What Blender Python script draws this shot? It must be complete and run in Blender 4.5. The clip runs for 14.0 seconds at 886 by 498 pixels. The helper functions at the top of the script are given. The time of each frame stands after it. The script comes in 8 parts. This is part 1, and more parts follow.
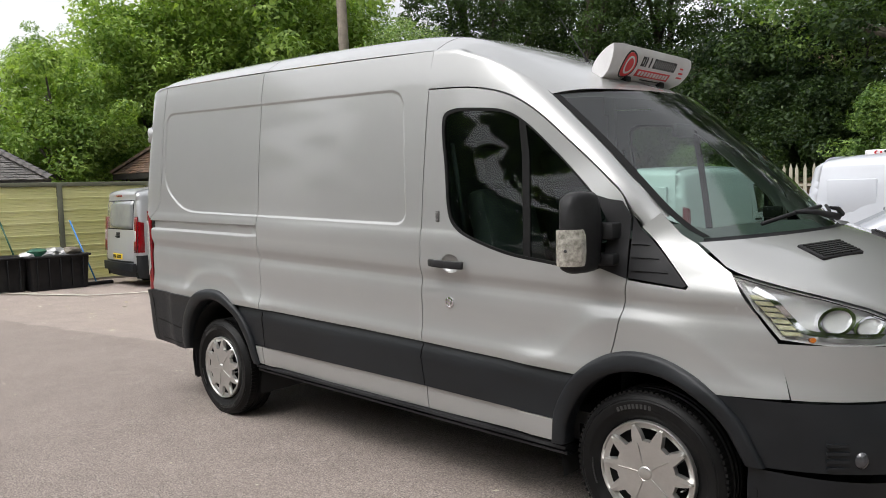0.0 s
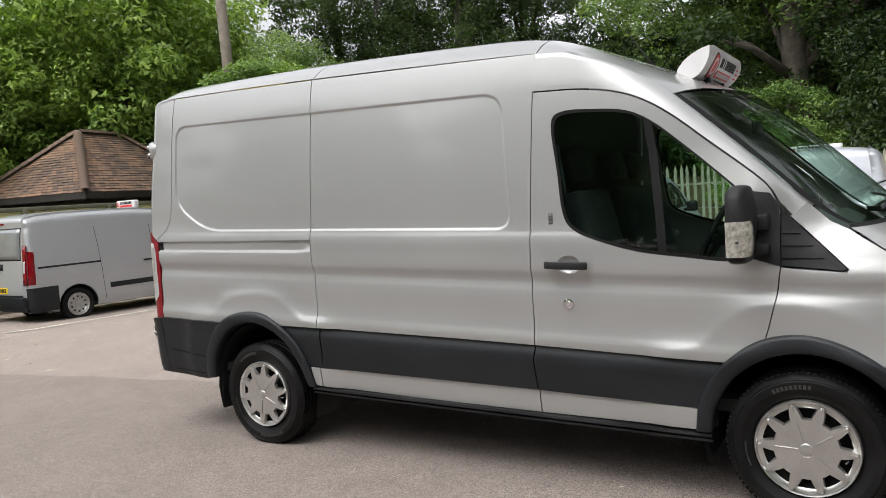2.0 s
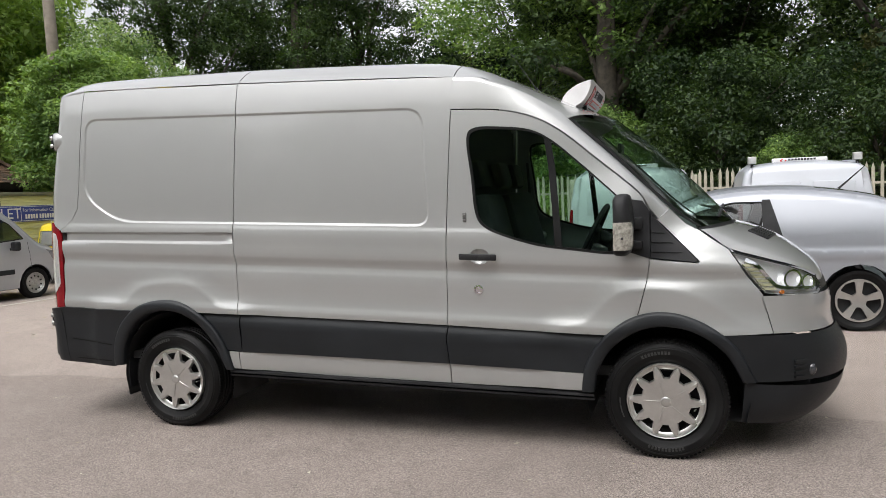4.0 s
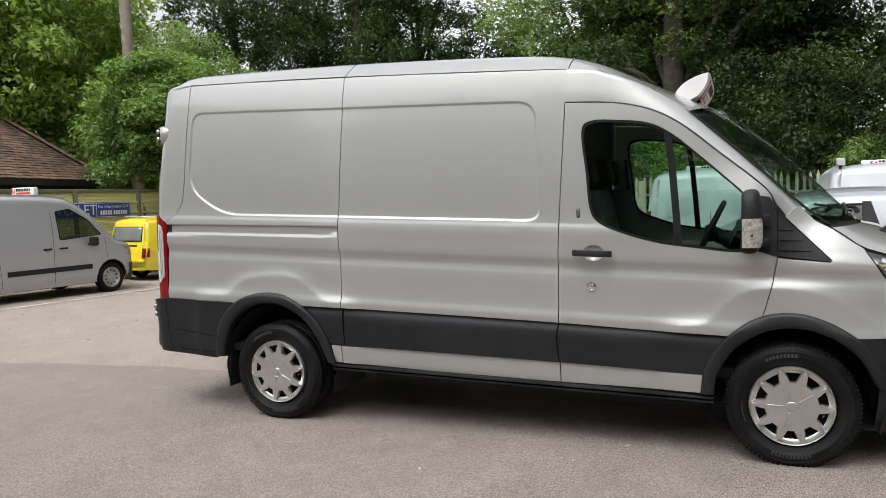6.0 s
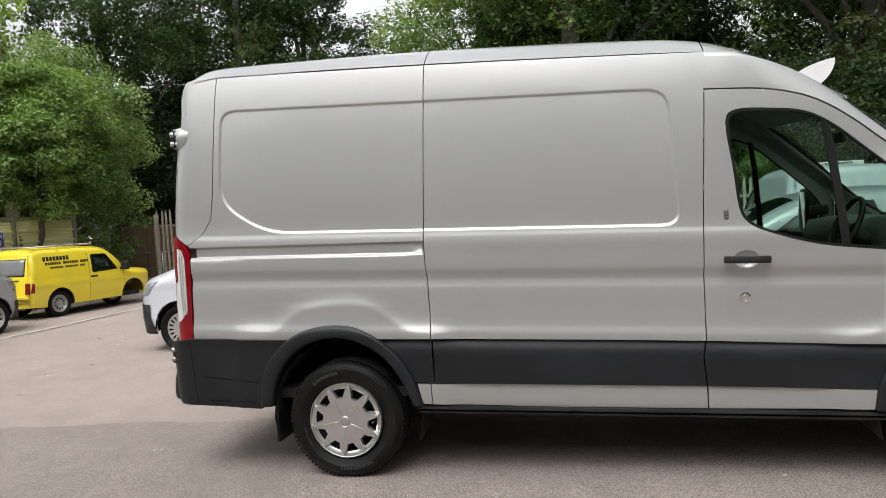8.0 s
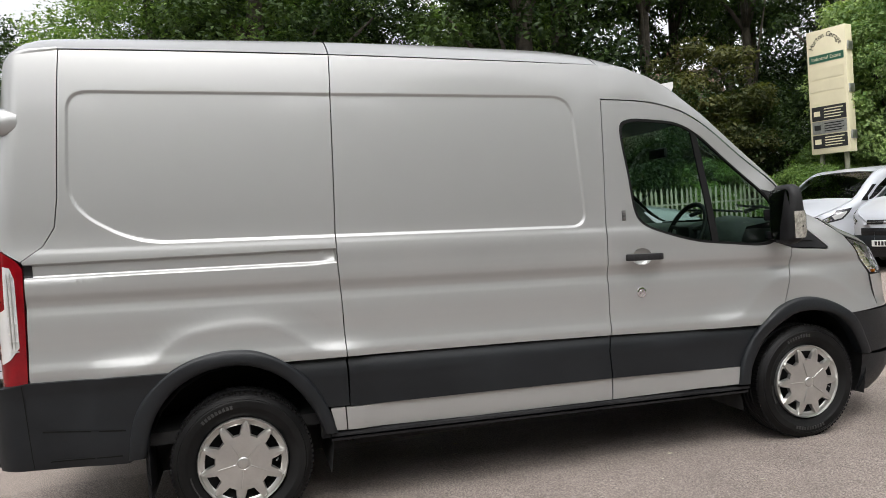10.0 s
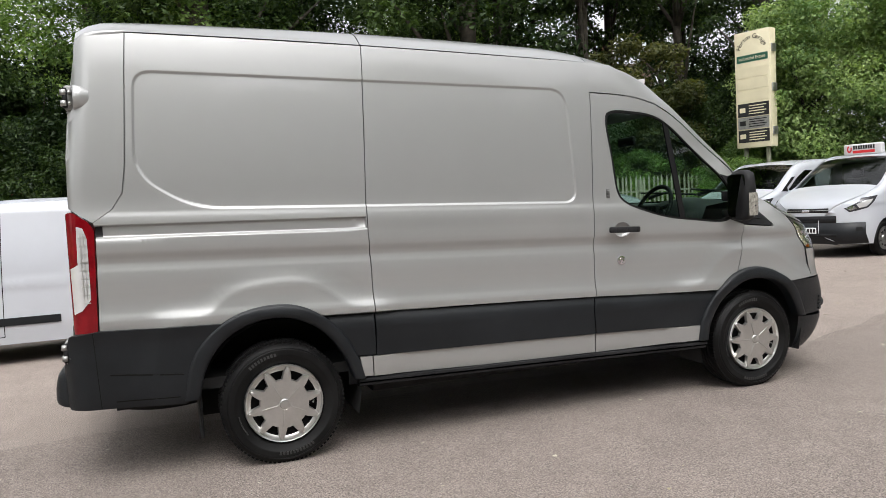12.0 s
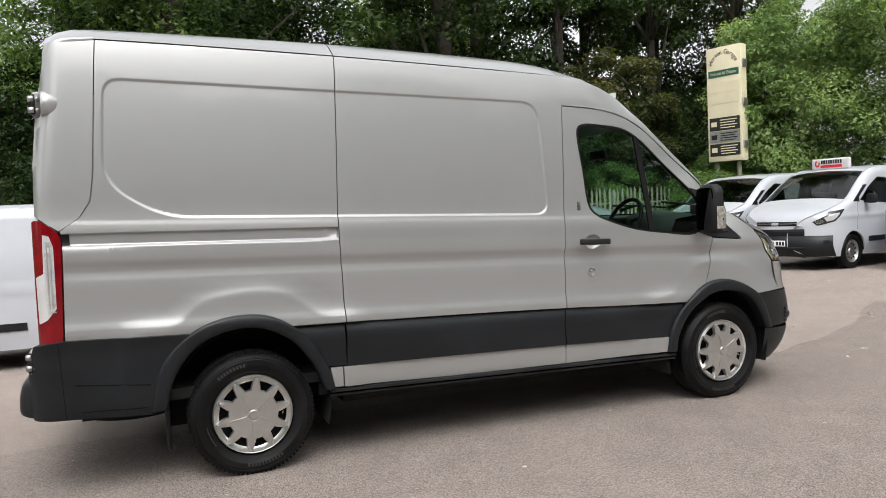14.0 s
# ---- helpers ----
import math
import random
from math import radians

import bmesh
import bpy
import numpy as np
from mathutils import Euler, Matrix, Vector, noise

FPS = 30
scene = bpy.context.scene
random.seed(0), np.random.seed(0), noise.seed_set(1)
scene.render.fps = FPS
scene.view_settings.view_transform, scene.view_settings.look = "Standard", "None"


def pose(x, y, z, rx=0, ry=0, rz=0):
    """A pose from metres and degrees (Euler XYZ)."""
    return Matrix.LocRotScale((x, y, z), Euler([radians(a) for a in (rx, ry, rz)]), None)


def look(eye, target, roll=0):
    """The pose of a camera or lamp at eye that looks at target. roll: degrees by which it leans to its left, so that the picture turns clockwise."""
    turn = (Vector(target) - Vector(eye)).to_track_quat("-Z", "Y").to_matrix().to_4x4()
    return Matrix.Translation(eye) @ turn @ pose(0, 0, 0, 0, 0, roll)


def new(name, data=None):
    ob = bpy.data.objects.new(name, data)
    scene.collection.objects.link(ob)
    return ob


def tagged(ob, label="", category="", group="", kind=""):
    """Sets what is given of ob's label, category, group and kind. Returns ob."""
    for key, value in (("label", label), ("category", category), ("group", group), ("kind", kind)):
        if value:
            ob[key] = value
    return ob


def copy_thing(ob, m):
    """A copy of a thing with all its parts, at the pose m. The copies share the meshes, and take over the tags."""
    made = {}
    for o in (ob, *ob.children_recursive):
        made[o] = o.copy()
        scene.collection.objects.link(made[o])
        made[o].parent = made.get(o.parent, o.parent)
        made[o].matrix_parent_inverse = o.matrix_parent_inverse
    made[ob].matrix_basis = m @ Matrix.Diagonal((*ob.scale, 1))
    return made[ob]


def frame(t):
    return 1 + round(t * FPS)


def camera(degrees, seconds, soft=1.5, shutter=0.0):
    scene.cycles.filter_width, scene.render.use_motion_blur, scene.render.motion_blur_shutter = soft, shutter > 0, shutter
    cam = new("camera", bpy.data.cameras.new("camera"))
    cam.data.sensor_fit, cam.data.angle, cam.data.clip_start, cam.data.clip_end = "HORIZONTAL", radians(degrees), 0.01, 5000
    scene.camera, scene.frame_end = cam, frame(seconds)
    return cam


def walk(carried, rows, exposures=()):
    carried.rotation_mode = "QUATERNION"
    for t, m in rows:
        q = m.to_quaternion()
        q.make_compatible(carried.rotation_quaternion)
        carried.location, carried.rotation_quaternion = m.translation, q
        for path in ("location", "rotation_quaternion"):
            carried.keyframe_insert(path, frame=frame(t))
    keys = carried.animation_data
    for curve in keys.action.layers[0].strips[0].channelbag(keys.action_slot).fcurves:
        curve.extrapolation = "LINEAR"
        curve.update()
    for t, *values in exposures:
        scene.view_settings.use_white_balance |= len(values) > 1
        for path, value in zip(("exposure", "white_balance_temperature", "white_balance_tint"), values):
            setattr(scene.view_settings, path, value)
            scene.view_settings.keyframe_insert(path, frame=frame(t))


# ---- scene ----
cam = camera(60.4, 14.0, soft=0.8)
PATH = [
    (0, (4.804, -2.865, 1.554), (3.456, -1.396, 1.402), -1.7),
    (0.5, (4.536, -3.074, 1.557), (3.254, -1.545, 1.41), -2.3),
    (1, (4.252, -3.327, 1.57), (3.028, -1.751, 1.427), -3.0),
    (1.5, (3.94, -3.462, 1.565), (2.789, -1.832, 1.427), -3.6),
    (2, (3.705, -3.622, 1.576), (2.663, -1.92, 1.439), -4.1),
    (2.5, (3.544, -3.876, 1.574), (2.673, -2.082, 1.419), -4.2),
    (2.7, (3.546, -3.98, 1.579), (2.751, -2.151, 1.419), -4.2),
    (4.8, (3.326, -4.512, 1.567), (2.725, -2.609, 1.431), -2.0),
    (5, (3.307, -4.516, 1.565), (2.663, -2.627, 1.438), -1.7),
    (5.5, (3.258, -4.546, 1.564), (2.542, -2.683, 1.436), -1.3),
    (6, (3.055, -4.487, 1.536), (2.321, -2.632, 1.401), -1.6),
    (6.5, (2.729, -4.408, 1.552), (2.04, -2.536, 1.413), -2.2),
    (7, (2.318, -4.364, 1.545), (1.719, -2.46, 1.411), -2.7),
    (7.2, (2.156, -4.338, 1.546), (1.596, -2.422, 1.415), -3.0),
    (9.5, (0.326, -3.87, 1.473), (0.517, -1.88, 1.425), -3.5),
    (10, (0.082, -3.862, 1.465), (0.587, -1.928, 1.391), -4.0),
    (10.5, (-0.018, -4.019, 1.44), (0.722, -2.164, 1.327), -4.3),
    (11, (-0.145, -4.219, 1.423), (0.718, -2.42, 1.284), -4.1),
    (11.5, (-0.394, -4.266, 1.424), (0.413, -2.44, 1.296), -3.7),
    (12, (-0.565, -4.274, 1.418), (0.118, -2.398, 1.298), -3.0),
    (12.5, (-0.575, -4.278, 1.406), (0.08, -2.392, 1.294), -2.6),
    (13, (-0.548, -4.288, 1.416), (0.152, -2.418, 1.313), -2.6),
    (13.5, (-0.538, -4.298, 1.421), (0.199, -2.441, 1.325), -2.6),
    (14, (-0.546, -4.294, 1.423), (0.198, -2.44, 1.326), -2.5),
]
walk(cam, [(t, look(eye, target, roll)) for t, eye, target, roll in PATH], [(0.0, 0.36), (14.0, 0.36)])


# ---- world, sun, exposure ----
SUN_EL, SUN_AZ = 58.0, 192.0
world = bpy.data.worlds.new("overcast_sky")
scene.world = world
world.use_nodes = True
wn, wl = world.node_tree.nodes, world.node_tree.links
sky = wn.new("ShaderNodeTexSky")
sky.sky_type = "NISHITA"
sky.sun_disc = False
sky.sun_elevation, sky.sun_rotation = radians(SUN_EL), radians(SUN_AZ)
sky.air_density, sky.dust_density, sky.ozone_density = 1.0, 3.0, 1.0
sky_grey = wn.new("ShaderNodeHueSaturation")
sky_grey.inputs["Saturation"].default_value = 0.12
wl.new(sky.outputs["Color"], sky_grey.inputs["Color"])
# broken cloud: brighter and darker patches over the whole dome
wcoord = wn.new("ShaderNodeTexCoord")
cloud = wn.new("ShaderNodeTexNoise")
cloud.inputs["Scale"].default_value, cloud.inputs["Detail"].default_value = 2.2, 6.0
wl.new(wcoord.outputs["Generated"], cloud.inputs["Vector"])
cloud_map = wn.new("ShaderNodeMapRange")
cloud_map.inputs["From Min"].default_value, cloud_map.inputs["From Max"].default_value = 0.35, 0.7
cloud_map.inputs["To Min"].default_value, cloud_map.inputs["To Max"].default_value = 0.75, 1.5
wl.new(cloud.outputs["Fac"], cloud_map.inputs["Value"])
cloud_mul = wn.new("ShaderNodeVectorMath")
cloud_mul.operation = "SCALE"
wl.new(sky_grey.outputs["Color"], cloud_mul.inputs[0])
wl.new(cloud_map.outputs["Result"], cloud_mul.inputs["Scale"])
# an overcast dome is about three times as bright overhead as at the horizon
wsep = wn.new("ShaderNodeSeparateXYZ")
wl.new(wcoord.outputs["Generated"], wsep.inputs[0])
wover = wn.new("ShaderNodeMapRange")
wover.inputs["From Min"].default_value, wover.inputs["From Max"].default_value = 0.0, 1.0
wover.inputs["To Min"].default_value, wover.inputs["To Max"].default_value = 0.98, 1.95
wl.new(wsep.outputs["Z"], wover.inputs["Value"])
wmul = wn.new("ShaderNodeVectorMath")
wmul.operation = "SCALE"
wl.new(cloud_mul.outputs["Vector"], wmul.inputs[0])
wl.new(wover.outputs["Result"], wmul.inputs["Scale"])
wwarm = wn.new("ShaderNodeVectorMath")
wwarm.operation = "MULTIPLY"
wwarm.inputs[1].default_value = (1.005, 1.0, 1.005)
wl.new(wmul.outputs["Vector"], wwarm.inputs[0])
wl.new(wwarm.outputs["Vector"], wn["Background"].inputs["Color"])
wn["Background"].inputs["Strength"].default_value = 0.15

sun = new("sun", bpy.data.lights.new("sun", "SUN"))
sun.data.energy, sun.data.angle, sun.data.color = 0.45, radians(40), (1.0, 0.97, 0.92)
_el, _az = radians(SUN_EL), radians(SUN_AZ)
sun.matrix_world = look((20 * math.sin(_az) * math.cos(_el), 20 * math.cos(_az) * math.cos(_el), 20 * math.sin(_el)), (0, 0, 0))


# ---- materials ----
def principled(name, color, rough=0.5, metal=0.0, coat=0.0, spec=0.5, transmission=0.0):
    m = bpy.data.materials.new(name)
    m.use_nodes = True
    b = m.node_tree.nodes["Principled BSDF"]
    b.inputs["Base Color"].default_value = (*color, 1)
    b.inputs["Roughness"].default_value = rough
    b.inputs["Metallic"].default_value = metal
    b.inputs["Coat Weight"].default_value = coat
    b.inputs["Coat Roughness"].default_value = 0.06
    b.inputs["Specular IOR Level"].default_value = spec
    b.inputs["Transmission Weight"].default_value = transmission
    return m


def node(m, kind, **values):
    n = m.node_tree.nodes.new(kind)
    for k, v in values.items():
        n.inputs[k.replace("_", " ")].default_value = v
    return n


def varied(name, color_a, color_b, scale, rough=0.6, metal=0.0, coat=0.0, fine=0.0, bump=0.0, bump_scale=80.0, spec=0.5,
           by_object=0.0, by_island=0.0, lo=0.35, hi=0.65, rough_var=0.08):
    """Two colours mixed by a coarse and a fine noise, with fine relief."""
    m = principled(name, color_a, rough, metal, coat, spec)
    t, links = m.node_tree, m.node_tree.links
    b = t.nodes["Principled BSDF"]
    co = t.nodes.new("ShaderNodeTexCoord")
    n1 = node(m, "ShaderNodeTexNoise", Scale=scale, Detail=5.0, Roughness=0.6)
    n2 = node(m, "ShaderNodeTexNoise", Scale=bump_scale, Detail=3.0)
    links.new(co.outputs["Object"], n1.inputs["Vector"])
    links.new(co.outputs["Object"], n2.inputs["Vector"])
    ramp = node(m, "ShaderNodeMapRange", From_Min=lo, From_Max=hi)
    links.new(n1.outputs["Fac"], ramp.inputs["Value"])
    fac = ramp.outputs["Result"]
    if fine:
        add = node(m, "ShaderNodeMath")
        add.operation = "MULTIPLY_ADD"
        add.inputs[1].default_value = fine
        links.new(n2.outputs["Fac"], add.inputs[0])
        links.new(fac, add.inputs[2])
        sub = node(m, "ShaderNodeMath")
        sub.operation = "SUBTRACT"
        sub.inputs[1].default_value = fine * 0.5
        links.new(add.outputs[0], sub.inputs[0])
        fac = sub.outputs[0]
    for amount, kind in ((by_object, "ShaderNodeObjectInfo"), (by_island, "ShaderNodeNewGeometry")):
        if amount:
            info = t.nodes.new(kind)
            add = node(m, "ShaderNodeMath")
            add.operation = "MULTIPLY_ADD"
            add.inputs[1].default_value = amount
            links.new(info.outputs["Random" if kind.endswith("Info") else "Random Per Island"], add.inputs[0])
            links.new(fac, add.inputs[2])
            sub = node(m, "ShaderNodeMath")
            sub.operation = "SUBTRACT"
            sub.inputs[1].default_value = amount * 0.5
            links.new(add.outputs[0], sub.inputs[0])
            fac = sub.outputs[0]
    clamp = t.nodes.new("ShaderNodeClamp")
    links.new(fac, clamp.inputs["Value"])
    mix = t.nodes.new("ShaderNodeMix")
    mix.data_type = "RGBA"
    mix.inputs[6].default_value, mix.inputs[7].default_value = (*color_a, 1), (*color_b, 1)
    links.new(clamp.outputs[0], mix.inputs[0])
    links.new(mix.outputs[2], b.inputs["Base Color"])
    if rough_var:
        rr = node(m, "ShaderNodeMapRange", To_Min=rough - rough_var, To_Max=rough + rough_var)
        links.new(n1.outputs["Fac"], rr.inputs["Value"])
        links.new(rr.outputs["Result"], b.inputs["Roughness"])
    if bump:
        bp = node(m, "ShaderNodeBump", Strength=1.0, Distance=bump)
        links.new(n2.outputs["Fac"], bp.inputs["Height"])
        links.new(bp.outputs["Normal"], b.inputs["Normal"])
    return m


def glass(name, tint, ior=1.5):
    """A thin pane: tinted see-through with mirror gloss by Fresnel."""
    m = bpy.data.materials.new(name)
    m.use_nodes = True
    t = m.node_tree
    t.nodes.clear()
    out = t.nodes.new("ShaderNodeOutputMaterial")
    tr = t.nodes.new("ShaderNodeBsdfTransparent")
    tr.inputs["Color"].default_value = (*tint, 1)
    gl = t.nodes.new("ShaderNodeBsdfGlossy")
    gl.inputs["Roughness"].default_value = 0.01
    lw = t.nodes.new("ShaderNodeLayerWeight")
    lw.inputs["Blend"].default_value = 0.5
    pw = t.nodes.new("ShaderNodeMath")
    pw.operation = "POWER"
    pw.inputs[1].default_value = 5.0
    t.links.new(lw.outputs["Facing"], pw.inputs[0])
    f0 = ((ior - 1) / (ior + 1)) ** 2
    fr = t.nodes.new("ShaderNodeMath")
    fr.operation = "MULTIPLY_ADD"
    fr.inputs[1].default_value, fr.inputs[2].default_value = 1 - f0, f0
    t.links.new(pw.outputs[0], fr.inputs[0])
    mix = t.nodes.new("ShaderNodeMixShader")
    t.links.new(fr.outputs[0], mix.inputs[0])
    t.links.new(tr.outputs[0], mix.inputs[1])
    t.links.new(gl.outputs[0], mix.inputs[2])
    t.links.new(mix.outputs[0], out.inputs["Surface"])
    return m


def paint(name, color, metal, rough=0.4, coat=0.6):
    """Car paint: flakes and a faint film of dust."""
    dusty = tuple(0.9 * c + 0.025 for c in color)
    return varied(name, color, dusty, 1.7, rough, metal, coat, fine=0.5, bump_scale=900.0, rough_var=0.05)


M_SILVER = paint("silver_paint", (0.350, 0.353, 0.346), 0.43, 0.37, 1.0)
M_WHITE = paint("white_paint", (0.50, 0.52, 0.56), 0.0, 0.35)
M_GREYVAN = paint("pale_grey_paint", (0.40, 0.41, 0.42), 0.4, 0.40)
M_BLUESILVER = paint("blue_silver_paint", (0.31, 0.325, 0.355), 0.4, 0.36)
M_YELLOW = paint("yellow_paint", (0.78, 0.62, 0.02), 0.0, 0.4)
M_CLAD = varied("dark_grey_plastic", (0.0055, 0.0068, 0.0085), (0.0105, 0.0125, 0.0150), 2.5, 0.46, fine=0.4, bump=0.0006, bump_scale=700.0, spec=0.36)
M_BLACK = varied("black_plastic", (0.008, 0.008, 0.009), (0.02, 0.02, 0.021), 3.0, 0.5, bump=0.0004, bump_scale=600.0, spec=0.22)
M_RUBBER = varied("tyre_rubber", (0.0035, 0.0035, 0.0037), (0.0085, 0.0084, 0.0084), 6.0, 0.5, fine=0.3, bump=0.0008, bump_scale=300.0, spec=0.17)
M_HEADLAMP = varied("smoky_headlamp", (0.22, 0.225, 0.23), (0.42, 0.43, 0.44), 5.0, 0.12, 0.4, 0.8)
M_SEAL = principled("rubber_seal", (0.008, 0.008, 0.008), 0.55, spec=0.15)
M_DARK = principled("underbody_black", (0.008, 0.008, 0.008), 0.8)
M_TRIM = varied("silver_wheel_trim", (0.46, 0.455, 0.44), (0.56, 0.555, 0.535), 5.0, 0.30, 0.88, 0.2, fine=0.3)
M_CHROME = principled("chrome", (0.75, 0.75, 0.76), 0.12, 1.0)
M_GLASS = glass("green_tinted_glass", (0.60, 0.74, 0.67))
M_SCREEN = glass("windscreen_glass", (0.66, 0.80, 0.73), 1.9)
M_DARKGLASS = glass("dark_glass", (0.10, 0.12, 0.12))
M_LENS = glass("clear_lens", (0.93, 0.94, 0.94))
M_RED = varied("red_lens", (0.13, 0.002, 0.005), (0.20, 0.004, 0.008), 12.0, 0.16, coat=0.25, spec=0.3)
M_AMBER = principled("amber_lens", (0.42, 0.12, 0.015), 0.25)
M_CLEARLAMP = varied("lamp_reflector", (0.66, 0.66, 0.66), (0.76, 0.76, 0.76), 6.0, 0.16, 0.35, 0.5)
M_LAMPSLAT = varied("yellowed_lamp_slat", (0.42, 0.42, 0.26), (0.55, 0.54, 0.38), 20.0, 0.25, 0.3, 0.5)
M_SEAT = varied("dark_seat_cloth", (0.018, 0.019, 0.021), (0.035, 0.036, 0.038), 9.0, 0.85, bump=0.001, bump_scale=400.0)
M_DASH = varied("dash_plastic", (0.045, 0.048, 0.048), (0.070, 0.073, 0.072), 6.0, 0.6)
M_HEADLINER = varied("headliner_cloth", (0.28, 0.28, 0.27), (0.34, 0.34, 0.33), 7.0, 0.9)
M_PLATE_Y = principled("yellow_plate", (0.75, 0.55, 0.02), 0.35)
M_PLATE_W = principled("white_plate", (0.8, 0.8, 0.78), 0.35)
M_INK = principled("black_ink", (0.012, 0.012, 0.012), 0.5)
M_SIGNWHITE = varied("white_sign_plastic", (0.66, 0.65, 0.65), (0.58, 0.57, 0.57), 5.0, 0.35)
M_SIGNRED = principled("red_print", (0.62, 0.03, 0.035), 0.4)
M_INDICATOR = varied("clear_indicator_plastic", (0.20, 0.19, 0.165), (0.46, 0.44, 0.39), 45.0, 0.14, 0.2, 0.8, fine=0.5, bump_scale=160.0)
M_STEEL = varied("zinc_steel", (0.35, 0.35, 0.34), (0.5, 0.5, 0.48), 14.0, 0.4, 0.9)


def asphalt(name, dark, light, speck):
    """Worn asphalt: stains, aggregate grain and pale stone specks."""
    m = varied(name, dark, light, 0.8, 0.9, fine=1.2, bump_scale=60.0, rough_var=0.04, lo=0.15, hi=0.85)
    t, links = m.node_tree, m.node_tree.links
    b = t.nodes["Principled BSDF"]
    co = t.nodes.new("ShaderNodeTexCoord")
    src = b.inputs["Base Color"].links[0].from_socket
    grain = node(m, "ShaderNodeTexNoise", Scale=120.0, Detail=3.0, Roughness=0.8)
    links.new(co.outputs["Object"], grain.inputs["Vector"])
    gmap = node(m, "ShaderNodeMapRange", From_Min=0.3, From_Max=0.7, To_Min=0.10, To_Max=1.95)
    links.new(grain.outputs["Fac"], gmap.inputs["Value"])
    blot = node(m, "ShaderNodeTexNoise", Scale=3.2, Detail=6.0, Roughness=0.65)
    links.new(co.outputs["Object"], blot.inputs["Vector"])
    bmap = node(m, "ShaderNodeMapRange", From_Min=0.3, From_Max=0.7, To_Min=0.93, To_Max=1.07)
    links.new(blot.outputs["Fac"], bmap.inputs["Value"])
    mul = node(m, "ShaderNodeMath")
    mul.operation = "MULTIPLY"
    links.new(gmap.outputs["Result"], mul.inputs[0])
    links.new(bmap.outputs["Result"], mul.inputs[1])
    gain = t.nodes.new("ShaderNodeVectorMath")
    gain.operation = "SCALE"
    links.new(src, gain.inputs[0])
    links.new(mul.outputs[0], gain.inputs["Scale"])
    vor = node(m, "ShaderNodeTexVoronoi", Scale=38.0)
    links.new(co.outputs["Object"], vor.inputs["Vector"])
    spot = node(m, "ShaderNodeMapRange", From_Min=0.10, From_Max=0.18, To_Min=1.0, To_Max=0.0)
    links.new(vor.outputs["Distance"], spot.inputs["Value"])
    pick = t.nodes.new("ShaderNodeSeparateColor")
    links.new(vor.outputs["Color"], pick.inputs[0])
    few = node(m, "ShaderNodeMath")
    few.operation = "GREATER_THAN"
    few.inputs[1].default_value = 0.62
    links.new(pick.outputs[0], few.inputs[0])
    both = node(m, "ShaderNodeMath")
    both.operation = "MULTIPLY"
    links.new(spot.outputs["Result"], both.inputs[0])
    links.new(few.outputs[0], both.inputs[1])
    mix = t.nodes.new("ShaderNodeMix")
    mix.data_type = "RGBA"
    mix.inputs[7].default_value = (*speck, 1)
    links.new(both.outputs[0], mix.inputs[0])
    links.new(gain.outputs["Vector"], mix.inputs[6])
    links.new(mix.outputs[2], b.inputs["Base Color"])
    bp = node(m, "ShaderNodeBump", Strength=1.0, Distance=0.008)
    links.new(grain.outputs["Fac"], bp.inputs["Height"])
    links.new(bp.outputs["Normal"], b.inputs["Normal"])
    return m


# ---- mesh helpers ----
def part(name, bm, material, parent=None, label=""):
    """Links a bmesh as one mesh object, under a thing or a part."""
    me = bpy.data.meshes.new(name)
    bm.normal_update()
    bm.to_mesh(me)
    bm.free()
    me.materials.append(material)
    ob = new(name, me)
    if parent is not None:
        ob.parent = parent
    return tagged(ob, label)


def thing(name, m=Matrix(), label="", category="", group="", kind=""):
    ob = new(name)
    ob.empty_display_size = 0.1
    ob.matrix_world = m
    return tagged(ob, label, category, group, kind)


def shade(bm, sharp_angle=35):
    """Smooth faces, with sharp edges past the angle."""
    for f in bm.faces:
        f.smooth = True
    lim = radians(sharp_angle)
    for e in bm.edges:
        if len(e.link_faces) != 2 or e.calc_face_angle(0) > lim:
            e.smooth = False
    return bm


def spline(pts, n=8, closed=False):
    """Points on a smooth curve through pts (any dimension)."""
    p = [np.array(q, float) for q in pts]
    out, k = [], len(p)
    for i in range(k if closed else k - 1):
        a = p[(i - 1) % k] if closed or i > 0 else 2 * p[0] - p[1]
        b, c = p[i], p[(i + 1) % k]
        d = p[(i + 2) % k] if closed or i + 2 < k else 2 * p[-1] - p[-2]
        for j in range(n):
            s = j / n
            out.append(0.5 * (2 * b + (c - a) * s + (2 * a - 5 * b + 4 * c - d) * s * s + (3 * b - a - 3 * c + d) * s ** 3))
    if not closed:
        out.append(p[-1])
    return [tuple(float(x) for x in q) for q in out]


def curve_at(pts, s):
    """A point of the polyline pts at the share s of its length."""
    p = np.array(pts, float)
    d = np.concatenate([[0], np.cumsum(np.linalg.norm(np.diff(p, axis=0), axis=1))])
    return np.array([np.interp(s * d[-1], d, p[:, k]) for k in range(p.shape[1])])


def rounded(pts, r, n=5):
    """A closed polygon with its corners rounded; r is one radius or one for each corner."""
    out, k = [], len(pts)
    for i in range(k):
        a, b, c = (np.array(pts[j % k], float) for j in (i - 1, i, i + 1))
        rr = r[i] if isinstance(r, (list, tuple)) else r
        u, v = a - b, c - b
        lu, lv = np.linalg.norm(u), np.linalg.norm(v)
        d = min(rr, lu * 0.45, lv * 0.45)
        if d < 1e-4:
            out.append(tuple(b))
            continue
        p, q = b + u / lu * d, b + v / lv * d
        for j in range(n + 1):
            s = j / n
            out.append(tuple((1 - s) ** 2 * p + 2 * s * (1 - s) * b + s * s * q))
    return out


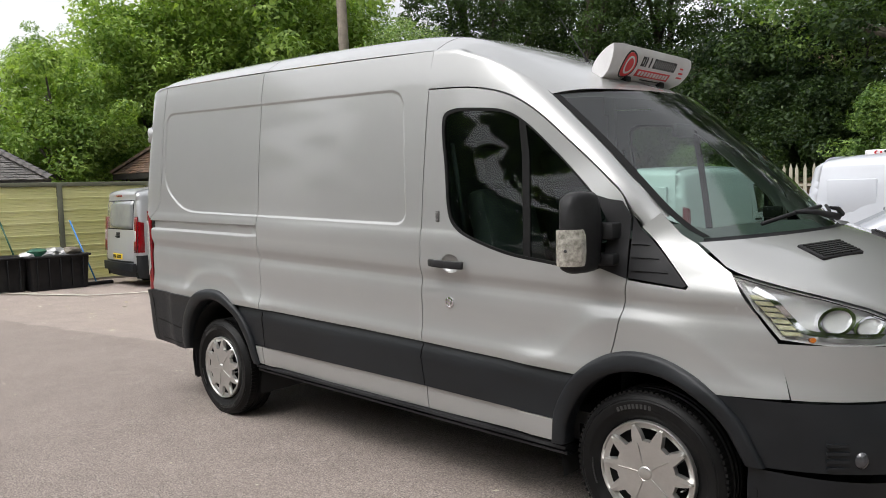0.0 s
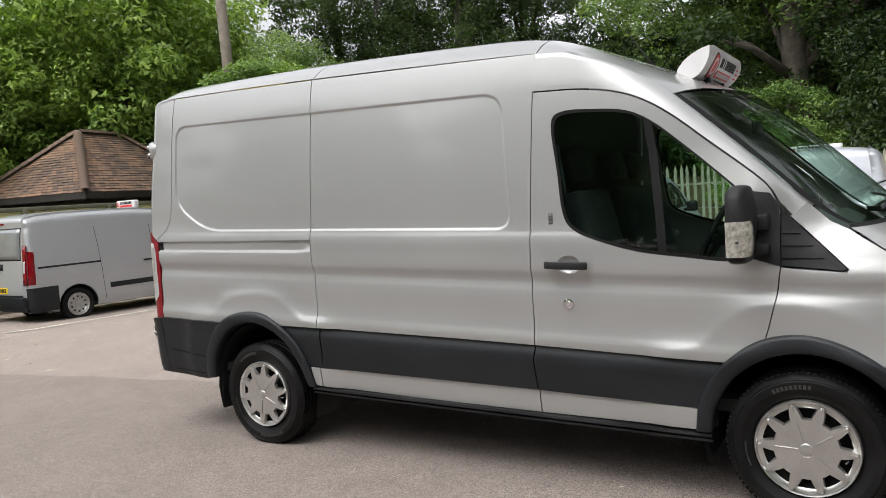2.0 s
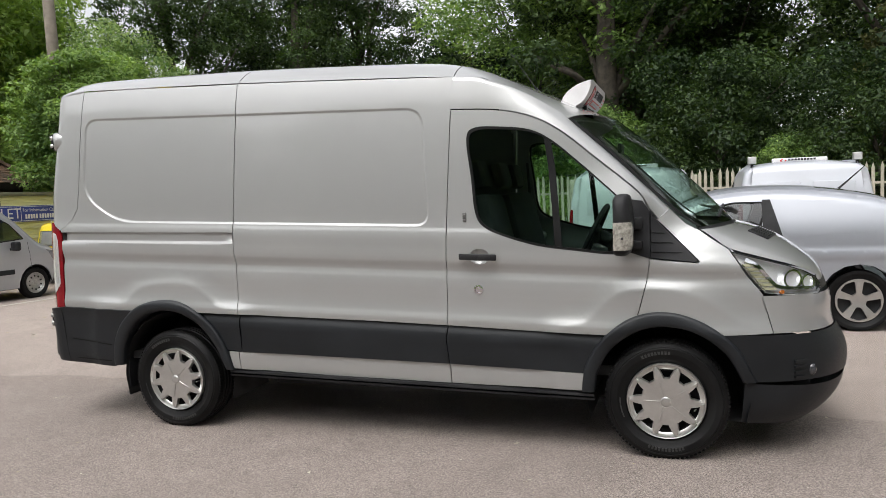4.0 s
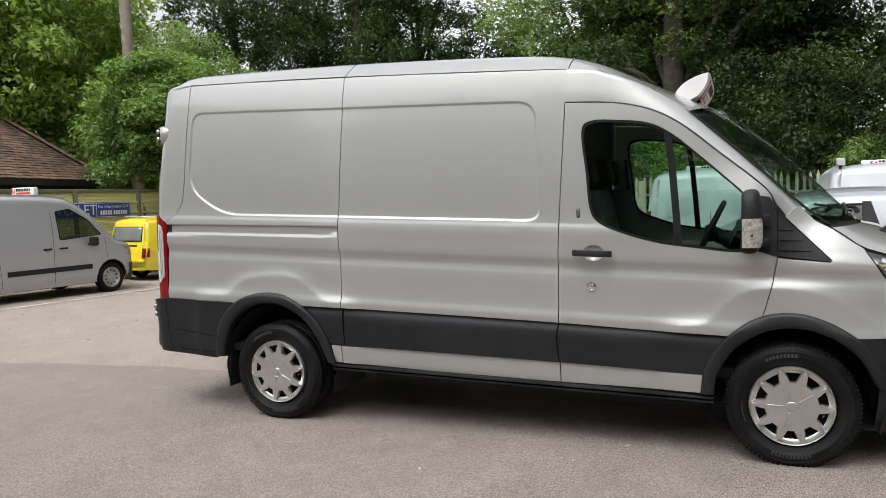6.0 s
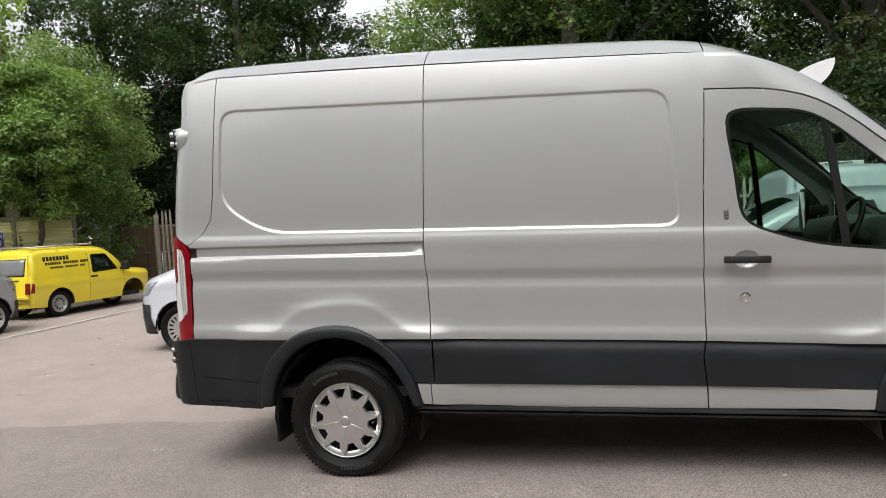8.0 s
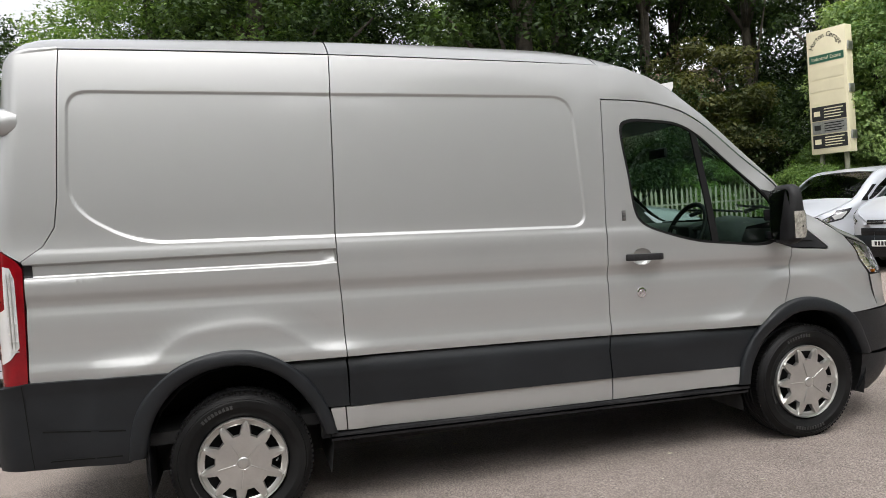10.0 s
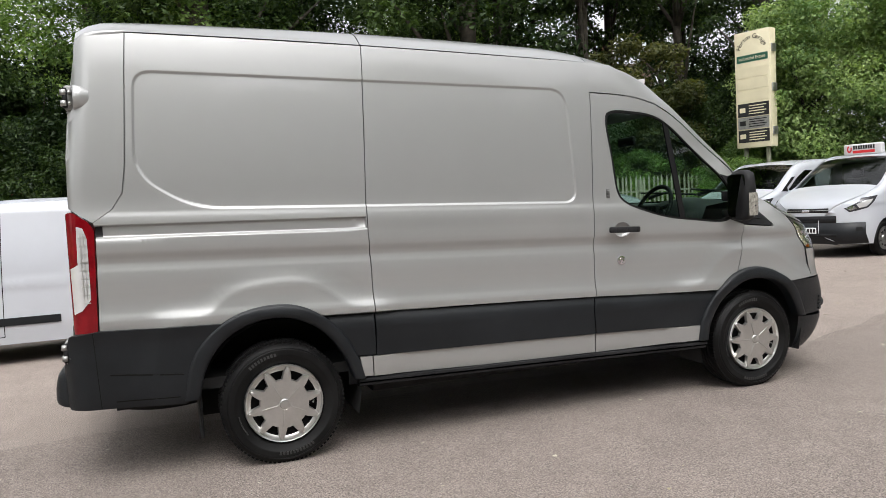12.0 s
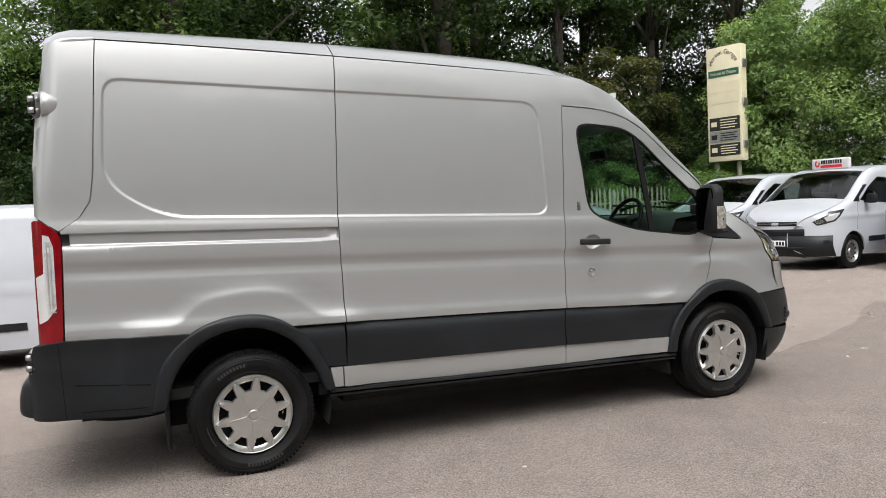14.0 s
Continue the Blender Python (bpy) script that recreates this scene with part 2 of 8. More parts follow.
class Smooth:
    """A smooth curve y(z) through a few points."""
    def __init__(self, pairs):
        self.z = np.array([p[0] for p in pairs], float)
        self.y = np.array([p[1] for p in pairs], float)
        self.m = np.gradient(self.y, self.z)

    def __call__(self, v):
        z, y, m = self.z, self.y, self.m
        v = min(max(v, z[0]), z[-1])
        i = min(max(int(np.searchsorted(z, v)) - 1, 0), len(z) - 2)
        h = z[i + 1] - z[i]
        s = (v - z[i]) / h
        return float((2 * s ** 3 - 3 * s * s + 1) * y[i] + (s ** 3 - 2 * s * s + s) * h * m[i]
                     + (-2 * s ** 3 + 3 * s * s) * y[i + 1] + (s ** 3 - s * s) * h * m[i + 1])


def step01(a, b, v):
    s = min(max((v - a) / (b - a), 0.0), 1.0)
    return s * s * (3 - 2 * s)


def skin(name, outer, holes, surf, material, parent, step=0.06, rim=0.02, flip=False, mirror=None, label="", depth=None, fine=(), planes=()):
    """A panel: the outline (u, v) and its holes, cut into a grid and laid on surf(u, v) -> (x, y, z), with a turned-in rim and
    exact normals. mirror: the plane y about which a copy for the other side is made. depth: a way for the rim, else inward."""
    bm = bmesh.new()
    for loop in [outer, *holes]:
        vs = [bm.verts.new((u, 0, v)) for u, v in loop]
        for i in range(len(vs)):
            bm.edges.new((vs[i], vs[(i + 1) % len(vs)]))
    bmesh.ops.triangle_fill(bm, use_beauty=True, use_dissolve=False, edges=bm.edges[:], normal=(0, -1, 0))
    us, zs = [u for u, _ in outer], [v for _, v in outer]
    for axis, lo, hi in ((0, min(us), max(us)), (2, min(zs), max(zs))):
        cuts = {round(k * step, 5) for k in range(math.floor(lo / step) + 1, math.ceil(hi / step))}
        for ax, a, b, d in fine:
            if ax == axis:
                cuts |= {round(a + d * k, 5) for k in range(int((b - a) / d) + 1)}
        for c in sorted(cuts):
            if lo < c < hi:
                co, no = [0, 0, 0], [0, 0, 0]
                co[axis], no[axis] = c, 1
                bmesh.ops.bisect_plane(bm, geom=bm.verts[:] + bm.edges[:] + bm.faces[:], dist=1e-5, plane_co=co, plane_no=no)
    for px, pz, nx, nz, offsets in planes:
        for o in offsets:
            bmesh.ops.bisect_plane(bm, geom=bm.verts[:] + bm.edges[:] + bm.faces[:], dist=1e-5, plane_co=(px + nx * o, 0, pz + nz * o), plane_no=(nx, 0, nz))
    bmesh.ops.remove_doubles(bm, verts=bm.verts[:], dist=2e-5)
    bm.normal_update()
    for f in bm.faces:
        if f.normal.y > 0:
            f.normal_flip()
    bm.verts.ensure_lookup_table()
    eps, pos, nor = 0.003, [], []
    for v in bm.verts:
        u, w = v.co.x, v.co.z
        p = np.array(surf(u, w))
        du = np.array(surf(u + eps, w)) - p
        dw = np.array(surf(u, w + eps)) - p
        n = np.array((du[1] * dw[2] - du[2] * dw[1], du[2] * dw[0] - du[0] * dw[2], du[0] * dw[1] - du[1] * dw[0]))
        n = n / (math.sqrt(n[0] * n[0] + n[1] * n[1] + n[2] * n[2]) + 1e-12)
        pos.append(p), nor.append(n)
    nskin = len(bm.verts)
    border = [e for e in bm.edges if len(e.link_faces) == 1]
    verts = [tuple(p) for p in pos]
    bm.verts.index_update()
    faces = [[v.index for v in f.verts] for f in bm.faces]
    inner = {}
    nskin_faces = len(faces)
    if rim:
        for e in border:
            f = e.link_faces[0]
            loop = [l for l in f.loops if l.edge == e][0]
            a, b = loop.vert.index, loop.link_loop_next.vert.index
            for i in (a, b):
                if i not in inner:
                    way = np.array(depth) if depth is not None else -nor[i]
                    inner[i] = len(verts)
                    verts.append(tuple(pos[i] + way * rim))
            faces.append([b, a, inner[a], inner[b]])
    bm.free()
    obs = []
    for side in (0, 1) if mirror is not None else (0,):
        vv = [(x, 2 * mirror - y, z) for x, y, z in verts] if side else verts
        turn = bool(flip) != bool(side)
        ff = [f[::-1] for f in faces] if turn else faces
        me = bpy.data.meshes.new(name)
        me.from_pydata(vv, [], ff)
        me.update()
        split = []
        for k, poly in enumerate(me.polygons):
            poly.use_smooth = True
            for li in poly.loop_indices:
                vi = me.loops[li].vertex_index
                if k < nskin_faces:
                    a, b, c = nor[vi]
                    b = -b if side else b
                    q = poly.normal
                    split.append((a, b, c) if a * q[0] + b * q[1] + c * q[2] > 0 else (-a, -b, -c))
                else:
                    split.append(tuple(poly.normal))
        me.normals_split_custom_set(split)
        me.materials.append(material)
        ob = new(name, me)
        ob.parent = parent
        tagged(ob, label)
        obs.append(ob)
    return obs


def loft(rows, close=False):
    """A grid mesh through rows of points."""
    bm = bmesh.new()
    grid = [[bm.verts.new(tuple(p)) for p in row] for row in rows]
    for a, b in zip(grid, grid[1:]):
        n = len(a)
        for i in range(n if close else n - 1):
            j = (i + 1) % n
            try:
                bm.faces.new((a[i], a[j], b[j], b[i]))
            except ValueError:
                pass
    return bm


def box(bm, x0, x1, y0, y1, z0, z1, bevel=0.0, seg=2, m=None):
    """A box, with rounded edges, added to bm."""
    r = bmesh.ops.create_cube(bm, size=1)
    vs = r["verts"]
    for v in vs:
        v.co = Vector(((x0 + x1) / 2 + v.co.x * (x1 - x0), (y0 + y1) / 2 + v.co.y * (y1 - y0), (z0 + z1) / 2 + v.co.z * (z1 - z0)))
    if m is not None:
        bmesh.ops.transform(bm, matrix=m, verts=vs)
    if bevel:
        es = list({e for v in vs for e in v.link_edges})
        bmesh.ops.bevel(bm, geom=es, offset=bevel, segments=seg, profile=0.5, affect="EDGES", clamp_overlap=True)
    return bm


def boxes(*specs, bevel=0.0):
    bm = bmesh.new()
    for s in specs:
        box(bm, *s, bevel=bevel)
    return shade(bm)


def tube(pts, r, seg=8, caps=True):
    """A round bar along pts; r is one radius or one for each point."""
    bm = bmesh.new()
    p = [Vector(q) for q in pts]
    rings = []
    for i, q in enumerate(p):
        way = (p[min(i + 1, len(p) - 1)] - p[max(i - 1, 0)]).normalized()
        a = way.orthogonal().normalized() if i == 0 else (last - way * last.dot(way)).normalized()
        last = a
        b = way.cross(a)
        rr = r[i] if isinstance(r, (list, tuple)) else r
        rings.append([bm.verts.new(q + (a * math.cos(2 * math.pi * k / seg) + b * math.sin(2 * math.pi * k / seg)) * rr) for k in range(seg)])
    for a, b in zip(rings, rings[1:]):
        for k in range(seg):
            bm.faces.new((a[k], a[(k + 1) % seg], b[(k + 1) % seg], b[k]))
    if caps:
        bm.faces.new(rings[0][::-1])
        bm.faces.new(rings[-1])
    return shade(bm, 50)


def lathe(profile, seg=48, axis="y"):
    """Turns a profile of (radius, along) about the y axis."""
    rows = []
    for k in range(seg):
        a = 2 * math.pi * k / seg
        rows.append([(r * math.cos(a), y, r * math.sin(a)) for r, y in profile])
    rows.append(rows[0])
    bm = loft(rows)
    bmesh.ops.remove_doubles(bm, verts=bm.verts[:], dist=1e-5)
    bmesh.ops.recalc_face_normals(bm, faces=bm.faces[:])
    return shade(bm, 40)


def lettering(name, text, size, m, material, parent, extrude=0.001):
    """Raised letters as a mesh."""
    cu = bpy.data.curves.new(name, "FONT")
    cu.body, cu.size, cu.extrude, cu.align_x, cu.align_y = text, size, extrude, "CENTER", "CENTER"
    tmp = bpy.data.objects.new(name, cu)
    me = bpy.data.meshes.new_from_object(tmp)
    bpy.data.objects.remove(tmp)
    bpy.data.curves.remove(cu)
    me.transform(m)
    me.materials.clear()
    me.materials.append(material)
    ob = new(name, me)
    ob.parent = parent
    return ob


# ---- the silver panel van ----
from mathutils.bvhtree import BVHTree

M_DARKSTEEL = varied("dull_hinge_steel", (0.12, 0.12, 0.12), (0.25, 0.25, 0.24), 20.0, 0.4, 0.8)
M_DARKLAMP = principled("smoked_lamp_glass", (0.05, 0.05, 0.055), 0.08, 0.3, 0.5)
M_PRINT = varied("worn_rubber_print", (0.020, 0.020, 0.020), (0.035, 0.035, 0.034), 8.0, 0.5)
YC = 1.0          # centre plane of the van
NOSE_X, NOSE_N = 3.40, 2.8
BODY = Smooth([(0.30, 0.070), (0.42, 0.030), (0.60, 0.012), (0.74, 0.000), (0.79, -0.012), (0.83, -0.0185), (0.845, -0.0190), (0.858, -0.0170), (0.885, -0.0112), (0.92, -0.0072),
               (0.96, -0.0062), (1.00, -0.0075), (1.06, -0.0088), (1.10, -0.0062), (1.128, -0.0014), (1.145, 0.0002), (1.160, -0.0025), (1.205, -0.0165), (1.222, -0.0182), (1.28, -0.0175),
               (1.370, -0.0150), (1.386, -0.0125), (1.412, -0.0066), (1.43, -0.0045), (1.60, 0.003), (1.85, 0.018), (2.10, 0.040), (2.25, 0.059), (2.34, 0.076), (2.42, 0.098), (2.50, 0.14)])
NOSE_F = Smooth([(0.15, 4.10), (0.25, 4.24), (0.34, 4.31), (0.45, 4.345), (0.60, 4.345), (0.66, 4.32), (0.72, 4.285), (0.90, 4.26), (1.02, 4.22), (1.12, 4.12), (1.25, 3.98), (1.5, 3.7)])
RECESS = rounded([(-0.662, 2.193), (1.885, 2.10), (1.915, 1.382), (-0.41, 1.462), (-0.692, 1.65)], [0.09, 0.12, 0.09, 0.16, 0.14], 8)
ARCH_R = spline([(-0.525, 0.43), (-0.485, 0.63), (-0.39, 0.77), (-0.23, 0.875), (-0.04, 0.91), (0.14, 0.88), (0.31, 0.76), (0.415, 0.61), (0.475, 0.43)], 5)
ARCH_RI = spline([(-0.445, 0.43), (-0.40, 0.60), (-0.29, 0.745), (-0.12, 0.825), (0.06, 0.825), (0.23, 0.735), (0.35, 0.58), (0.41, 0.43)], 5)
ARCH_F = spline([(2.825, 0.385), (2.85, 0.54), (2.94, 0.69), (3.08, 0.81), (3.23, 0.86), (3.39, 0.85), (3.56, 0.775), (3.69, 0.655), (3.785, 0.47)], 5)
ARCH_FI = spline([(2.90, 0.385), (2.92, 0.50), (3.01, 0.65), (3.16, 0.755), (3.32, 0.78), (3.48, 0.74), (3.62, 0.63), (3.71, 0.47)], 5)



def shrink(curve, cx, k=0.955):
    return [(cx + (x - cx) * k, 0.345 + (z - 0.345) * k) for x, z in curve]


UND_R, UND_F = shrink(ARCH_R, 0.0), shrink(ARCH_F, 3.3)
WING_LEAN = Smooth([(1.05, 0.0), (1.12, 0.004), (1.2, 0.032), (1.3, 0.072), (1.4, 0.092), (1.5, 0.10)])


def rake(x, z):
    return z + 0.034 * (x - 0.7)


def signed(poly):
    """A function for the distance to a polygon, negative inside."""
    a = np.array(poly)
    b = np.roll(a, -1, axis=0)
    ab = b - a
    ll = (ab ** 2).sum(1)

    def dist(x, z):
        p = np.array((x, z))
        t = np.clip(((p - a) * ab).sum(1) / ll, 0, 1)
        d = np.sqrt(((a + ab * t[:, None] - p) ** 2).sum(1).min())
        c = ((a[:, 1] > z) != (b[:, 1] > z)) & (x < (b[:, 0] - a[:, 0]) * (z - a[:, 1]) / (b[:, 1] - a[:, 1] + 1e-12) + a[:, 0])
        return -d if c.sum() % 2 else d
    return dist


IN_RECESS = signed(RECESS)
FLARE_R = signed(spline([(-0.62, 0.80), (-0.40, 0.875), (-0.27, 0.975), (-0.08, 1.03), (0.12, 1.03), (0.27, 0.965), (0.42, 0.86), (0.60, 0.78), (0.5, 0.3), (-0.55, 0.3)], 5, True))
FLARE_F = signed(spline([(2.66, 0.70), (2.86, 0.80), (3.00, 0.93), (3.14, 0.985), (3.32, 0.99), (3.52, 0.93), (3.72, 0.80), (3.95, 0.72), (3.8, 0.3), (2.8, 0.3)], 5, True))


def cove(d, depth, width):
    """A flat step with a tight edge that runs out in a hollow curve."""
    e = 0.016
    d = d if d > e else (0.0 if d < -e else (d + e) ** 2 / (4 * e))
    return depth * max(0.0, 1 - d / width) ** 2


def side_y(x, z):
    """How far out the van's offside skin lies."""
    y = BODY(rake(x, z))
    if x < 2.2 and z > 1.2:
        y += 0.0070 * (1 - step01(-0.009, 0.009, IN_RECESS(x, z)))
    if -0.95 < x < 0.53 and 1.25 < z < 1.45:
        top, low = 1.392 - 0.022 * (x + 0.85), 1.338 - 0.026 * (x + 0.85)
        end = 1 - step01(0.40, 0.52, x)
        low2 = low + (1 - end) * 0.005
        y += 0.016 * step01(top + 0.006, top - 0.006, z) * step01(low2 - 0.016, low2 + 0.004, z)
    if z < 1.15:
        if x < 0.8:
            y -= cove(FLARE_R(x, z), 0.017, 0.13) * step01(1.12, 1.0, z)
        elif x > 2.4:
            y -= cove(FLARE_F(x, z), 0.016, 0.13) * step01(1.10, 0.98, z)
    if x > NOSE_X:
        a = NOSE_F(z) - NOSE_X
        s = min((x - NOSE_X) / a, 0.985)
        y += (YC - 0.02) * (1 - (1 - s ** NOSE_N) ** (1 / NOSE_N))
    edge = -1.03 + 0.07 * step01(1.5, 2.3, z)
    if x < edge + 0.10:
        s = min((edge + 0.10 - x) / 0.10, 0.97)
        y += 0.10 * (1 - math.sqrt(1 - s * s))
    if x > 3.05 and z > 1.08:
        y += WING_LEAN(z) * step01(3.10, 3.42, x)
    if x > 1.9 and z > 1.3:           # the cab leans in towards the screen pillar
        y += 0.05 * step01(1.9, 3.3, x) * step01(1.35, 1.75, z) * (1 - step01(3.10, 3.42, x))
    return y


def side(offset=0.0):
    return lambda u, v: (u, side_y(u, v) - offset, v)


def cut(curve, lo, hi):
    return [p for p in curve if lo <= p[0] <= hi]


WHEELS = {}


def star_trim(R):
    """A trim of ten tapering spokes over a dished outer ring, with a window between each two."""
    n, half = 10, math.pi / 10
    r_in, r_out = 0.635 * R, 0.845 * R
    radii = [0.02, 0.08 * R + 0.02, 0.35 * R, 0.55 * R, r_in - 0.004, r_in, r_in + 0.004, 0.70 * R, 0.78 * R, r_out - 0.003, r_out, r_out + 0.006, 0.91 * R, 0.945 * R, 0.965 * R, 0.985 * R, R, R + 0.001]
    verts, faces, index = [], [], {}

    def spoke(r):
        return float(np.interp(r, [0.0, r_in, r_out, 0.95 * R, R], [half * 0.66, half * 0.66, half * 0.33, half * 0.10, half * 0.03]))

    def ring(r):
        return float(np.interp(r, [r_out, r_out + 0.006, 0.945 * R, 0.965 * R, 0.985 * R, R, R + 0.001], [0.016, 0.012, 0.007, -0.002, -0.004, 0.001, 0.02]))

    def plate(r):
        y = -0.0085 + 0.004 * (r / R) ** 2
        return y + (ring(r) - y) * step01(0.90 * R, 0.96 * R, r) if r > r_out else y
    for i, r in enumerate(radii):
        w = spoke(r)
        b = min(0.0045 / r, w * 0.45)
        cols = [0.0, (w - b) * 0.5, w - b, w, w + (half - w) * 0.35, half]
        for k in range(n):
            for side_ in (1, -1):
                for j, c in enumerate(cols):
                    if (side_ < 0 and j == 0) or (side_ < 0 and j == 5):
                        continue
                    low = j >= 3
                    y = plate(r)
                    if r >= r_out and low:
                        y = ring(r)
                    elif r >= r_in and low:
                        y = 0.016
                    elif j == 0 and r > r_in - 0.03:
                        y -= 0.0025 * step01(r_in - 0.03, r_in + 0.02, r) * step01(0.96 * R, 0.9 * R, r)
                    a = 2 * math.pi * (k + 0.5) / n + side_ * c
                    index[i, k, side_ * j] = len(verts)
                    verts.append((r * math.cos(a), y, r * math.sin(a)))
    for i in range(len(radii) - 1):
        window = r_in - 1e-6 <= radii[i] and radii[i + 1] <= r_out + 1e-6
        for k in range(n):
            for s in (1, -1):
                for j in range(5):
                    if window and j >= 3:
                        continue
                    def at(q, jj):
                        if jj == 5 and s < 0:
                            return index[q, (k - 1) % n, 5]
                        return index[q, k, s * jj]
                    f = [at(i, j), at(i + 1, j), at(i + 1, j + 1), at(i, j + 1)]
                    faces.append(f if s < 0 else f[::-1])
    bm = bmesh.new()
    vs = [bm.verts.new(v) for v in verts]
    for f in faces:
        bm.faces.new([vs[q] for q in f])
    bmesh.ops.recalc_face_normals(bm, faces=bm.faces[:])
    return shade(bm, 24)


def wheel(parent, m, name="wheel", r=0.345, width=0.22, rim_r=0.219, cap="star", label="", tread=True):
    """A tyre, a steel rim and its trim; the outer face looks along -y, the hub's face at y = 0."""
    hub = new(name)
    hub.empty_display_size = 0.05
    hub.parent = parent
    hub.matrix_local = m
    tagged(hub, label)
    key = (r, width, rim_r, cap, tread)
    if key in WHEELS:
        for o in WHEELS[key].children:
            c = o.copy()
            scene.collection.objects.link(c)
            c.parent = hub
        return hub
    WHEELS[key] = hub
    w = width
    prof = [(rim_r - 0.004, 0.055), (rim_r + 0.004, 0.022), (rim_r + 0.014, 0.012), (rim_r + 0.03, 0.006), (rim_r + 0.05, -0.004), (rim_r + 0.052, -0.0055), (rim_r + 0.060, -0.006),
            (rim_r + 0.085, -0.006), (r - 0.035, 0.0), (r - 0.032, -0.002), (r - 0.018, 0.010), (r - 0.008, 0.022), (r - 0.002, 0.042)]
    for g in (0.25, 0.5, 0.75):
        y = 0.04 + (w - 0.08) * g
        prof += [(r, y - 0.010), (r - 0.008, y - 0.006), (r - 0.008, y + 0.006), (r, y + 0.010)]
    prof += [(r - 0.002, w - 0.042), (r - 0.012, w - 0.018), (r - 0.05, w), (rim_r + 0.02, w), (rim_r - 0.01, w - 0.03)]
    part("tyre", lathe(prof, 72 if tread else 40), M_RUBBER, hub, "black tyre with grooved tread")
    if tread:
        bm = bmesh.new()
        for k in range(84):
            a = 2 * math.pi * k / 84
            for y0, y1 in ((0.020, 0.058), (w - 0.058, w - 0.020)):
                box(bm, r - 0.012, r + 0.0004, y0, y1, -0.0078, 0.0078, m=Matrix.Rotation(-a, 4, "Y"))
        tagged(part("tread", bm, M_RUBBER, hub), kind="stuff")
        # raised marks on the sidewall, too small to read
        for name, rr, a0, n, h in (("sidewall_print", rim_r + 0.062, 0.9, 11, 0.018), ("sidewall_print", rim_r + 0.062, 3.9, 9, 0.018), ("sidewall_print", rim_r + 0.036, 2.4, 16, 0.007)):
            bm = bmesh.new()
            for k in range(n):
                box(bm, rr - h / 2, rr + h / 2, -0.0085, -0.004, -h * 0.32, h * 0.32, m=Matrix.Rotation(a0 + k * h * 1.05 / rr, 4, "Y"))
            tagged(part(name, bm, M_PRINT, hub), kind="stuff")
    part("steel_rim", lathe([(0.02, 0.075), (0.09, 0.06), (0.15, 0.07), (rim_r - 0.02, 0.05), (rim_r - 0.004, 0.02), (rim_r + 0.003, 0.02), (rim_r, 0.14), (0.03, 0.14)], 40), M_BLACK if cap != "steel" else M_STEEL, hub)
    if cap == "star":
        part("wheel_trim", star_trim(rim_r), M_TRIM, hub, "silver ten-spoke plastic wheel trim")
        for k in range(5):
            bm = bmesh.new()
            box(bm, 0.036, 0.128, -0.0125, -0.0085, -0.0022, 0.0022, bevel=0.0015, m=Matrix.Rotation(2 * math.pi * (k + 0.25) / 5, 4, "Y"))
            part("trim_rib", shade(bm), M_TRIM, hub)
        part("centre_cap", lathe([(0.0, -0.014), (0.024, -0.0135), (0.028, -0.011), (0.030, -0.006), (0.034, -0.009), (0.0365, -0.0085), (0.038, -0.004)], 32), M_TRIM, hub)
        part("valve", tube([(0.168, 0.03, 0.012), (0.160, 0.002, 0.008)], 0.004, 6), M_STEEL, hub)
    elif cap == "steel":
        pr = [(0.0, 0.03), (0.05, 0.028), (0.06, 0.045), (rim_r - 0.06, 0.03), (rim_r - 0.045, 0.012), (rim_r - 0.02, 0.02), (rim_r - 0.008, 0.004), (rim_r + 0.006, 0.004)]
        part("wheel_trim", lathe(pr, 40), M_STEEL, hub, "grey steel wheel with a centre cap")
        for k in range(10):
            bm = bmesh.new()
            box(bm, rim_r - 0.085, rim_r - 0.05, 0.018, 0.05, -0.014, 0.014, m=Matrix.Rotation(2 * math.pi * k / 10, 4, "Y"))
            part("vent_hole", bm, M_DARK, hub)
    elif cap == "multi":
        n = 18
        holes = []
        for k in range(n):
            a = 2 * math.pi * k / n
            pts = [(rr * math.cos(a + da), rr * math.sin(a + da)) for rr, da in ((0.118, -0.06), (rim_r - 0.022, -0.085), (rim_r - 0.022, 0.085), (0.118, 0.06))]
            holes.append(rounded(pts, 0.008, 2))
        ring = [(rim_r * math.cos(2 * math.pi * k / 60), rim_r * math.sin(2 * math.pi * k / 60)) for k in range(60)]
        skin("wheel_trim", ring, holes, lambda u, v: (u, -0.004 + 0.012 * step01(0.0, 0.2, math.hypot(u, v)) + 0.006 * step01(0.03, 0.045, math.hypot(u, v)), v), M_TRIM, hub, step=0.04, rim=0.012, label="silver multi-spoke wheel trim")
    elif cap == "alloy":
        holes = []
        for k in range(5):
            a = 2 * math.pi * k / 5
            pts = [(rr * math.cos(a + da), rr * math.sin(a + da)) for rr, da in ((0.075, -0.35), (rim_r - 0.02, -0.46), (rim_r - 0.012, 0.0), (rim_r - 0.02, 0.40), (0.075, 0.25))]
            holes.append(rounded(pts, 0.015, 3))
        ring = [(rim_r * math.cos(2 * math.pi * k / 60), rim_r * math.sin(2 * math.pi * k / 60)) for k in range(60)]
        skin("alloy_spokes", ring, holes, lambda u, v: (u, 0.004 + 0.02 * step01(0.2, 0.0, math.hypot(u, v)), v), M_TRIM, hub, step=0.04, rim=0.03, label="five-spoke alloy wheel")
    return hub


def mirror_y(m):
    return Matrix.Translation((0, 2 * YC, 0)) @ Matrix.Diagonal((1, -1, 1, 1)) @ m


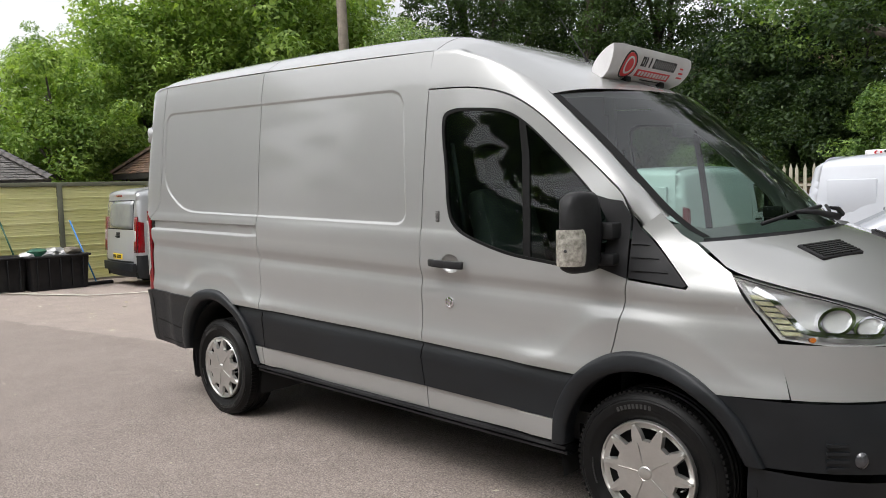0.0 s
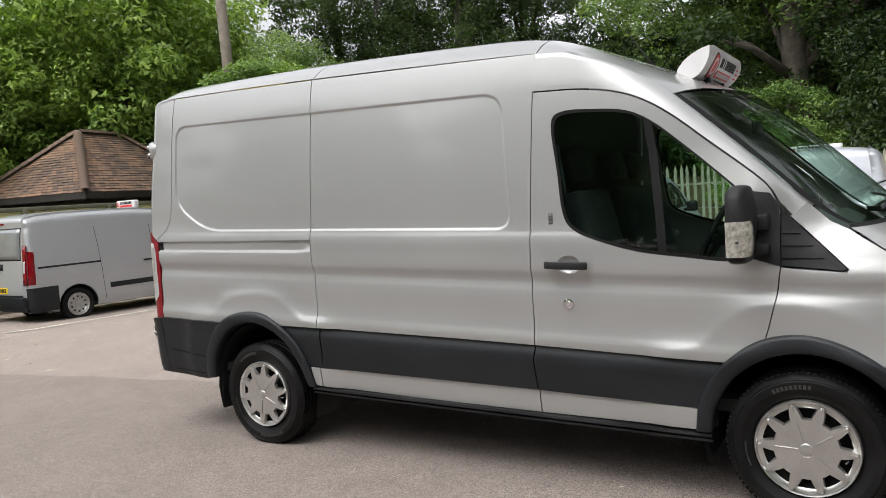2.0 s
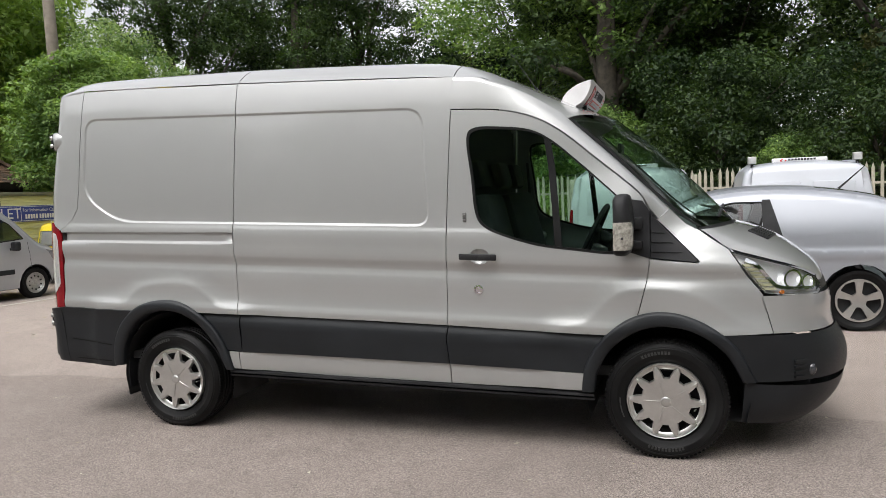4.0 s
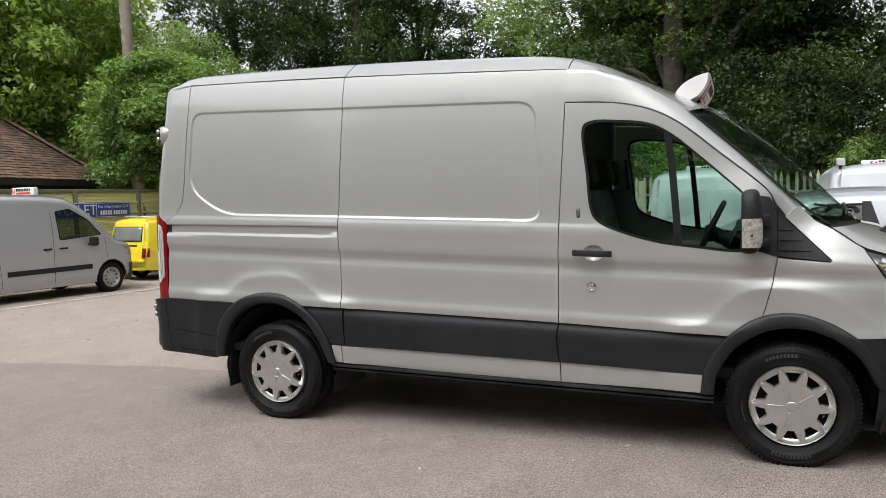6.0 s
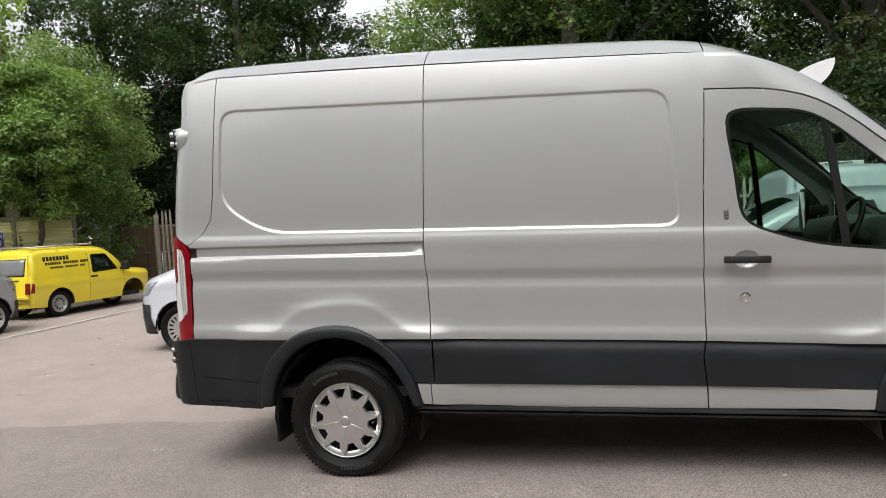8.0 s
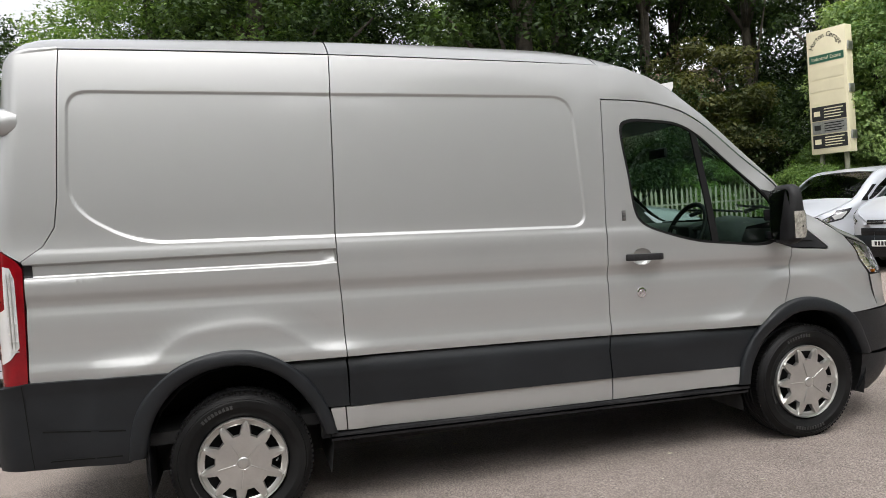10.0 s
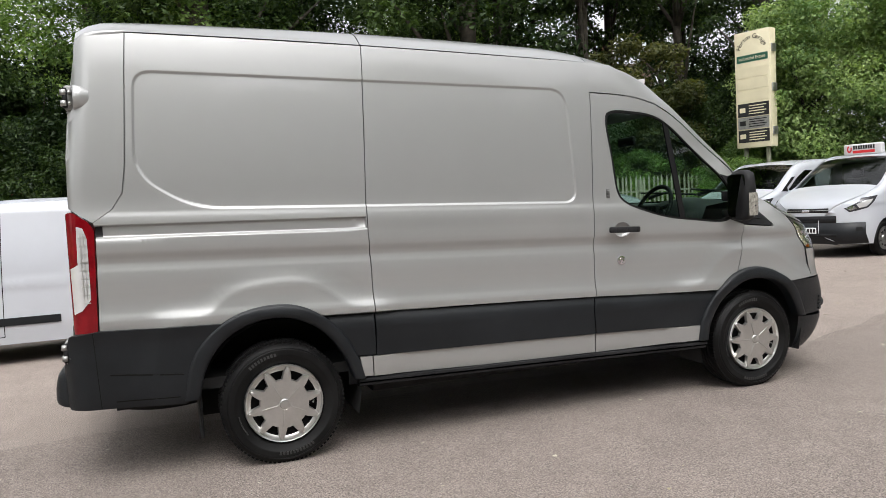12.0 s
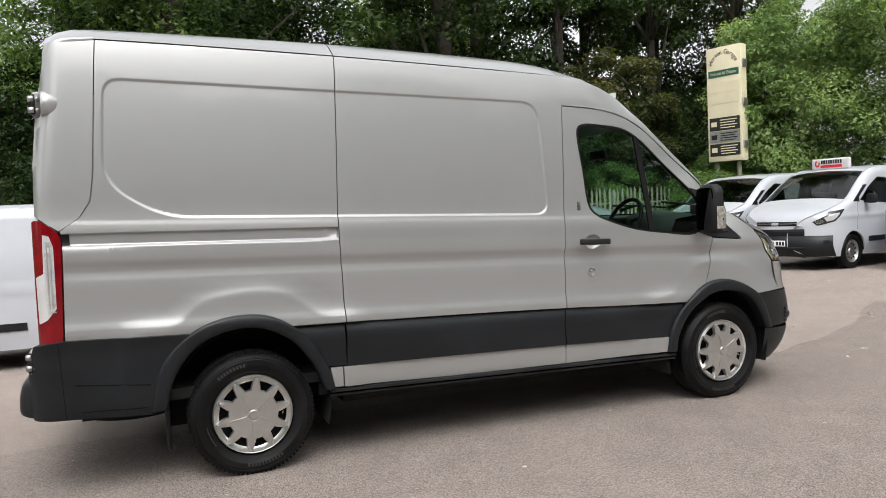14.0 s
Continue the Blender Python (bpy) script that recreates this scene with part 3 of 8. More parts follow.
# curves of the cab
DOOR_TOP = spline([(2.062, 2.08), (2.33, 2.062), (2.51, 2.025), (2.64, 1.97), (2.77, 1.882), (2.93, 1.745), (3.09, 1.61), (3.18, 1.525), (3.215, 1.455)], 5)
SCREEN_EDGE = spline([(2.765, 0.145, 1.985), (2.90, 0.148, 1.865), (3.05, 0.142, 1.725), (3.20, 0.128, 1.575), (3.335, 0.112, 1.445), (3.43, 0.125, 1.366), (3.49, 0.15, 1.328)], 5)
SCREEN_MID = spline([(2.98, YC, 2.03), (3.14, YC, 1.90), (3.32, YC, 1.745), (3.53, YC, 1.535), (3.72, YC, 1.335)], 5)
BONNET_EDGE = [(x, side_y(x, z) + 0.005, z) for x, z in spline([(3.50, 1.318), (3.56, 1.277), (3.645, 1.214), (3.80, 1.163), (3.95, 1.115), (4.06, 1.069), (4.13, 1.028)], 5)]
BONNET_MID = spline([(3.735, YC, 1.325), (3.86, YC, 1.29), (4.0, YC, 1.225), (4.12, YC, 1.14), (4.20, YC, 1.07), (4.225, YC, 1.015)], 5)
SHOULDER = spline([(-1.0, 0.20, 2.30), (-0.93, 0.135, 2.365), (-0.86, 0.105, 2.395), (-0.66, 0.094, 2.403), (0.57, 0.094, 2.362), (2.07, 0.100, 2.285), (2.30, 0.112, 2.245), (2.50, 0.125, 2.165), (2.65, 0.136, 2.075), (2.765, 0.145, 1.992)], 6)
ROOF_MID = spline([(-1.04, YC, 2.38), (-0.97, YC, 2.455), (-0.86, YC, 2.505), (-0.6, YC, 2.525), (0.6, YC, 2.505), (1.6, YC, 2.458), (2.0, YC, 2.420), (2.25, YC, 2.345), (2.5, YC, 2.240), (2.75, YC, 2.125), (2.97, YC, 2.030)], 6)


VENT_X, VENT_Y = 3.86, 0.55


def flat_grid(rows):
    n = len(rows[0])
    verts = [tuple(q) for r in rows for q in r]
    return verts, [(i * n + j, i * n + j + 1, (i + 1) * n + j + 1, (i + 1) * n + j) for i in range(len(rows) - 1) for j in range(n - 1)]


def across(edge, mid, n, bulge=2.6, full=True, spread=1.35, bow=1.8):
    """A section from the edge point over the middle to the other side, crowned."""
    e, c = np.array(edge), np.array(mid)
    row = []
    for i in range(n + 1):
        s = i / n
        k = 1 - (1 - s) ** bulge
        h = s ** spread
        row.append((e[0] + (c[0] - e[0]) * (1 - (1 - s) ** bow), e[1] + (c[1] - e[1]) * h, e[2] + (c[2] - e[2]) * k))
    if full:
        row += [(x, 2 * YC - y, z) for x, y, z in row[-2::-1]]
    return row


def build_transit():
    van = thing("panel_van", pose(0, 0, 0), "silver medium-roof panel van with dark grey lower cladding, parked", "van")

    # body panels of both sides
    gutter = [(x, z - 0.010) for x, _, z in SHOULDER]
    rear_seam = [(-0.690, 2.393), (-0.700, 2.26), (-0.735, 1.70), (-0.755, 1.56), (-0.81, 1.475), (-0.905, 1.410)]
    seam_a = [(0.575, 2.352), (0.552, 1.85), (0.533, 1.42), (0.533, 1.27), (0.541, 1.11), (0.545, 0.815)]
    seam_b = [(2.085, 2.277), (2.068, 2.07), (2.032, 1.40), (2.022, 1.11), (2.020, 0.765)]
    g = 0.0026

    def shift(pts, d):
        return [(x + d, z) for x, z in pts]
    quarter = shift(rear_seam, g) + [(-0.895, 1.36), (-0.912, 0.846), (-0.296, 0.826)] + [p for p in UND_R if p[1] > 0.805 and -0.28 < p[0] < 0.22] + [(0.236, 0.823)] + shift(seam_a[::-1], -g) + [(0.3, 2.362), (-0.2, 2.380)]
    def along(p, q, offsets):
        """Cuts along the line p to q, at the offsets from it."""
        dx, dz = q[0] - p[0], q[1] - p[1]
        ln = math.hypot(dx, dz)
        return (p[0], p[1], -dz / ln, dx / ln, offsets)

    def steps(lo, hi, d):
        return [lo + d * k for k in range(int((hi - lo) / d) + 1)]
    rim_cuts = steps(-0.0105, 0.0106, 0.0030)
    creases = [along((0.7, 0.0), (1.7, -0.034), steps(0.80, 0.93, 0.0085) + steps(0.95, 1.06, 0.03) + steps(1.09, 1.235, 0.008) + steps(1.27, 1.35, 0.03) + steps(1.365, 1.44, 0.0075))]
    recess = [along((-0.662, 2.193), (1.885, 2.10), rim_cuts), along((1.915, 1.382), (-0.41, 1.462), rim_cuts), along((-0.41, 1.462), (-0.692, 1.65), rim_cuts),
              along((-0.692, 1.65), (-0.662, 2.193), rim_cuts), along((1.885, 2.10), (1.915, 1.382), rim_cuts)]
    rail = [along((-0.85, 1.392), (0.15, 1.370), steps(-0.006, 0.0061, 0.003)), along((-0.85, 1.338), (0.15, 1.312), steps(-0.016, 0.0041, 0.004))]
    FINE_Q = [(0, -0.74, -0.55, 0.009), (0, -0.55, -0.36, 0.012), (0, -0.36, 0.56, 0.0125), (2, 1.46, 1.68, 0.010), (2, 2.09, 2.20, 0.009), (2, 0.84, 1.07, 0.0105)]
    skin("rear_quarter_panel", quarter, [], side(), M_SILVER, van, 0.08, mirror=YC, fine=FINE_Q, planes=creases + recess[:4] + rail)
    middle = shift(seam_a, g) + [(0.9, 0.803), (1.5, 0.785)] + shift(seam_b[::-1], -g)[0:] + [(1.6, 2.302), (1.0, 2.332)]
    skin("side_panel", middle, [], side(), M_SILVER, van, 0.10, mirror=YC, fine=[(0, 1.77, 1.93, 0.009), (2, 1.38, 1.48, 0.010), (2, 2.0, 2.12, 0.009)], planes=creases + recess[:2] + recess[4:])
    corner = [(x - g, z) for x, z in rear_seam] + [(-1.0, 1.475), (-1.02, 1.49), (-1.016, 1.75), (-0.985, 2.05), (-0.940, 2.28), (-0.893, 2.37)]
    skin("rear_corner_panel", corner, [], side(), M_SILVER, van, 0.03, mirror=YC)
    for k in (0, 1):
        rows = []
        for i in range(13):
            x = -0.942 + (-0.693 + 0.942) * i / 12
            z = float(np.interp(x, [-0.942, -0.893, -0.690], [2.278, 2.369, 2.392]))
            a = np.array((x, side_y(x, z), z))
            q = max(x, -0.934)
            b = np.array((q, float(np.interp(q, [p[0] for p in SHOULDER], [p[1] for p in SHOULDER])), float(np.interp(q, [p[0] for p in SHOULDER], [p[2] for p in SHOULDER])) + 0.004))
            row = [a + (b - a) * t + np.array((0, -0.010, 0.006)) * math.sin(math.pi * t) for t in (0, 0.25, 0.5, 0.75, 1.0)]
            rows.append([(p[0], 2 * YC - p[1] if k else p[1], p[2]) for p in row])
        part("roof_corner", shade(loft(rows), 60), M_SILVER, van)

    # front doors with their windows
    hole = spline([(2.165, 1.90), (2.19, 1.66), (2.212, 1.45), (2.262, 1.365), (2.38, 1.308), (2.59, 1.245), (2.82, 1.212), (3.02, 1.19), (3.12, 1.215), (3.145, 1.30), (3.14, 1.405), (3.06, 1.515),
                   (2.96, 1.612), (2.83, 1.732), (2.68, 1.862), (2.55, 1.932), (2.38, 1.958), (2.22, 1.962)], 4, True)
    front_edge = [(3.222, 1.40), (3.226, 1.16), (3.205, 1.03), (3.165, 0.88), (3.150, 0.835)]
    door = [(x + g, z) for x, z in seam_b[1:]] + [(2.5, 0.742), (2.972, 0.7255)] + [p for p in UND_F if p[0] > 2.985 and p[0] < 3.14] + [(x - g, z) for x, z in front_edge[::-1]] + [(x - g, z - g) for x, z in DOOR_TOP[::-1]]
    cup = [(2.235 + 0.062 * math.cos(a), 1.186 + 0.048 * math.sin(a)) for a in np.linspace(0, 2 * math.pi, 29)[:-1]]
    doors = skin("front_door", door, [hole, cup], side(), M_SILVER, van, 0.05, mirror=YC, fine=[(0, 2.70, 3.2, 0.0125), (2, 0.72, 1.06, 0.0115)], planes=creases, label="silver front door with a dark-tinted window")
    inner = [(x + (2.62 - x) * 0.034, z + (1.58 - z) * 0.042) for x, z in hole]
    for k, d in enumerate(doors):
        sgn = (lambda p: (p[0], 2 * YC - p[1], p[2])) if k else (lambda p: p)
        flip = bool(k)

        def face(off, s=sgn):
            return lambda u, v: s((u, side_y(u, v) - off, v))
        skin("window_seal", hole, [inner], face(-0.002), M_SEAL, d, 0.08, rim=0.015, flip=flip)
        skin("window_pane", inner, [], face(-0.012), M_GLASS, d, 0.08, rim=0.0, flip=flip)
        bar = [(2.628, 1.91), (2.655, 1.71), (2.682, 1.40), (2.692, 1.228), (2.735, 1.222), (2.722, 1.40), (2.695, 1.71), (2.666, 1.892)]
        skin("window_divider", bar, [], face(-0.004), M_SEAL, d, 0.08, rim=0.012, flip=flip)
        # recess and grip of the door handle
        hand = [sgn((x, side_y(x, z) - o, z)) for x, z, o in ((2.122, 1.190, 0.030), (2.16, 1.189, 0.043), (2.24, 1.186, 0.046), (2.31, 1.184, 0.042), (2.342, 1.182, 0.028))]
        bm = bmesh.new()
        for i in range(4):
            a, b = Vector(hand[i]), Vector(hand[i + 1])
            mid = (a + b) / 2
            box(bm, -(b - a).length / 2 - 0.004, (b - a).length / 2 + 0.004, -0.012, 0.012, -0.019, 0.019, bevel=0.008, m=Matrix.Translation(mid) @ (b - a).to_track_quat("X", "Z").to_matrix().to_4x4())
        part("door_handle", shade(bm), M_BLACK, d, "black grip handle")
        skin("handle_cup", cup, [], (lambda s: lambda u, v: s((u, side_y(u, v) + 0.030 * math.sqrt(max(0.0, 1 - min(1, ((u - 2.235) / 0.0621) ** 2 + ((v - 1.186) / 0.0481) ** 2))), v)))(sgn), M_SILVER, d, 0.012, rim=0.0, flip=flip)
        # deadlock
        o = sgn((2.221, side_y(2.221, 0.986), 0.986))
        mm = Matrix.Translation(o) @ (Matrix.Diagonal((1, -1, 1, 1)) if k else Matrix())
        bm = lathe([(0.029, 0.0), (0.028, -0.007), (0.020, -0.009), (0.018, -0.004), (0.012, -0.004), (0.011, -0.009), (0.0, -0.010)], 28)
        bmesh.ops.transform(bm, matrix=mm, verts=bm.verts[:])
        part("deadlock", bm, M_CHROME, d, "round brass and chrome deadlock")
        o = sgn((2.146, side_y(2.146, 1.424) - 0.003, 1.424))
        bm = bmesh.new()
        box(bm, o[0] - 0.012, o[0] + 0.012, o[1] - 0.003, o[1] + 0.006, o[2] - 0.030, o[2] + 0.030, bevel=0.006)
        for j in range(3):
            box(bm, o[0] - 0.009, o[0] + 0.009, o[1] - 0.006, o[1], o[2] - 0.022 + j * 0.016, o[2] - 0.012 + j * 0.016, bevel=0.002)
        part("badge", shade(bm), M_DARKSTEEL, d, "small dark metal badge")
        # mirror and its black sail
        sail = [(3.10, 1.205), (3.226, 1.165), (3.226, 1.43), (3.19, 1.49), (3.13, 1.50), (3.06, 1.52), (3.135, 1.405), (3.14, 1.30)]
        skin("mirror_sail", sail, [], face(0.005), M_BLACK, d, 0.08, rim=0.012, flip=flip)
        mirror = new("door_mirror")
        mirror.empty_display_size = 0.05
        mirror.parent = d
        tagged(mirror, "black plastic door mirror with a clear indicator lens")
        rows = []
        for s, sx, sz in ((0.035, 0.30, 0.42), (0.045, 0.62, 0.80), (0.075, 0.86, 0.95), (0.13, 0.95, 0.97), (0.19, 0.93, 0.96), (0.225, 0.82, 0.88), (0.245, 0.52, 0.64), (0.248, 0.2, 0.3)):
            y = -0.015 - s
            ring = rounded([(-0.058 * sx, -0.175 * sz), (0.034 * sx, -0.175 * sz), (0.056 * sx, 0.02), (0.034 * sx, 0.178 * sz), (-0.050 * sx, 0.172 * sz)], 0.036 * sx, 4)
            rows.append([sgn((3.112 + u - 0.10 * s, y, 1.365 + v)) for u, v in ring])
        bm = loft(rows, close=True)
        bmesh.ops.holes_fill(bm, edges=bm.edges[:])
        bmesh.ops.recalc_face_normals(bm, faces=bm.faces[:])
        part("housing", shade(bm, 50), M_BLACK, mirror)
        bm = bmesh.new()
        for lo, hi in ((1.33, 1.40), (1.22, 1.27)):
            c0, c1 = sgn((3.12, 0.03, 0)), sgn((3.12, -0.06, 0))
            box(bm, 3.07, 3.19, min(c0[1], c1[1]), max(c0[1], c1[1]), lo, hi, bevel=0.012)
        part("arm", shade(bm), M_BLACK, mirror)
        rows = []
        for i in range(7):
            s = i / 6
            z = 1.232 + 0.150 * s
            wv = 0.020 * (1 - 0.5 * (2 * s - 1) ** 4)
            rows.append([sgn(p) for p in ((3.048, -0.267, z), (3.070, -0.274 - 0.3 * wv, z), (3.096 + wv, -0.269, z), (3.117 + wv, -0.255, z), (3.129 + wv, -0.232, z), (3.132 + wv, -0.205, z))])
        part("indicator_lens", shade(loft(rows)), M_INDICATOR, mirror, "clear ribbed indicator lens")
        for j in range(7):
            z = 1.246 + 0.020 * j
            part("lens_rib", tube([sgn(p) for p in ((3.052, -0.264, z), (3.074, -0.272, z), (3.112, -0.264, z), (3.132, -0.243, z))], 0.0016, 5), M_STEEL, mirror)
        bm = bmesh.new()
        bmesh.ops.create_uvsphere(bm, u_segments=12, v_segments=8, radius=0.011, matrix=Matrix.Translation(sgn((3.094, -0.266, 1.296))))
        part("lamp_bulb", shade(bm), M_DARKLAMP, mirror)
        bm = bmesh.new()
        q = rounded([(-0.145, -0.145), (0.145, -0.145), (0.145, 0.145), (-0.145, 0.145)], 0.05)
        vs = [bm.verts.new(sgn((3.046, -0.150 + u * 0.58, 1.365 + v * 0.98))) for u, v in q]
        bm.faces.new(vs)
        part("mirror_glass", bm, principled("mirror_silver", (0.9, 0.9, 0.9), 0.02, 1.0), mirror)

    # front wings and the black triangle
    wing = [(x + g, z) for x, z in front_edge[1:]] + [p for p in UND_F if p[0] > 3.16 and p[1] > 0.735] + [(3.60, 0.735), (3.868, 0.744), (3.845, 0.83), (3.818, 0.955), (3.735, 1.06), (3.645, 1.205), (3.55, 1.270), (3.495, 1.312), (3.42, 1.352), (3.335, 1.437), (3.268, 1.380), (3.492, 1.148), (3.485, 1.134), (3.30, 1.150)]
    skin("front_wing", wing, [], side(), M_SILVER, van, 0.03, mirror=YC, fine=[(0, 3.2, 3.85, 0.0125), (2, 0.76, 1.04, 0.0115)])
    tri = [(3.230, 1.168), (3.47, 1.142), (3.482, 1.150), (3.262, 1.374), (3.232, 1.43)]
    skin("wing_triangle", tri, [], side(-0.002), M_BLACK, van, 0.06, mirror=YC)
    for k in range(3):
        z = 1.20 + 0.055 * k
        rib = rounded([(3.235, z), (3.40 - 0.045 * k, z - 0.005), (3.36 - 0.04 * k, z + 0.02), (3.235, z + 0.022)], 0.006, 2)
        skin("triangle_rib", rib, [], side(0.006), M_BLACK, van, 0.08, rim=0.01, mirror=YC)

    # screen pillars and the high-roof cap
    rows = []
    for i in range(29):
        s = i / 28
        d = curve_at(DOOR_TOP + [(3.285, 1.362)], s)
        e = curve_at([p for p in SHOULDER if p[0] >= 2.06] + [p for p in SCREEN_EDGE if 2.77 < p[0] < 3.375], s)
        a = np.array((d[0] + 0.003, side_y(d[0], d[1]) - 0.001, d[1] + 0.004))
        row = []
        for j in range(9):
            t = j / 8
            p = a + (e - a) * t
            bul = 0.024 * math.sin(math.pi * t) * (1 - 0.4 * s)
            k = step01(0.15, 0.55, s)
            flat = a[1] + (e[1] * k + 0.077 * (1 - k) - a[1]) * t ** 1.25
            row.append((p[0] + bul * 0.5 * s, flat * (1 - k) + (p[1] - bul * 0.55) * k + 0.020 * step01(0.88, 0.97, s), p[2] + bul * 0.6 * k - 0.008 * (1 - k) * t))
        rows.append(row + [tuple(e)])
    for k in (0, 1):
        bm = loft([[(x, 2 * YC - y, z) for x, y, z in r] for r in rows] if k else rows)
        part("screen_pillar", shade(bm, 60), M_SILVER, van)
        lined = [[(x - 0.03, y + 0.035, z - 0.03) for x, y, z in r[1:-2]] for r in rows[6:]]
        bm = loft([[(x, 2 * YC - y, z) for x, y, z in r] for r in lined] if k else lined)
        part("pillar_lining", shade(bm, 60), M_HEADLINER, van)

    def roof_rows(x_lo, x_hi, n):
        out = []
        for i in range(n + 1):
            x = x_lo + (x_hi - x_lo) * i / n
            px = [p[0] for p in SHOULDER]
            e = (x, float(np.interp(x, px, [p[1] for p in SHOULDER])), float(np.interp(x, px, [p[2] for p in SHOULDER])))
            mx = x + (0.205 * step01(2.1, 2.765, x))
            qx = [p[0] for p in ROOF_MID]
            c = (mx, YC, float(np.interp(mx, qx, [p[2] for p in ROOF_MID])))
            ev = np.array(e)
            row = []
            for j in range(17):
                s = j / 16
                th = s ** 1.6
                k = (1 - (1 - min(th / 0.30, 1.0)) ** 2) * 0.70 + 0.30 * (1 - (1 - th) ** 2)
                row.append((ev[0] + (c[0] - ev[0]) * (1 - (1 - th) ** 1.8), ev[1] + (YC - ev[1]) * th, ev[2] + (c[2] - ev[2]) * k))
            row += [(a, 2 * YC - b, h) for a, b, h in row[-2::-1]]
            out.append(row)
        return out
    for name, lo, hi, n in (("roof_rear", -0.935, 0.572, 24), ("roof_middle", 0.578, 2.078, 22), ("roof_cap", 2.084, 2.765, 18)):
        part(name, shade(loft(roof_rows(lo, hi, n)), 70), M_SILVER, van)

    # windscreen
    rows = [across(curve_at(SCREEN_EDGE, i / 16), curve_at(SCREEN_MID, i / 16), 10, 2.0, spread=1.06, bow=1.6) for i in range(17)]
    part("windscreen", shade(loft(rows), 80), M_SCREEN, van, "raked windscreen reflecting the trees")
    rows = []
    for i in range(17):
        full = across(curve_at(SCREEN_EDGE, i / 16), curve_at(SCREEN_MID, i / 16), 10, 2.0, spread=1.06, bow=1.6)
        a, b = np.array(full[0]), np.array(full[1])
        rows.append([tuple(a + (0, -0.004, 0.004)), tuple(a + (b - a) * 0.42 + (0.003, 0, 0.003))])
    for k in (0, 1):
        bm = loft([[(x, 2 * YC - y, z) for x, y, z in r] for r in rows] if k else rows)
        part("screen_seal", shade(bm), M_SEAL, van)

    # scuttle, bonnet and wipers
    low = across(SCREEN_EDGE[-1], SCREEN_MID[-1], 10, 2.0, spread=1.06, bow=1.6)
    rear = across(BONNET_EDGE[0], BONNET_MID[0], 10, 2.0)
    part("scuttle_panel", shade(loft([low, [tuple((np.array(a) + np.array(b)) / 2 - (0, 0, 0.03)) for a, b in zip(low, rear)], [(x, y, z - 0.02) for x, y, z in rear]])), M_BLACK, van)
    rows = []
    for i in range(17):
        rows.append(across(curve_at(BONNET_EDGE, i / 16), curve_at(BONNET_MID, i / 16), 12, 2.1))
    part("bonnet", shade(loft(rows + [[(x + 0.004, y, z - 0.03) for x, y, z in rows[-1]]]), 60), M_SILVER, van, "silver bonnet with two black louvred vents")
    tree = BVHTree.FromPolygons(*flat_grid(rows))
    for side_y0, turn in ((VENT_Y, 1), (2 * YC - VENT_Y, -1)):
        vent = new("bonnet_vent")
        vent.parent = van
        vent.empty_display_size = 0.05
        hit, normal, _, _ = tree.ray_cast(Vector((VENT_X, side_y0, 3)), Vector((0, 0, -1)))
        normal = normal if normal.z > 0 else -normal
        yv = Vector((0, 1, 0))
        xv = yv.cross(normal).normalized()
        yv = normal.cross(xv)
        mm = Matrix(((xv.x, yv.x, normal.x, hit.x), (xv.y, yv.y, normal.y, hit.y), (xv.z, yv.z, normal.z, hit.z), (0, 0, 0, 1))) @ Matrix.Rotation(radians(-12 * turn), 4, "Z")
        bm = bmesh.new()
        box(bm, -0.062, 0.062, -0.155, 0.155, -0.012, 0.007, bevel=0.006, m=mm)
        part("surround", shade(bm), M_BLACK, vent)
        for j in range(7):
            bm = bmesh.new()
            box(bm, -0.003, 0.004, -0.140, 0.140, 0.004, 0.013, m=mm @ Matrix.Translation((-0.045 + 0.015 * j, 0, 0)))
            part("louvre", bm, M_DARK, vent)
        for j in range(3):
            bm = bmesh.new()
            box(bm, -0.052, 0.052, -0.003, 0.003, 0.004, 0.012, m=mm @ Matrix.Translation((0, -0.07 + 0.07 * j, 0)))
            part("louvre", bm, M_DARK, vent)
    for s_lo, s_hi, k0, k1 in ((0.965, 0.90, 4, 11), (0.965, 0.90, 11, 17)):
        lo_row = across(curve_at(SCREEN_EDGE, s_lo), curve_at(SCREEN_MID, s_lo), 10, 2.0, spread=1.06, bow=1.6)
        hi_row = across(curve_at(SCREEN_EDGE, s_hi), curve_at(SCREEN_MID, s_hi), 10, 2.0, spread=1.06, bow=1.6)
        off = Vector((0.018, 0, 0.018))
        a, b = Vector(lo_row[k0]) + off, Vector(hi_row[k1]) + off
        piv = Vector(lo_row[k1]) + Vector((0.05, 0.0, 0.015))
        part("wiper_blade", tube([a, a.lerp(b, 0.5) + Vector((0.004, 0, 0.006)), b], 0.009, 6), M_BLACK, van)
        part("wiper_arm", tube([piv, piv.lerp(a, 0.3) + Vector((0.0, 0, 0.03)), a.lerp(b, 0.5) + Vector((0.008, 0, 0.014))], [0.018, 0.012, 0.008]), M_BLACK, van)

    # nose: silver upper apron, grille, black bumper, headlamps
    def nose(th, z, out=0.0):
        a = NOSE_F(z) - NOSE_X + out
        b = YC - side_y(NOSE_X, z) + out
        return (NOSE_X + a * math.sin(th) ** (2 / NOSE_N), YC - b * math.cos(th) ** (2 / NOSE_N), z)

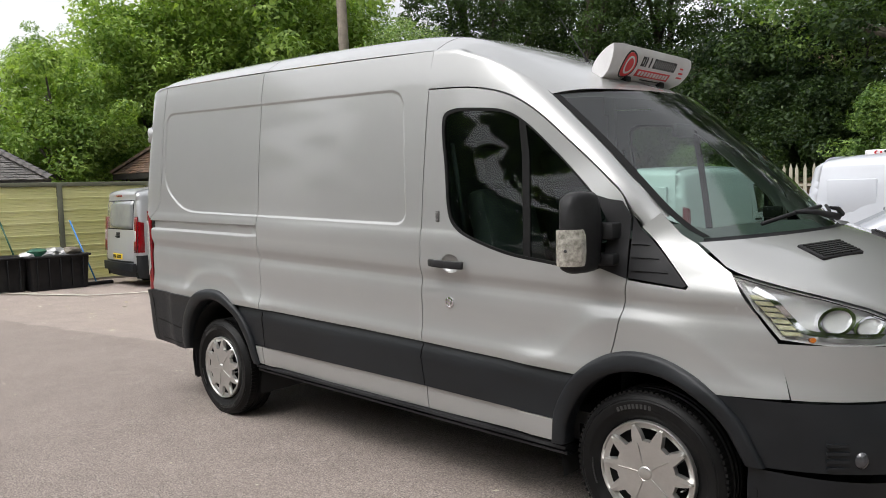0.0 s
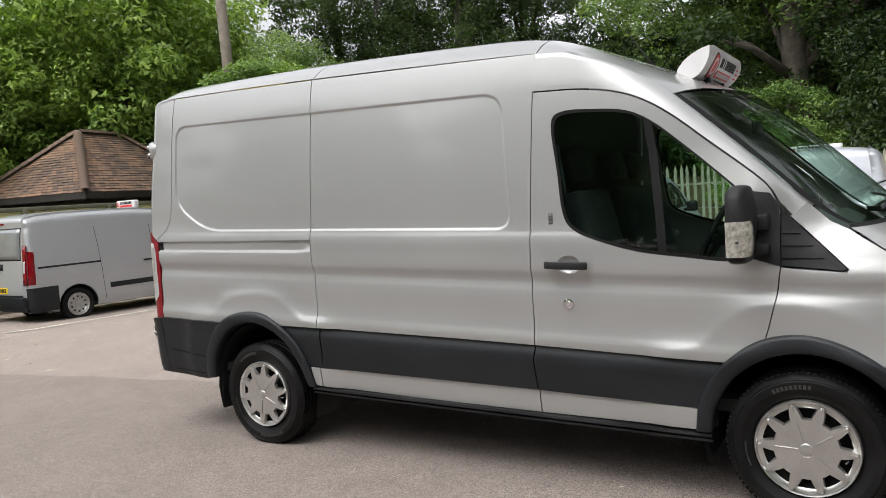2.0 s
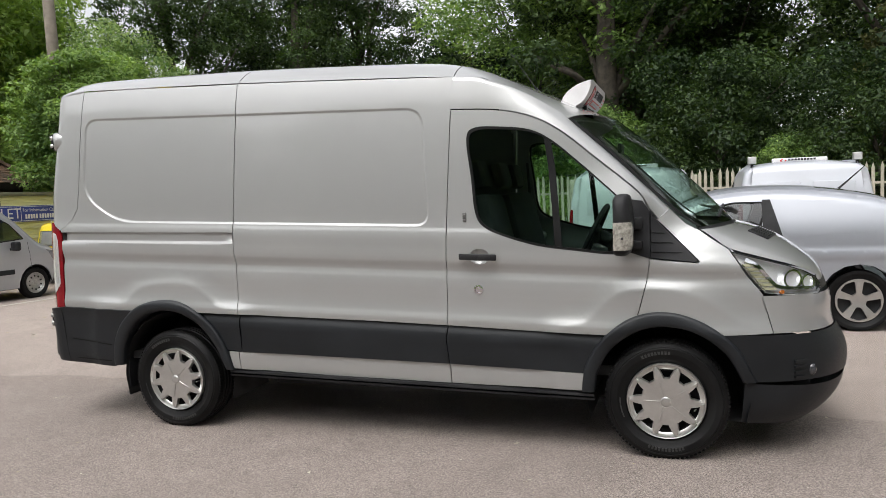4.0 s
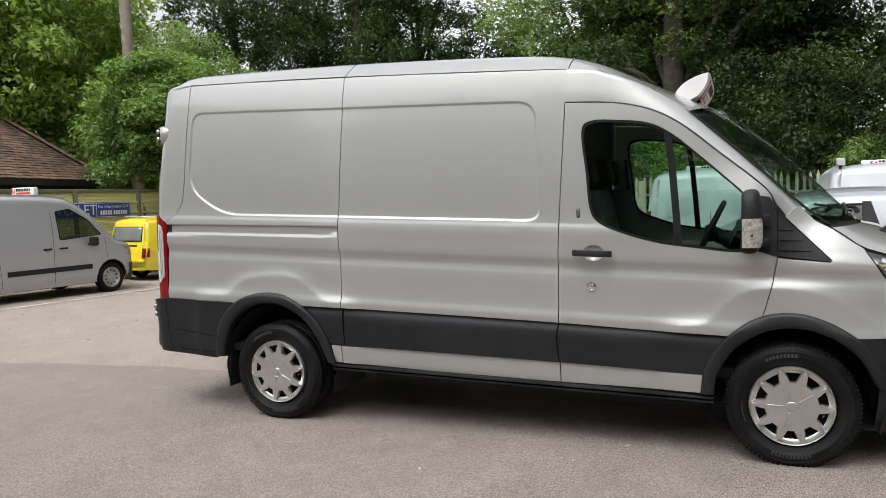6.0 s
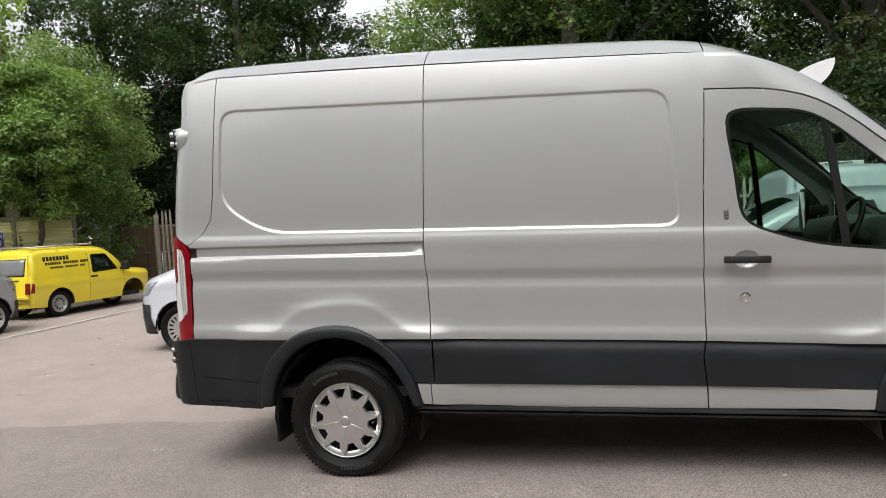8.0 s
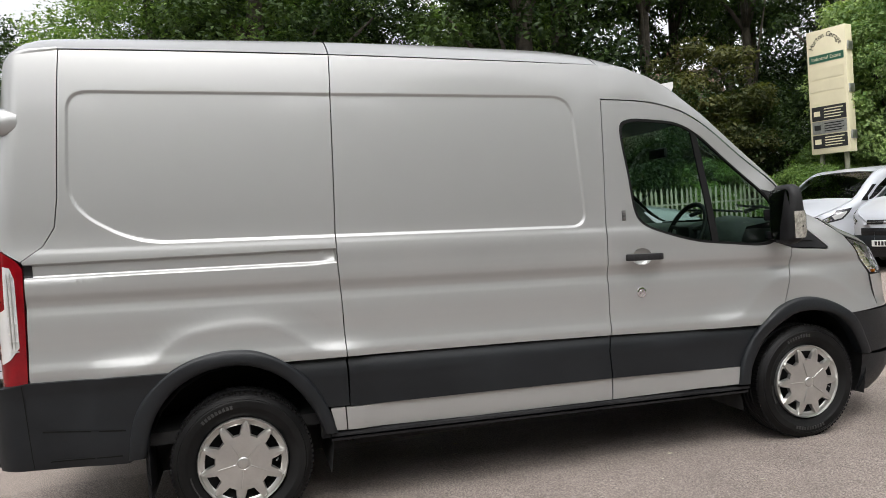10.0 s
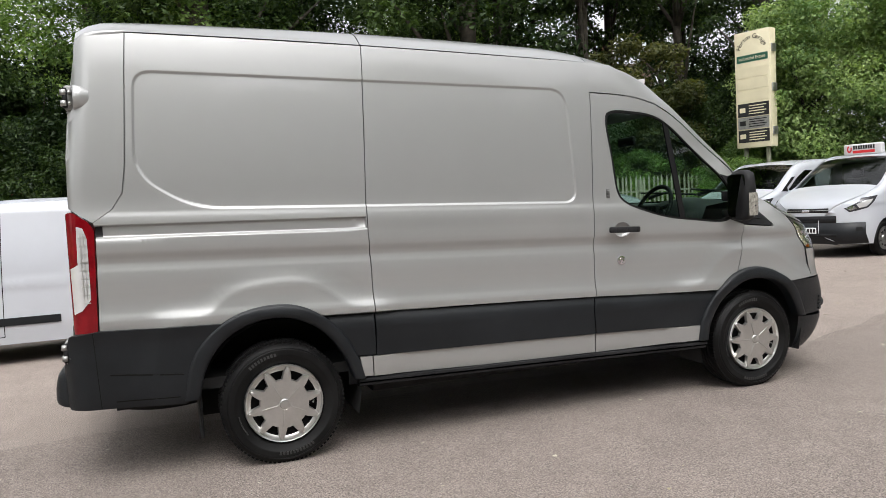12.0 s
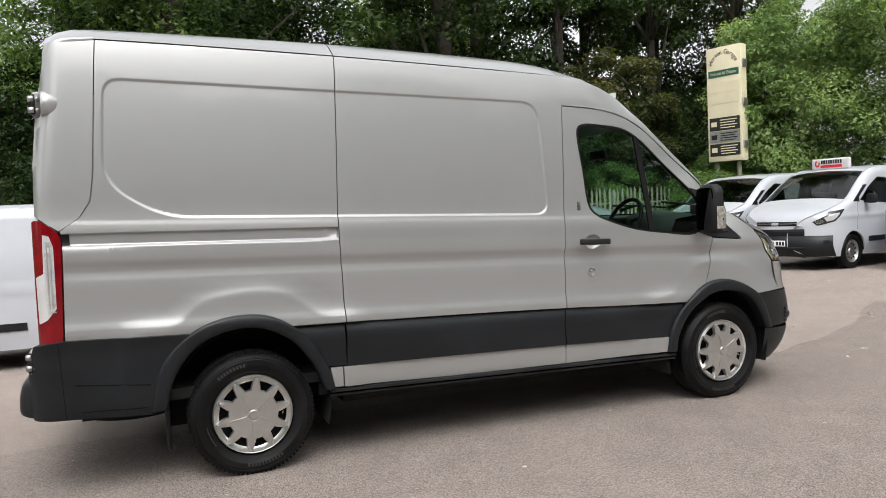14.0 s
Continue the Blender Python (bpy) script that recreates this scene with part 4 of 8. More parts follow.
    def band(x_start, z_fun, rows, out=0.0, th_end=math.pi / 2, n=30):
        grid = []
        for z_lo_hi in rows:
            row = []
            for i in range(n + 1):
                def ang(z):
                    a = NOSE_F(z) - NOSE_X + out
                    return math.asin(min(1, ((x_start(z) - NOSE_X) / a)) ** (NOSE_N / 2))
                z0 = z_fun(z_lo_hi, 0.0)
                t0 = ang(z0)
                s = i / n
                th = t0 + (th_end - t0) * s
                row.append(nose(th, z_fun(z_lo_hi, s), out))
            row += [(x, 2 * YC - y, z) for x, y, z in row[-2::-1]]
            grid.append(row)
        return grid
    fr = [i / 10 for i in range(11)]
    grid = band(lambda z: 3.872 - 0.27 * (z - 0.742), lambda f, s: 0.742 + f * (0.950 - 0.742 - 0.012 * s) - 0.02 * s, fr)
    part("front_apron", shade(loft(grid), 60), M_SILVER, van)
    grid = band(lambda z: float(np.interp(z, (0.47, 0.56, 0.655, 0.70, 0.737), (3.765, 3.725, 3.665, 3.63, 3.59))), lambda f, s: 0.47 + f * (0.737 - 0.47) - 0.02 * s * f, fr, 0.004)
    part("front_bumper", shade(loft(grid), 60), M_CLAD, van, "dark grey textured front bumper")
    grid = band(lambda z: 3.70 + 0.08 * (z - 0.2), lambda f, s: 0.225 + f * (0.462 - 0.225) - 0.03 * math.sin(s * 3.1), fr, 0.0)
    part("bumper_lip", shade(loft(grid), 60), M_CLAD, van)
    foot = [(x, y, z) for x, y, z in grid[0]]
    part("under_tray", shade(loft([foot, [(x - 0.5, YC + (y - YC) * 0.9, z + 0.02) for x, y, z in foot]])), M_DARK, van)
    grid = [[(x, y, z) for x, y, z in band(lambda z: 4.12, lambda f, s: 0.95 + f * 0.075, [f], -0.01)[0]] for f in (0, 0.5, 1)]
    part("upper_grille", shade(loft(grid)), M_BLACK, van)
    # fog lamp pockets
    for k in (0, 1):
        sg = (lambda p: (p[0], 2 * YC - p[1], p[2])) if k else (lambda p: p)
        pocket = rounded([(3.985, 0.595), (4.13, 0.60), (4.15, 0.47), (3.98, 0.468)], 0.02)
        skin("fog_pocket", pocket, [], (lambda s: lambda u, v: s((u, side_y(u, v) - 0.009, v)))(sg), M_DARK, van, 0.04, rim=0.004, flip=bool(k))
        for j in range(4):
            z = 0.485 + 0.03 * j
            slat = [(3.985, z), (4.05, z), (4.05, z + 0.012), (3.985, z + 0.012)]
            skin("fog_slat", slat, [], (lambda s: lambda u, v: s((u, side_y(u, v) - 0.022, v)))(sg), M_CLAD, van, 0.04, rim=0.012, flip=bool(k))
        o = sg((4.075, side_y(4.075, 0.525) - 0.0, 0.525))
        bm = bmesh.new()
        bmesh.ops.create_uvsphere(bm, u_segments=20, v_segments=10, radius=0.036, matrix=Matrix.Translation(o) @ Matrix.Diagonal((0.8, 0.8, 1, 1)))
        part("fog_lamp", shade(bm), M_DARKLAMP, van)
    # headlamps: lens over a reflector tray
    lamp_line = [(3.652, 1.196), (3.80, 1.153), (3.95, 1.106), (4.06, 1.060), (4.125, 1.020), (4.148, 0.985), (4.150, 0.945), (4.135, 0.930), (3.98, 0.940), (3.828, 0.962), (3.745, 1.062)]
    for k in (0, 1):
        sg = (lambda p: (p[0], 2 * YC - p[1], p[2])) if k else (lambda p: p)
        lamp = new("headlamp")
        lamp.parent = van
        lamp.empty_display_size = 0.05
        tagged(lamp, "clear headlamp with chrome reflectors")

        def at(off, s=sg):
            return lambda u, v: s((u, side_y(u, v) - off, v))
        small = [(3.90 + (x - 3.90) * 0.97, 1.035 + (z - 1.035) * 0.96) for x, z in lamp_line]
        skin("lens", lamp_line, [], at(0.003), M_LENS, lamp, 0.02, rim=0.0, flip=bool(k))
        skin("tray", small, [], at(-0.055), M_CLEARLAMP, lamp, 0.03, rim=0.0, flip=bool(k))
        skin("lamp_surround", lamp_line, [[(3.90 + (x - 3.90) * 0.985, 1.035 + (z - 1.035) * 0.975) for x, z in lamp_line]], at(0.004), M_SEAL, lamp, 0.05, rim=0.004, flip=bool(k))
        shut = lamp_line + lamp_line[:1]
        deep = small + small[:1]
        part("lamp_wall", shade(loft([[at(0.0)(*p) for p in shut], [at(-0.055)(*p) for p in deep]]), 30), M_CLEARLAMP, lamp)
        for cx, cz, rr in ((3.985, 1.025, 0.052), (4.075, 1.0, 0.040)):
            ring = [(cx + rr * math.cos(a), cz + rr * math.sin(a)) for a in np.linspace(0, 2 * math.pi, 24)[:-1]]
            ring2 = [(cx + rr * 0.8 * math.cos(a), cz + rr * 0.8 * math.sin(a)) for a in np.linspace(0, 2 * math.pi, 24)[:-1]]
            skin("lamp_bezel", ring, [ring2], at(-0.015), M_CHROME, lamp, 0.05, rim=0.03, flip=bool(k))
            skin("projector", ring2, [], at(-0.035), M_CLEARLAMP, lamp, 0.05, rim=0.0, flip=bool(k))
        for j in range(7):
            z = 1.125 - 0.022 * j
            x = 3.715 + 0.80 * (1.125 - z)
            fin = [(x, z), (x + 0.066, z - 0.004), (x + 0.074, z - 0.018), (x + 0.013, z - 0.016)]
            skin("reflector_fin", fin, [], at(-0.014), M_LAMPSLAT, lamp, 0.05, rim=0.02, flip=bool(k))
        sweep = spline([(3.735, 1.150), (3.80, 1.112), (3.855, 1.045), (3.905, 0.995), (3.99, 0.980), (4.12, 0.968)], 4)
        bar_ = [(x, z + 0.007) for x, z in sweep] + [(x - 0.010, z - 0.010) for x, z in sweep[::-1]]
        skin("chrome_sweep", bar_, [], at(-0.008), M_CHROME, lamp, 0.04, rim=0.02, flip=bool(k))
        am = [(3.925 + 0.010 * math.cos(a), 0.962 + 0.010 * math.sin(a)) for a in np.linspace(0, 2 * math.pi, 12)[:-1]]
        skin("indicator_bulb", am, [], at(-0.010), M_AMBER, lamp, 0.05, rim=0.02, flip=bool(k))

    # claddings, strips and sill
    pieces = (
        ("quarter_cladding", [(0.238, 0.815), (0.540, 0.805), (0.543, 0.56), (0.415, 0.566)] + [p for p in UND_R if p[0] > 0.25 and p[1] > 0.57][::-1]),
        ("side_cladding", [(0.549, 0.803), (0.9, 0.793), (1.5, 0.776), (2.014, 0.757), (2.0, 0.68), (2.014, 0.523), (0.547, 0.556), (0.553, 0.69)]),
        ("door_cladding", [(2.021, 0.757), (2.5, 0.735), (2.968, 0.7165)] + [p for p in UND_F if p[0] < 2.962 and p[1] > 0.50][::-1] + [(2.86, 0.493), (2.021, 0.522), (2.007, 0.68)]))
    for name, line in pieces:
        skin(name, line, [], lambda u, v: (u, BODY(min(rake(u, v), 0.72)) - 0.017 + 0.02 * step01(0.72, 0.82, rake(u, v)) ** 2, v), M_CLAD, van, 0.05, rim=0.03, mirror=YC, fine=[(2, 0.70, 0.82, 0.015)])
    for name, line in (("sill_strip", [(0.446, 0.555), (0.519, 0.553), (0.522, 0.436), (0.470, 0.438)]), ("sill_strip", [(0.526, 0.552), (1.2, 0.538), (2.016, 0.518), (2.018, 0.396), (1.2, 0.412), (0.528, 0.434)]),
                       ("sill_strip", [(2.023, 0.518), (2.838, 0.490), (2.826, 0.388), (2.024, 0.396)])):
        skin(name, line, [], side(0.003), M_SILVER, van, 0.05, rim=0.02, mirror=YC)
    for k in (0, 1):
        sg = (lambda p: (p[0], 2 * YC - p[1], p[2])) if k else (lambda p: p)
        rows = []
        for i in range(25):
            x = 0.44 + (2.895 - 0.44) * i / 24
            z = 0.428 - 0.0225 * (x - 0.44)
            rows.append([sg(p) for p in ((x, 0.045, z + 0.004), (x, 0.004, z - 0.004), (x, 0.002, z - 0.018), (x, 0.03, z - 0.026), (x, 0.012, z - 0.032), (x, 0.014, z - 0.044), (x, 0.06, z - 0.055), (x, 0.2, z - 0.05))])
        bm = loft(rows)
        bmesh.ops.holes_fill(bm, edges=bm.edges[:])
        part("sill", shade(bm, 25), M_BLACK, van)
    for name, outer, inn in (("rear_arch", ARCH_R, ARCH_RI), ("front_arch", ARCH_F, ARCH_FI)):
        for k in (0, 1):
            rows = []
            for n in range(57):
                a, b = curve_at(outer, n / 56), curve_at(inn, n / 56)
                row = []
                for t, off in ((0.0, -0.004), (0.01, 0.012), (0.10, 0.022), (0.22, 0.0255), (0.62, 0.0275), (0.80, 0.024), (0.95, 0.016), (1.0, 0.006), (1.0, -0.06)):
                    x, z = a + (b - a) * t
                    y = side_y(x, max(z, 0.40)) - off
                    row.append((x, 2 * YC - y if k else y, z))
                rows.append(row)
            bm = loft(rows)
            bmesh.ops.recalc_face_normals(bm, faces=bm.faces[:])
            part(name, shade(bm, 50), M_CLAD, van)

    # rear bumper, tail lamps, hinges
    bump = [(-0.918, 0.850), (-0.296, 0.829)] + [p for p in UND_R if p[0] < -0.305][::-1] + [(-0.52, 0.415), (-1.085, 0.445), (-1.098, 0.52), (-1.10, 0.66), (-1.075, 0.79), (-1.06, 0.835)]

    def bump_face(u, v):
        base = side_y(max(u, -0.90), v) - 0.014
        s = min(max((-0.98 - u) / 0.125, 0), 0.97)
        return (u, base + 0.12 * (1 - math.sqrt(1 - s * s)), v)
    skin("rear_bumper", bump, [], bump_face, M_CLAD, van, 0.035, rim=0.05, mirror=YC, label="dark grey rear bumper corner")
    skin("bumper_crease", [(-0.88, 0.621), (-0.52, 0.585), (-0.52, 0.577), (-0.88, 0.613)], [], lambda u, v: (u, side_y(max(u, -0.90), v) - 0.017, v), M_SEAL, van, 0.1, rim=0.004, mirror=YC)
    skin("bumper_seam", [(-0.948, 0.846), (-0.944, 0.846), (-0.930, 0.438), (-0.934, 0.438)], [], lambda u, v: (u, side_y(max(u, -0.90), v) - 0.0155, v), M_SEAL, van, 0.1, rim=0.003, mirror=YC)
    skin("bumper_crease", [(-0.86, 0.474), (-0.545, 0.462), (-0.545, 0.456), (-0.86, 0.468)], [], lambda u, v: (u, side_y(max(u, -0.90), v) - 0.017, v), M_SEAL, van, 0.1, rim=0.004, mirror=YC)
    step_top = spline([(-1.06, 0.640), (-1.12, 0.636), (-1.150, 0.600), (-1.162, 0.53), (-1.150, 0.465), (-1.06, 0.452)], 4)
    rows = []
    for y, k in [(0.085, 0.35), (0.10, 0.72), (0.14, 0.93), (0.22, 1.0), (YC, 1.0), (2 * YC - 0.22, 1.0), (2 * YC - 0.14, 0.93), (2 * YC - 0.10, 0.72), (2 * YC - 0.085, 0.35)]:
        rows.append([(-1.05 + (x + 1.05) * k, y, z) for x, z in step_top])
    part("rear_step", shade(loft(rows), 60), M_CLAD, van, "ribbed dark grey rear step")
    for j in range(9):
        z = 0.49 + 0.014 * j
        xr = float(np.interp(z, [0.465, 0.53, 0.600], [-1.150, -1.162, -1.150]))
        part("step_rib", tube([(xr + 0.035, 0.13, z), (xr + 0.006, 0.19, z), (xr - 0.002, 0.30, z), (xr - 0.002, 2 * YC - 0.30, z), (xr + 0.006, 2 * YC - 0.19, z), (xr + 0.035, 2 * YC - 0.13, z)], 0.0045, 6), M_CLAD, van)
    lamp_out = [(-1.035, 1.465), (-1.0, 1.468), (-0.93, 1.418), (-0.902, 1.372), (-0.920, 0.845), (-1.035, 0.838)]
    for k in (0, 1):
        sg = (lambda p: (p[0], 2 * YC - p[1], p[2])) if k else (lambda p: p)

        def lamp_face(off, s=sg):
            def f(u, v):
                q = min(max((-0.955 - u) / 0.085, 0), 0.97)
                return s((u, -0.014 + 0.012 * step01(1.30, 1.55, v) - off + 0.075 * (1 - math.sqrt(1 - q * q)), v))
            return f
        tail = new("tail_lamp")
        tail.parent = van
        tail.empty_display_size = 0.05
        tagged(tail, "red and clear upright tail lamp")
        skin("red_lens", rounded(lamp_out, 0.012), [], lamp_face(0.0), M_RED, tail, 0.03, rim=0.03, flip=bool(k))
        clear = [(-0.985, 1.395), (-0.955, 1.385), (-0.938, 1.33), (-0.940, 1.02), (-0.985, 0.965), (-1.025, 0.945), (-1.028, 1.18), (-0.990, 1.20)]
        skin("clear_lens", clear, [], lamp_face(0.0035), M_CLEARLAMP, tail, 0.03, rim=0.006, flip=bool(k))
        for j in range(9):
            z = 1.0 + 0.042 * j
            skin("lens_rib", [(-0.982, z), (-0.942, z), (-0.942, z + 0.006), (-0.982, z + 0.006)], [], lamp_face(0.0065), M_STEEL, tail, 0.05, rim=0.003, flip=bool(k))
        for x in (-0.972, -0.957):
            skin("lens_rib", [(x, 1.02), (x + 0.004, 1.02), (x + 0.004, 1.36), (x, 1.36)], [], lamp_face(0.0065), M_STEEL, tail, 0.05, rim=0.003, flip=bool(k))
        cap = [(-0.898, 1.388), (-0.862, 1.387), (-0.862, 1.338), (-0.898, 1.340)]
        skin("rail_end_cap", cap, [], (lambda s: lambda u, v: s((u, side_y(u, v) - 0.006, v)))(sg), M_BLACK, van, 0.05, rim=0.015, flip=bool(k))
        for z in (2.055, 0.75):
            h = new("door_hinge")
            h.parent = van
            h.empty_display_size = 0.05
            ya = 0.085 if z > 1 else 0.06
            xo = 0.035 if z > 1 else -0.050
            c = sg((-1.0, ya, z))
            bm = bmesh.new()
            box(bm, xo - 1.035, xo - 0.985, min(sg((0, ya - 0.02, 0))[1], sg((0, ya + 0.05, 0))[1]), max(sg((0, ya - 0.02, 0))[1], sg((0, ya + 0.05, 0))[1]), z - 0.065, z + 0.065, bevel=0.012)
            part("hinge_plate", shade(bm), M_DARKSTEEL if z > 1 else M_STEEL, h)
            for q in (-0.028, 0.028):
                part("hinge_bolt", tube([sg((xo - 1.008, ya - 0.018, z + q)), sg((xo - 1.008, ya - 0.032, z + q))], 0.009, 8), M_STEEL, h)
                part("hinge_knuckle", tube([sg((xo - 1.036, ya - 0.016, z + q - 0.014)), sg((xo - 1.036, ya - 0.016, z + q + 0.014))], 0.017, 12), M_STEEL, h)
            part("hinge_pin", tube([sg((xo - 1.03, ya - 0.016, z - 0.05)), sg((xo - 1.03, ya - 0.016, z + 0.05))], 0.014), M_BLACK, h)
            if z > 1:
                rows = []
                for x, s, hz in ((-0.956, 1.0, 0.052), (-0.940, 0.95, 0.052), (-0.915, 0.45, 0.040), (-0.880, 0.0, 0.020)):
                    yb = side_y(max(x, -0.95), z)
                    rows.append([sg((x, yb - 0.030 * s + o, z + q)) for o, q in ((0.03 * s + 0.004, hz + 0.014), (0.0, hz), (0.0, -hz), (0.03 * s + 0.004, -hz - 0.014))])
                part("hinge_boss", shade(loft(rows), 50), M_SILVER, van)
    # rear doors and the inner shell
    rows = []
    for i in range(15):
        z = 0.45 + (2.36 - 0.45) * i / 14
        xr = -1.03 + 0.11 * step01(1.5, 2.4, z)
        rows.append([(xr + 0.02, 0.10 + side_y(-0.8, z), z), (xr - 0.01, 0.25, z), (xr - 0.015, YC, z), (xr - 0.01, 2 * YC - 0.25, z), (xr + 0.02, 2 * YC - 0.10 - side_y(-0.8, z), z)])
    part("rear_door", shade(loft(rows)), M_SILVER, van)
    part("floor_pan", boxes((-1.0, 3.55, 0.10, 2 * YC - 0.10, 0.46, 0.52), (0.40, 2.90, 0.12, 2 * YC - 0.12, 0.375, 0.46)), M_DARK, van)
    part("bulkhead", boxes((2.02, 2.045, 0.10, 2 * YC - 0.10, 0.5, 2.05), (2.02, 2.045, 0.16, 2 * YC - 0.16, 2.05, 2.27)), M_SEAT, van)
    for x in (0.0, 3.3):
        arch = []
        for i in range(13):
            a = radians(-18) + radians(216) * i / 12
            arch.append([(x + 0.452 * math.cos(a), y, 0.36 + 0.462 * math.sin(a)) for y in (0.028, 0.50)])
        for k in (0, 1):
            bm = loft([[(p[0], 2 * YC - p[1], p[2]) for p in r] for r in arch] if k else arch)
            bm.verts.ensure_lookup_table()
            bm.faces.new([bm.verts[2 * n + 1] for n in range(len(arch))])
            part("wheel_well", shade(bm), M_DARK, van)
    part("axle", tube([(0, 0.15, 0.34), (0, 2 * YC - 0.15, 0.34)], 0.05), M_DARK, van)
    # dark block added to shut out the lit ground behind the front tyre
    part("undertray", boxes((3.72, 4.0, 0.32, 2 * YC - 0.32, 0.28, 0.60), bevel=0.02), M_DARK, van)
    part("subframe", boxes((2.95, 3.6, 0.35, 2 * YC - 0.35, 0.22, 0.42), (-0.9, 2.9, 0.55, 0.68, 0.30, 0.44), (-0.9, 2.9, 1.32, 1.45, 0.30, 0.44), (0.6, 1.4, 0.35, 0.52, 0.26, 0.42)), M_DARK, van)
    # unseen shapes added to block light from the far side and darken underneath
    part("fuel_tank", boxes((1.15, 2.45, 0.42, 0.95, 0.23, 0.40), bevel=0.05), M_DARK, van)
    part("silencer", tube([(0.55, 1.25, 0.30), (0.70, 1.25, 0.30), (1.60, 1.25, 0.30), (1.72, 1.25, 0.30)], [0.05, 0.11, 0.11, 0.05], 14), M_DARK, van)
    part("exhaust_pipe", tube([(-0.85, 1.45, 0.34), (0.0, 1.40, 0.46), (0.55, 1.25, 0.30), (2.9, 1.15, 0.32)], 0.03, 10), M_DARK, van)
    part("heat_shield", boxes((0.50, 2.85, 1.42, 1.46, 0.22, 0.44), bevel=0.008), M_DARK, van)
    block_disc = lathe([(0.12, 0.0), (0.30, 0.0), (0.335, 0.03), (0.34, 0.10), (0.335, 0.17), (0.30, 0.20), (0.12, 0.20)], 32)
    bmesh.ops.transform(block_disc, matrix=Matrix.Translation((-0.62, YC, 0.24)) @ Matrix.Rotation(radians(90), 4, "X"), verts=block_disc.verts[:])
    part("spare_wheel", block_disc, M_DARK, van)
    for k in (0, 1):
        y = 0.05 if not k else 2 * YC - 0.29
        part("mud_flap", boxes((-0.455, -0.435, y, y + 0.24, 0.20, 0.50), bevel=0.006), M_BLACK, van)
    # wheels
    for x, y, rz, spin in ((0.0, 0.0, 0, 8), (3.3, 0.0, 0, 20), (0.0, 2 * YC, 180, 0), (3.3, 2 * YC, 180, 0)):
        wheel(van, pose(x, y, 0.345, 0, 0, rz) @ pose(0, 0, 0, 0, spin, 0), label="wheel with a silver plastic trim and black tyre")

    # cab interior
    dash_rows = []
    for y in np.linspace(0.12, 2 * YC - 0.12, 15):
        hood = 0.05 * math.exp(-((y - 0.52) / 0.22) ** 2)
        dash_rows.append([(3.49, y, 1.265), (3.38, y, 1.325), (3.18, y, 1.32 + hood), (3.02, y, 1.30 + hood), (2.98, y, 1.22), (3.04, y, 0.98), (3.12, y, 0.75), (3.12, y, 0.5)])
    part("dashboard", shade(loft(dash_rows), 50), M_DASH, van, "dark moulded dashboard")
    rim = [(2.86 + 0.085 * math.sin(a) * 1.0, 0.52 + 0.19 * math.cos(a), 1.285 + 0.17 * math.sin(a)) for a in np.linspace(0, 2 * math.pi, 33)]
    wheel_e = new("steering_wheel")
    wheel_e.parent = van
    wheel_e.empty_display_size = 0.05
    part("wheel_ring", tube(rim, 0.016, 8, False), M_BLACK, wheel_e)
    part("wheel_boss", boxes((2.83, 2.90, 0.44, 0.60, 1.22, 1.32), bevel=0.02), M_BLACK, wheel_e)
    for a in (0.2, math.pi - 0.2, -math.pi / 2):
        part("spoke", tube([(2.87, 0.52, 1.28), (2.86 + 0.08 * math.sin(a), 0.52 + 0.185 * math.cos(a), 1.285 + 0.165 * math.sin(a))], 0.014), M_BLACK, wheel_e)
    part("column", tube([(2.88, 0.52, 1.27), (3.08, 0.52, 1.16)], 0.045), M_BLACK, wheel_e)

    def seat(y0, w, name):
        e = new(name)
        e.parent = van
        e.empty_display_size = 0.05
        part("cushion", boxes((2.30, 2.78, y0, y0 + w, 0.82, 0.98), bevel=0.05), M_SEAT, e)
        bm = bmesh.new()
        box(bm, -0.07, 0.07, y0 + 0.02, y0 + w - 0.02, 0.0, 0.62, bevel=0.045, m=pose(2.30, 0, 0.95, 0, -14, 0))
        part("backrest", shade(bm), M_SEAT, e)
        n = 1 if w < 0.7 else 2
        for j in range(n):
            c = y0 + w * (j + 0.5) / n
            bm = bmesh.new()
            box(bm, -0.045, 0.045, c - 0.13, c + 0.13, 0.66, 0.86, bevel=0.04, m=pose(2.30, 0, 0.95, 0, -14, 0))
            part("headrest", shade(bm), M_SEAT, e)
        part("seat_base", boxes((2.34, 2.72, y0 + 0.03, y0 + w - 0.03, 0.5, 0.83), bevel=0.01), M_DASH, e)
    seat(0.24, 0.52, "driver_seat")
    seat(0.92, 0.88, "passenger_bench")
    lin = [[(x, y, z - 0.05) for x, y, z in r[4:-4]] for r in roof_rows(2.09, 2.74, 6)]
    part("headliner", shade(loft(lin)), M_HEADLINER, van)
    for y in (0.11, 2 * YC - 0.11):
        part("belt_strap", tube([(2.16, y, 1.80), (2.20, y + (0.05 if y < 1 else -0.05), 1.25)], 0.012, 6), M_SEAT, van)
    part("rear_view_mirror", boxes((2.98, 3.01, 0.92, 1.14, 1.80, 1.87), bevel=0.012), M_BLACK, van)
    part("roof_aerial", tube([(2.44, 1.0, 2.26), (2.40, 1.0, 2.32), (2.24, 1.0, 2.56)], [0.010, 0.0035, 0.002], 6), M_BLACK, van)
    return van


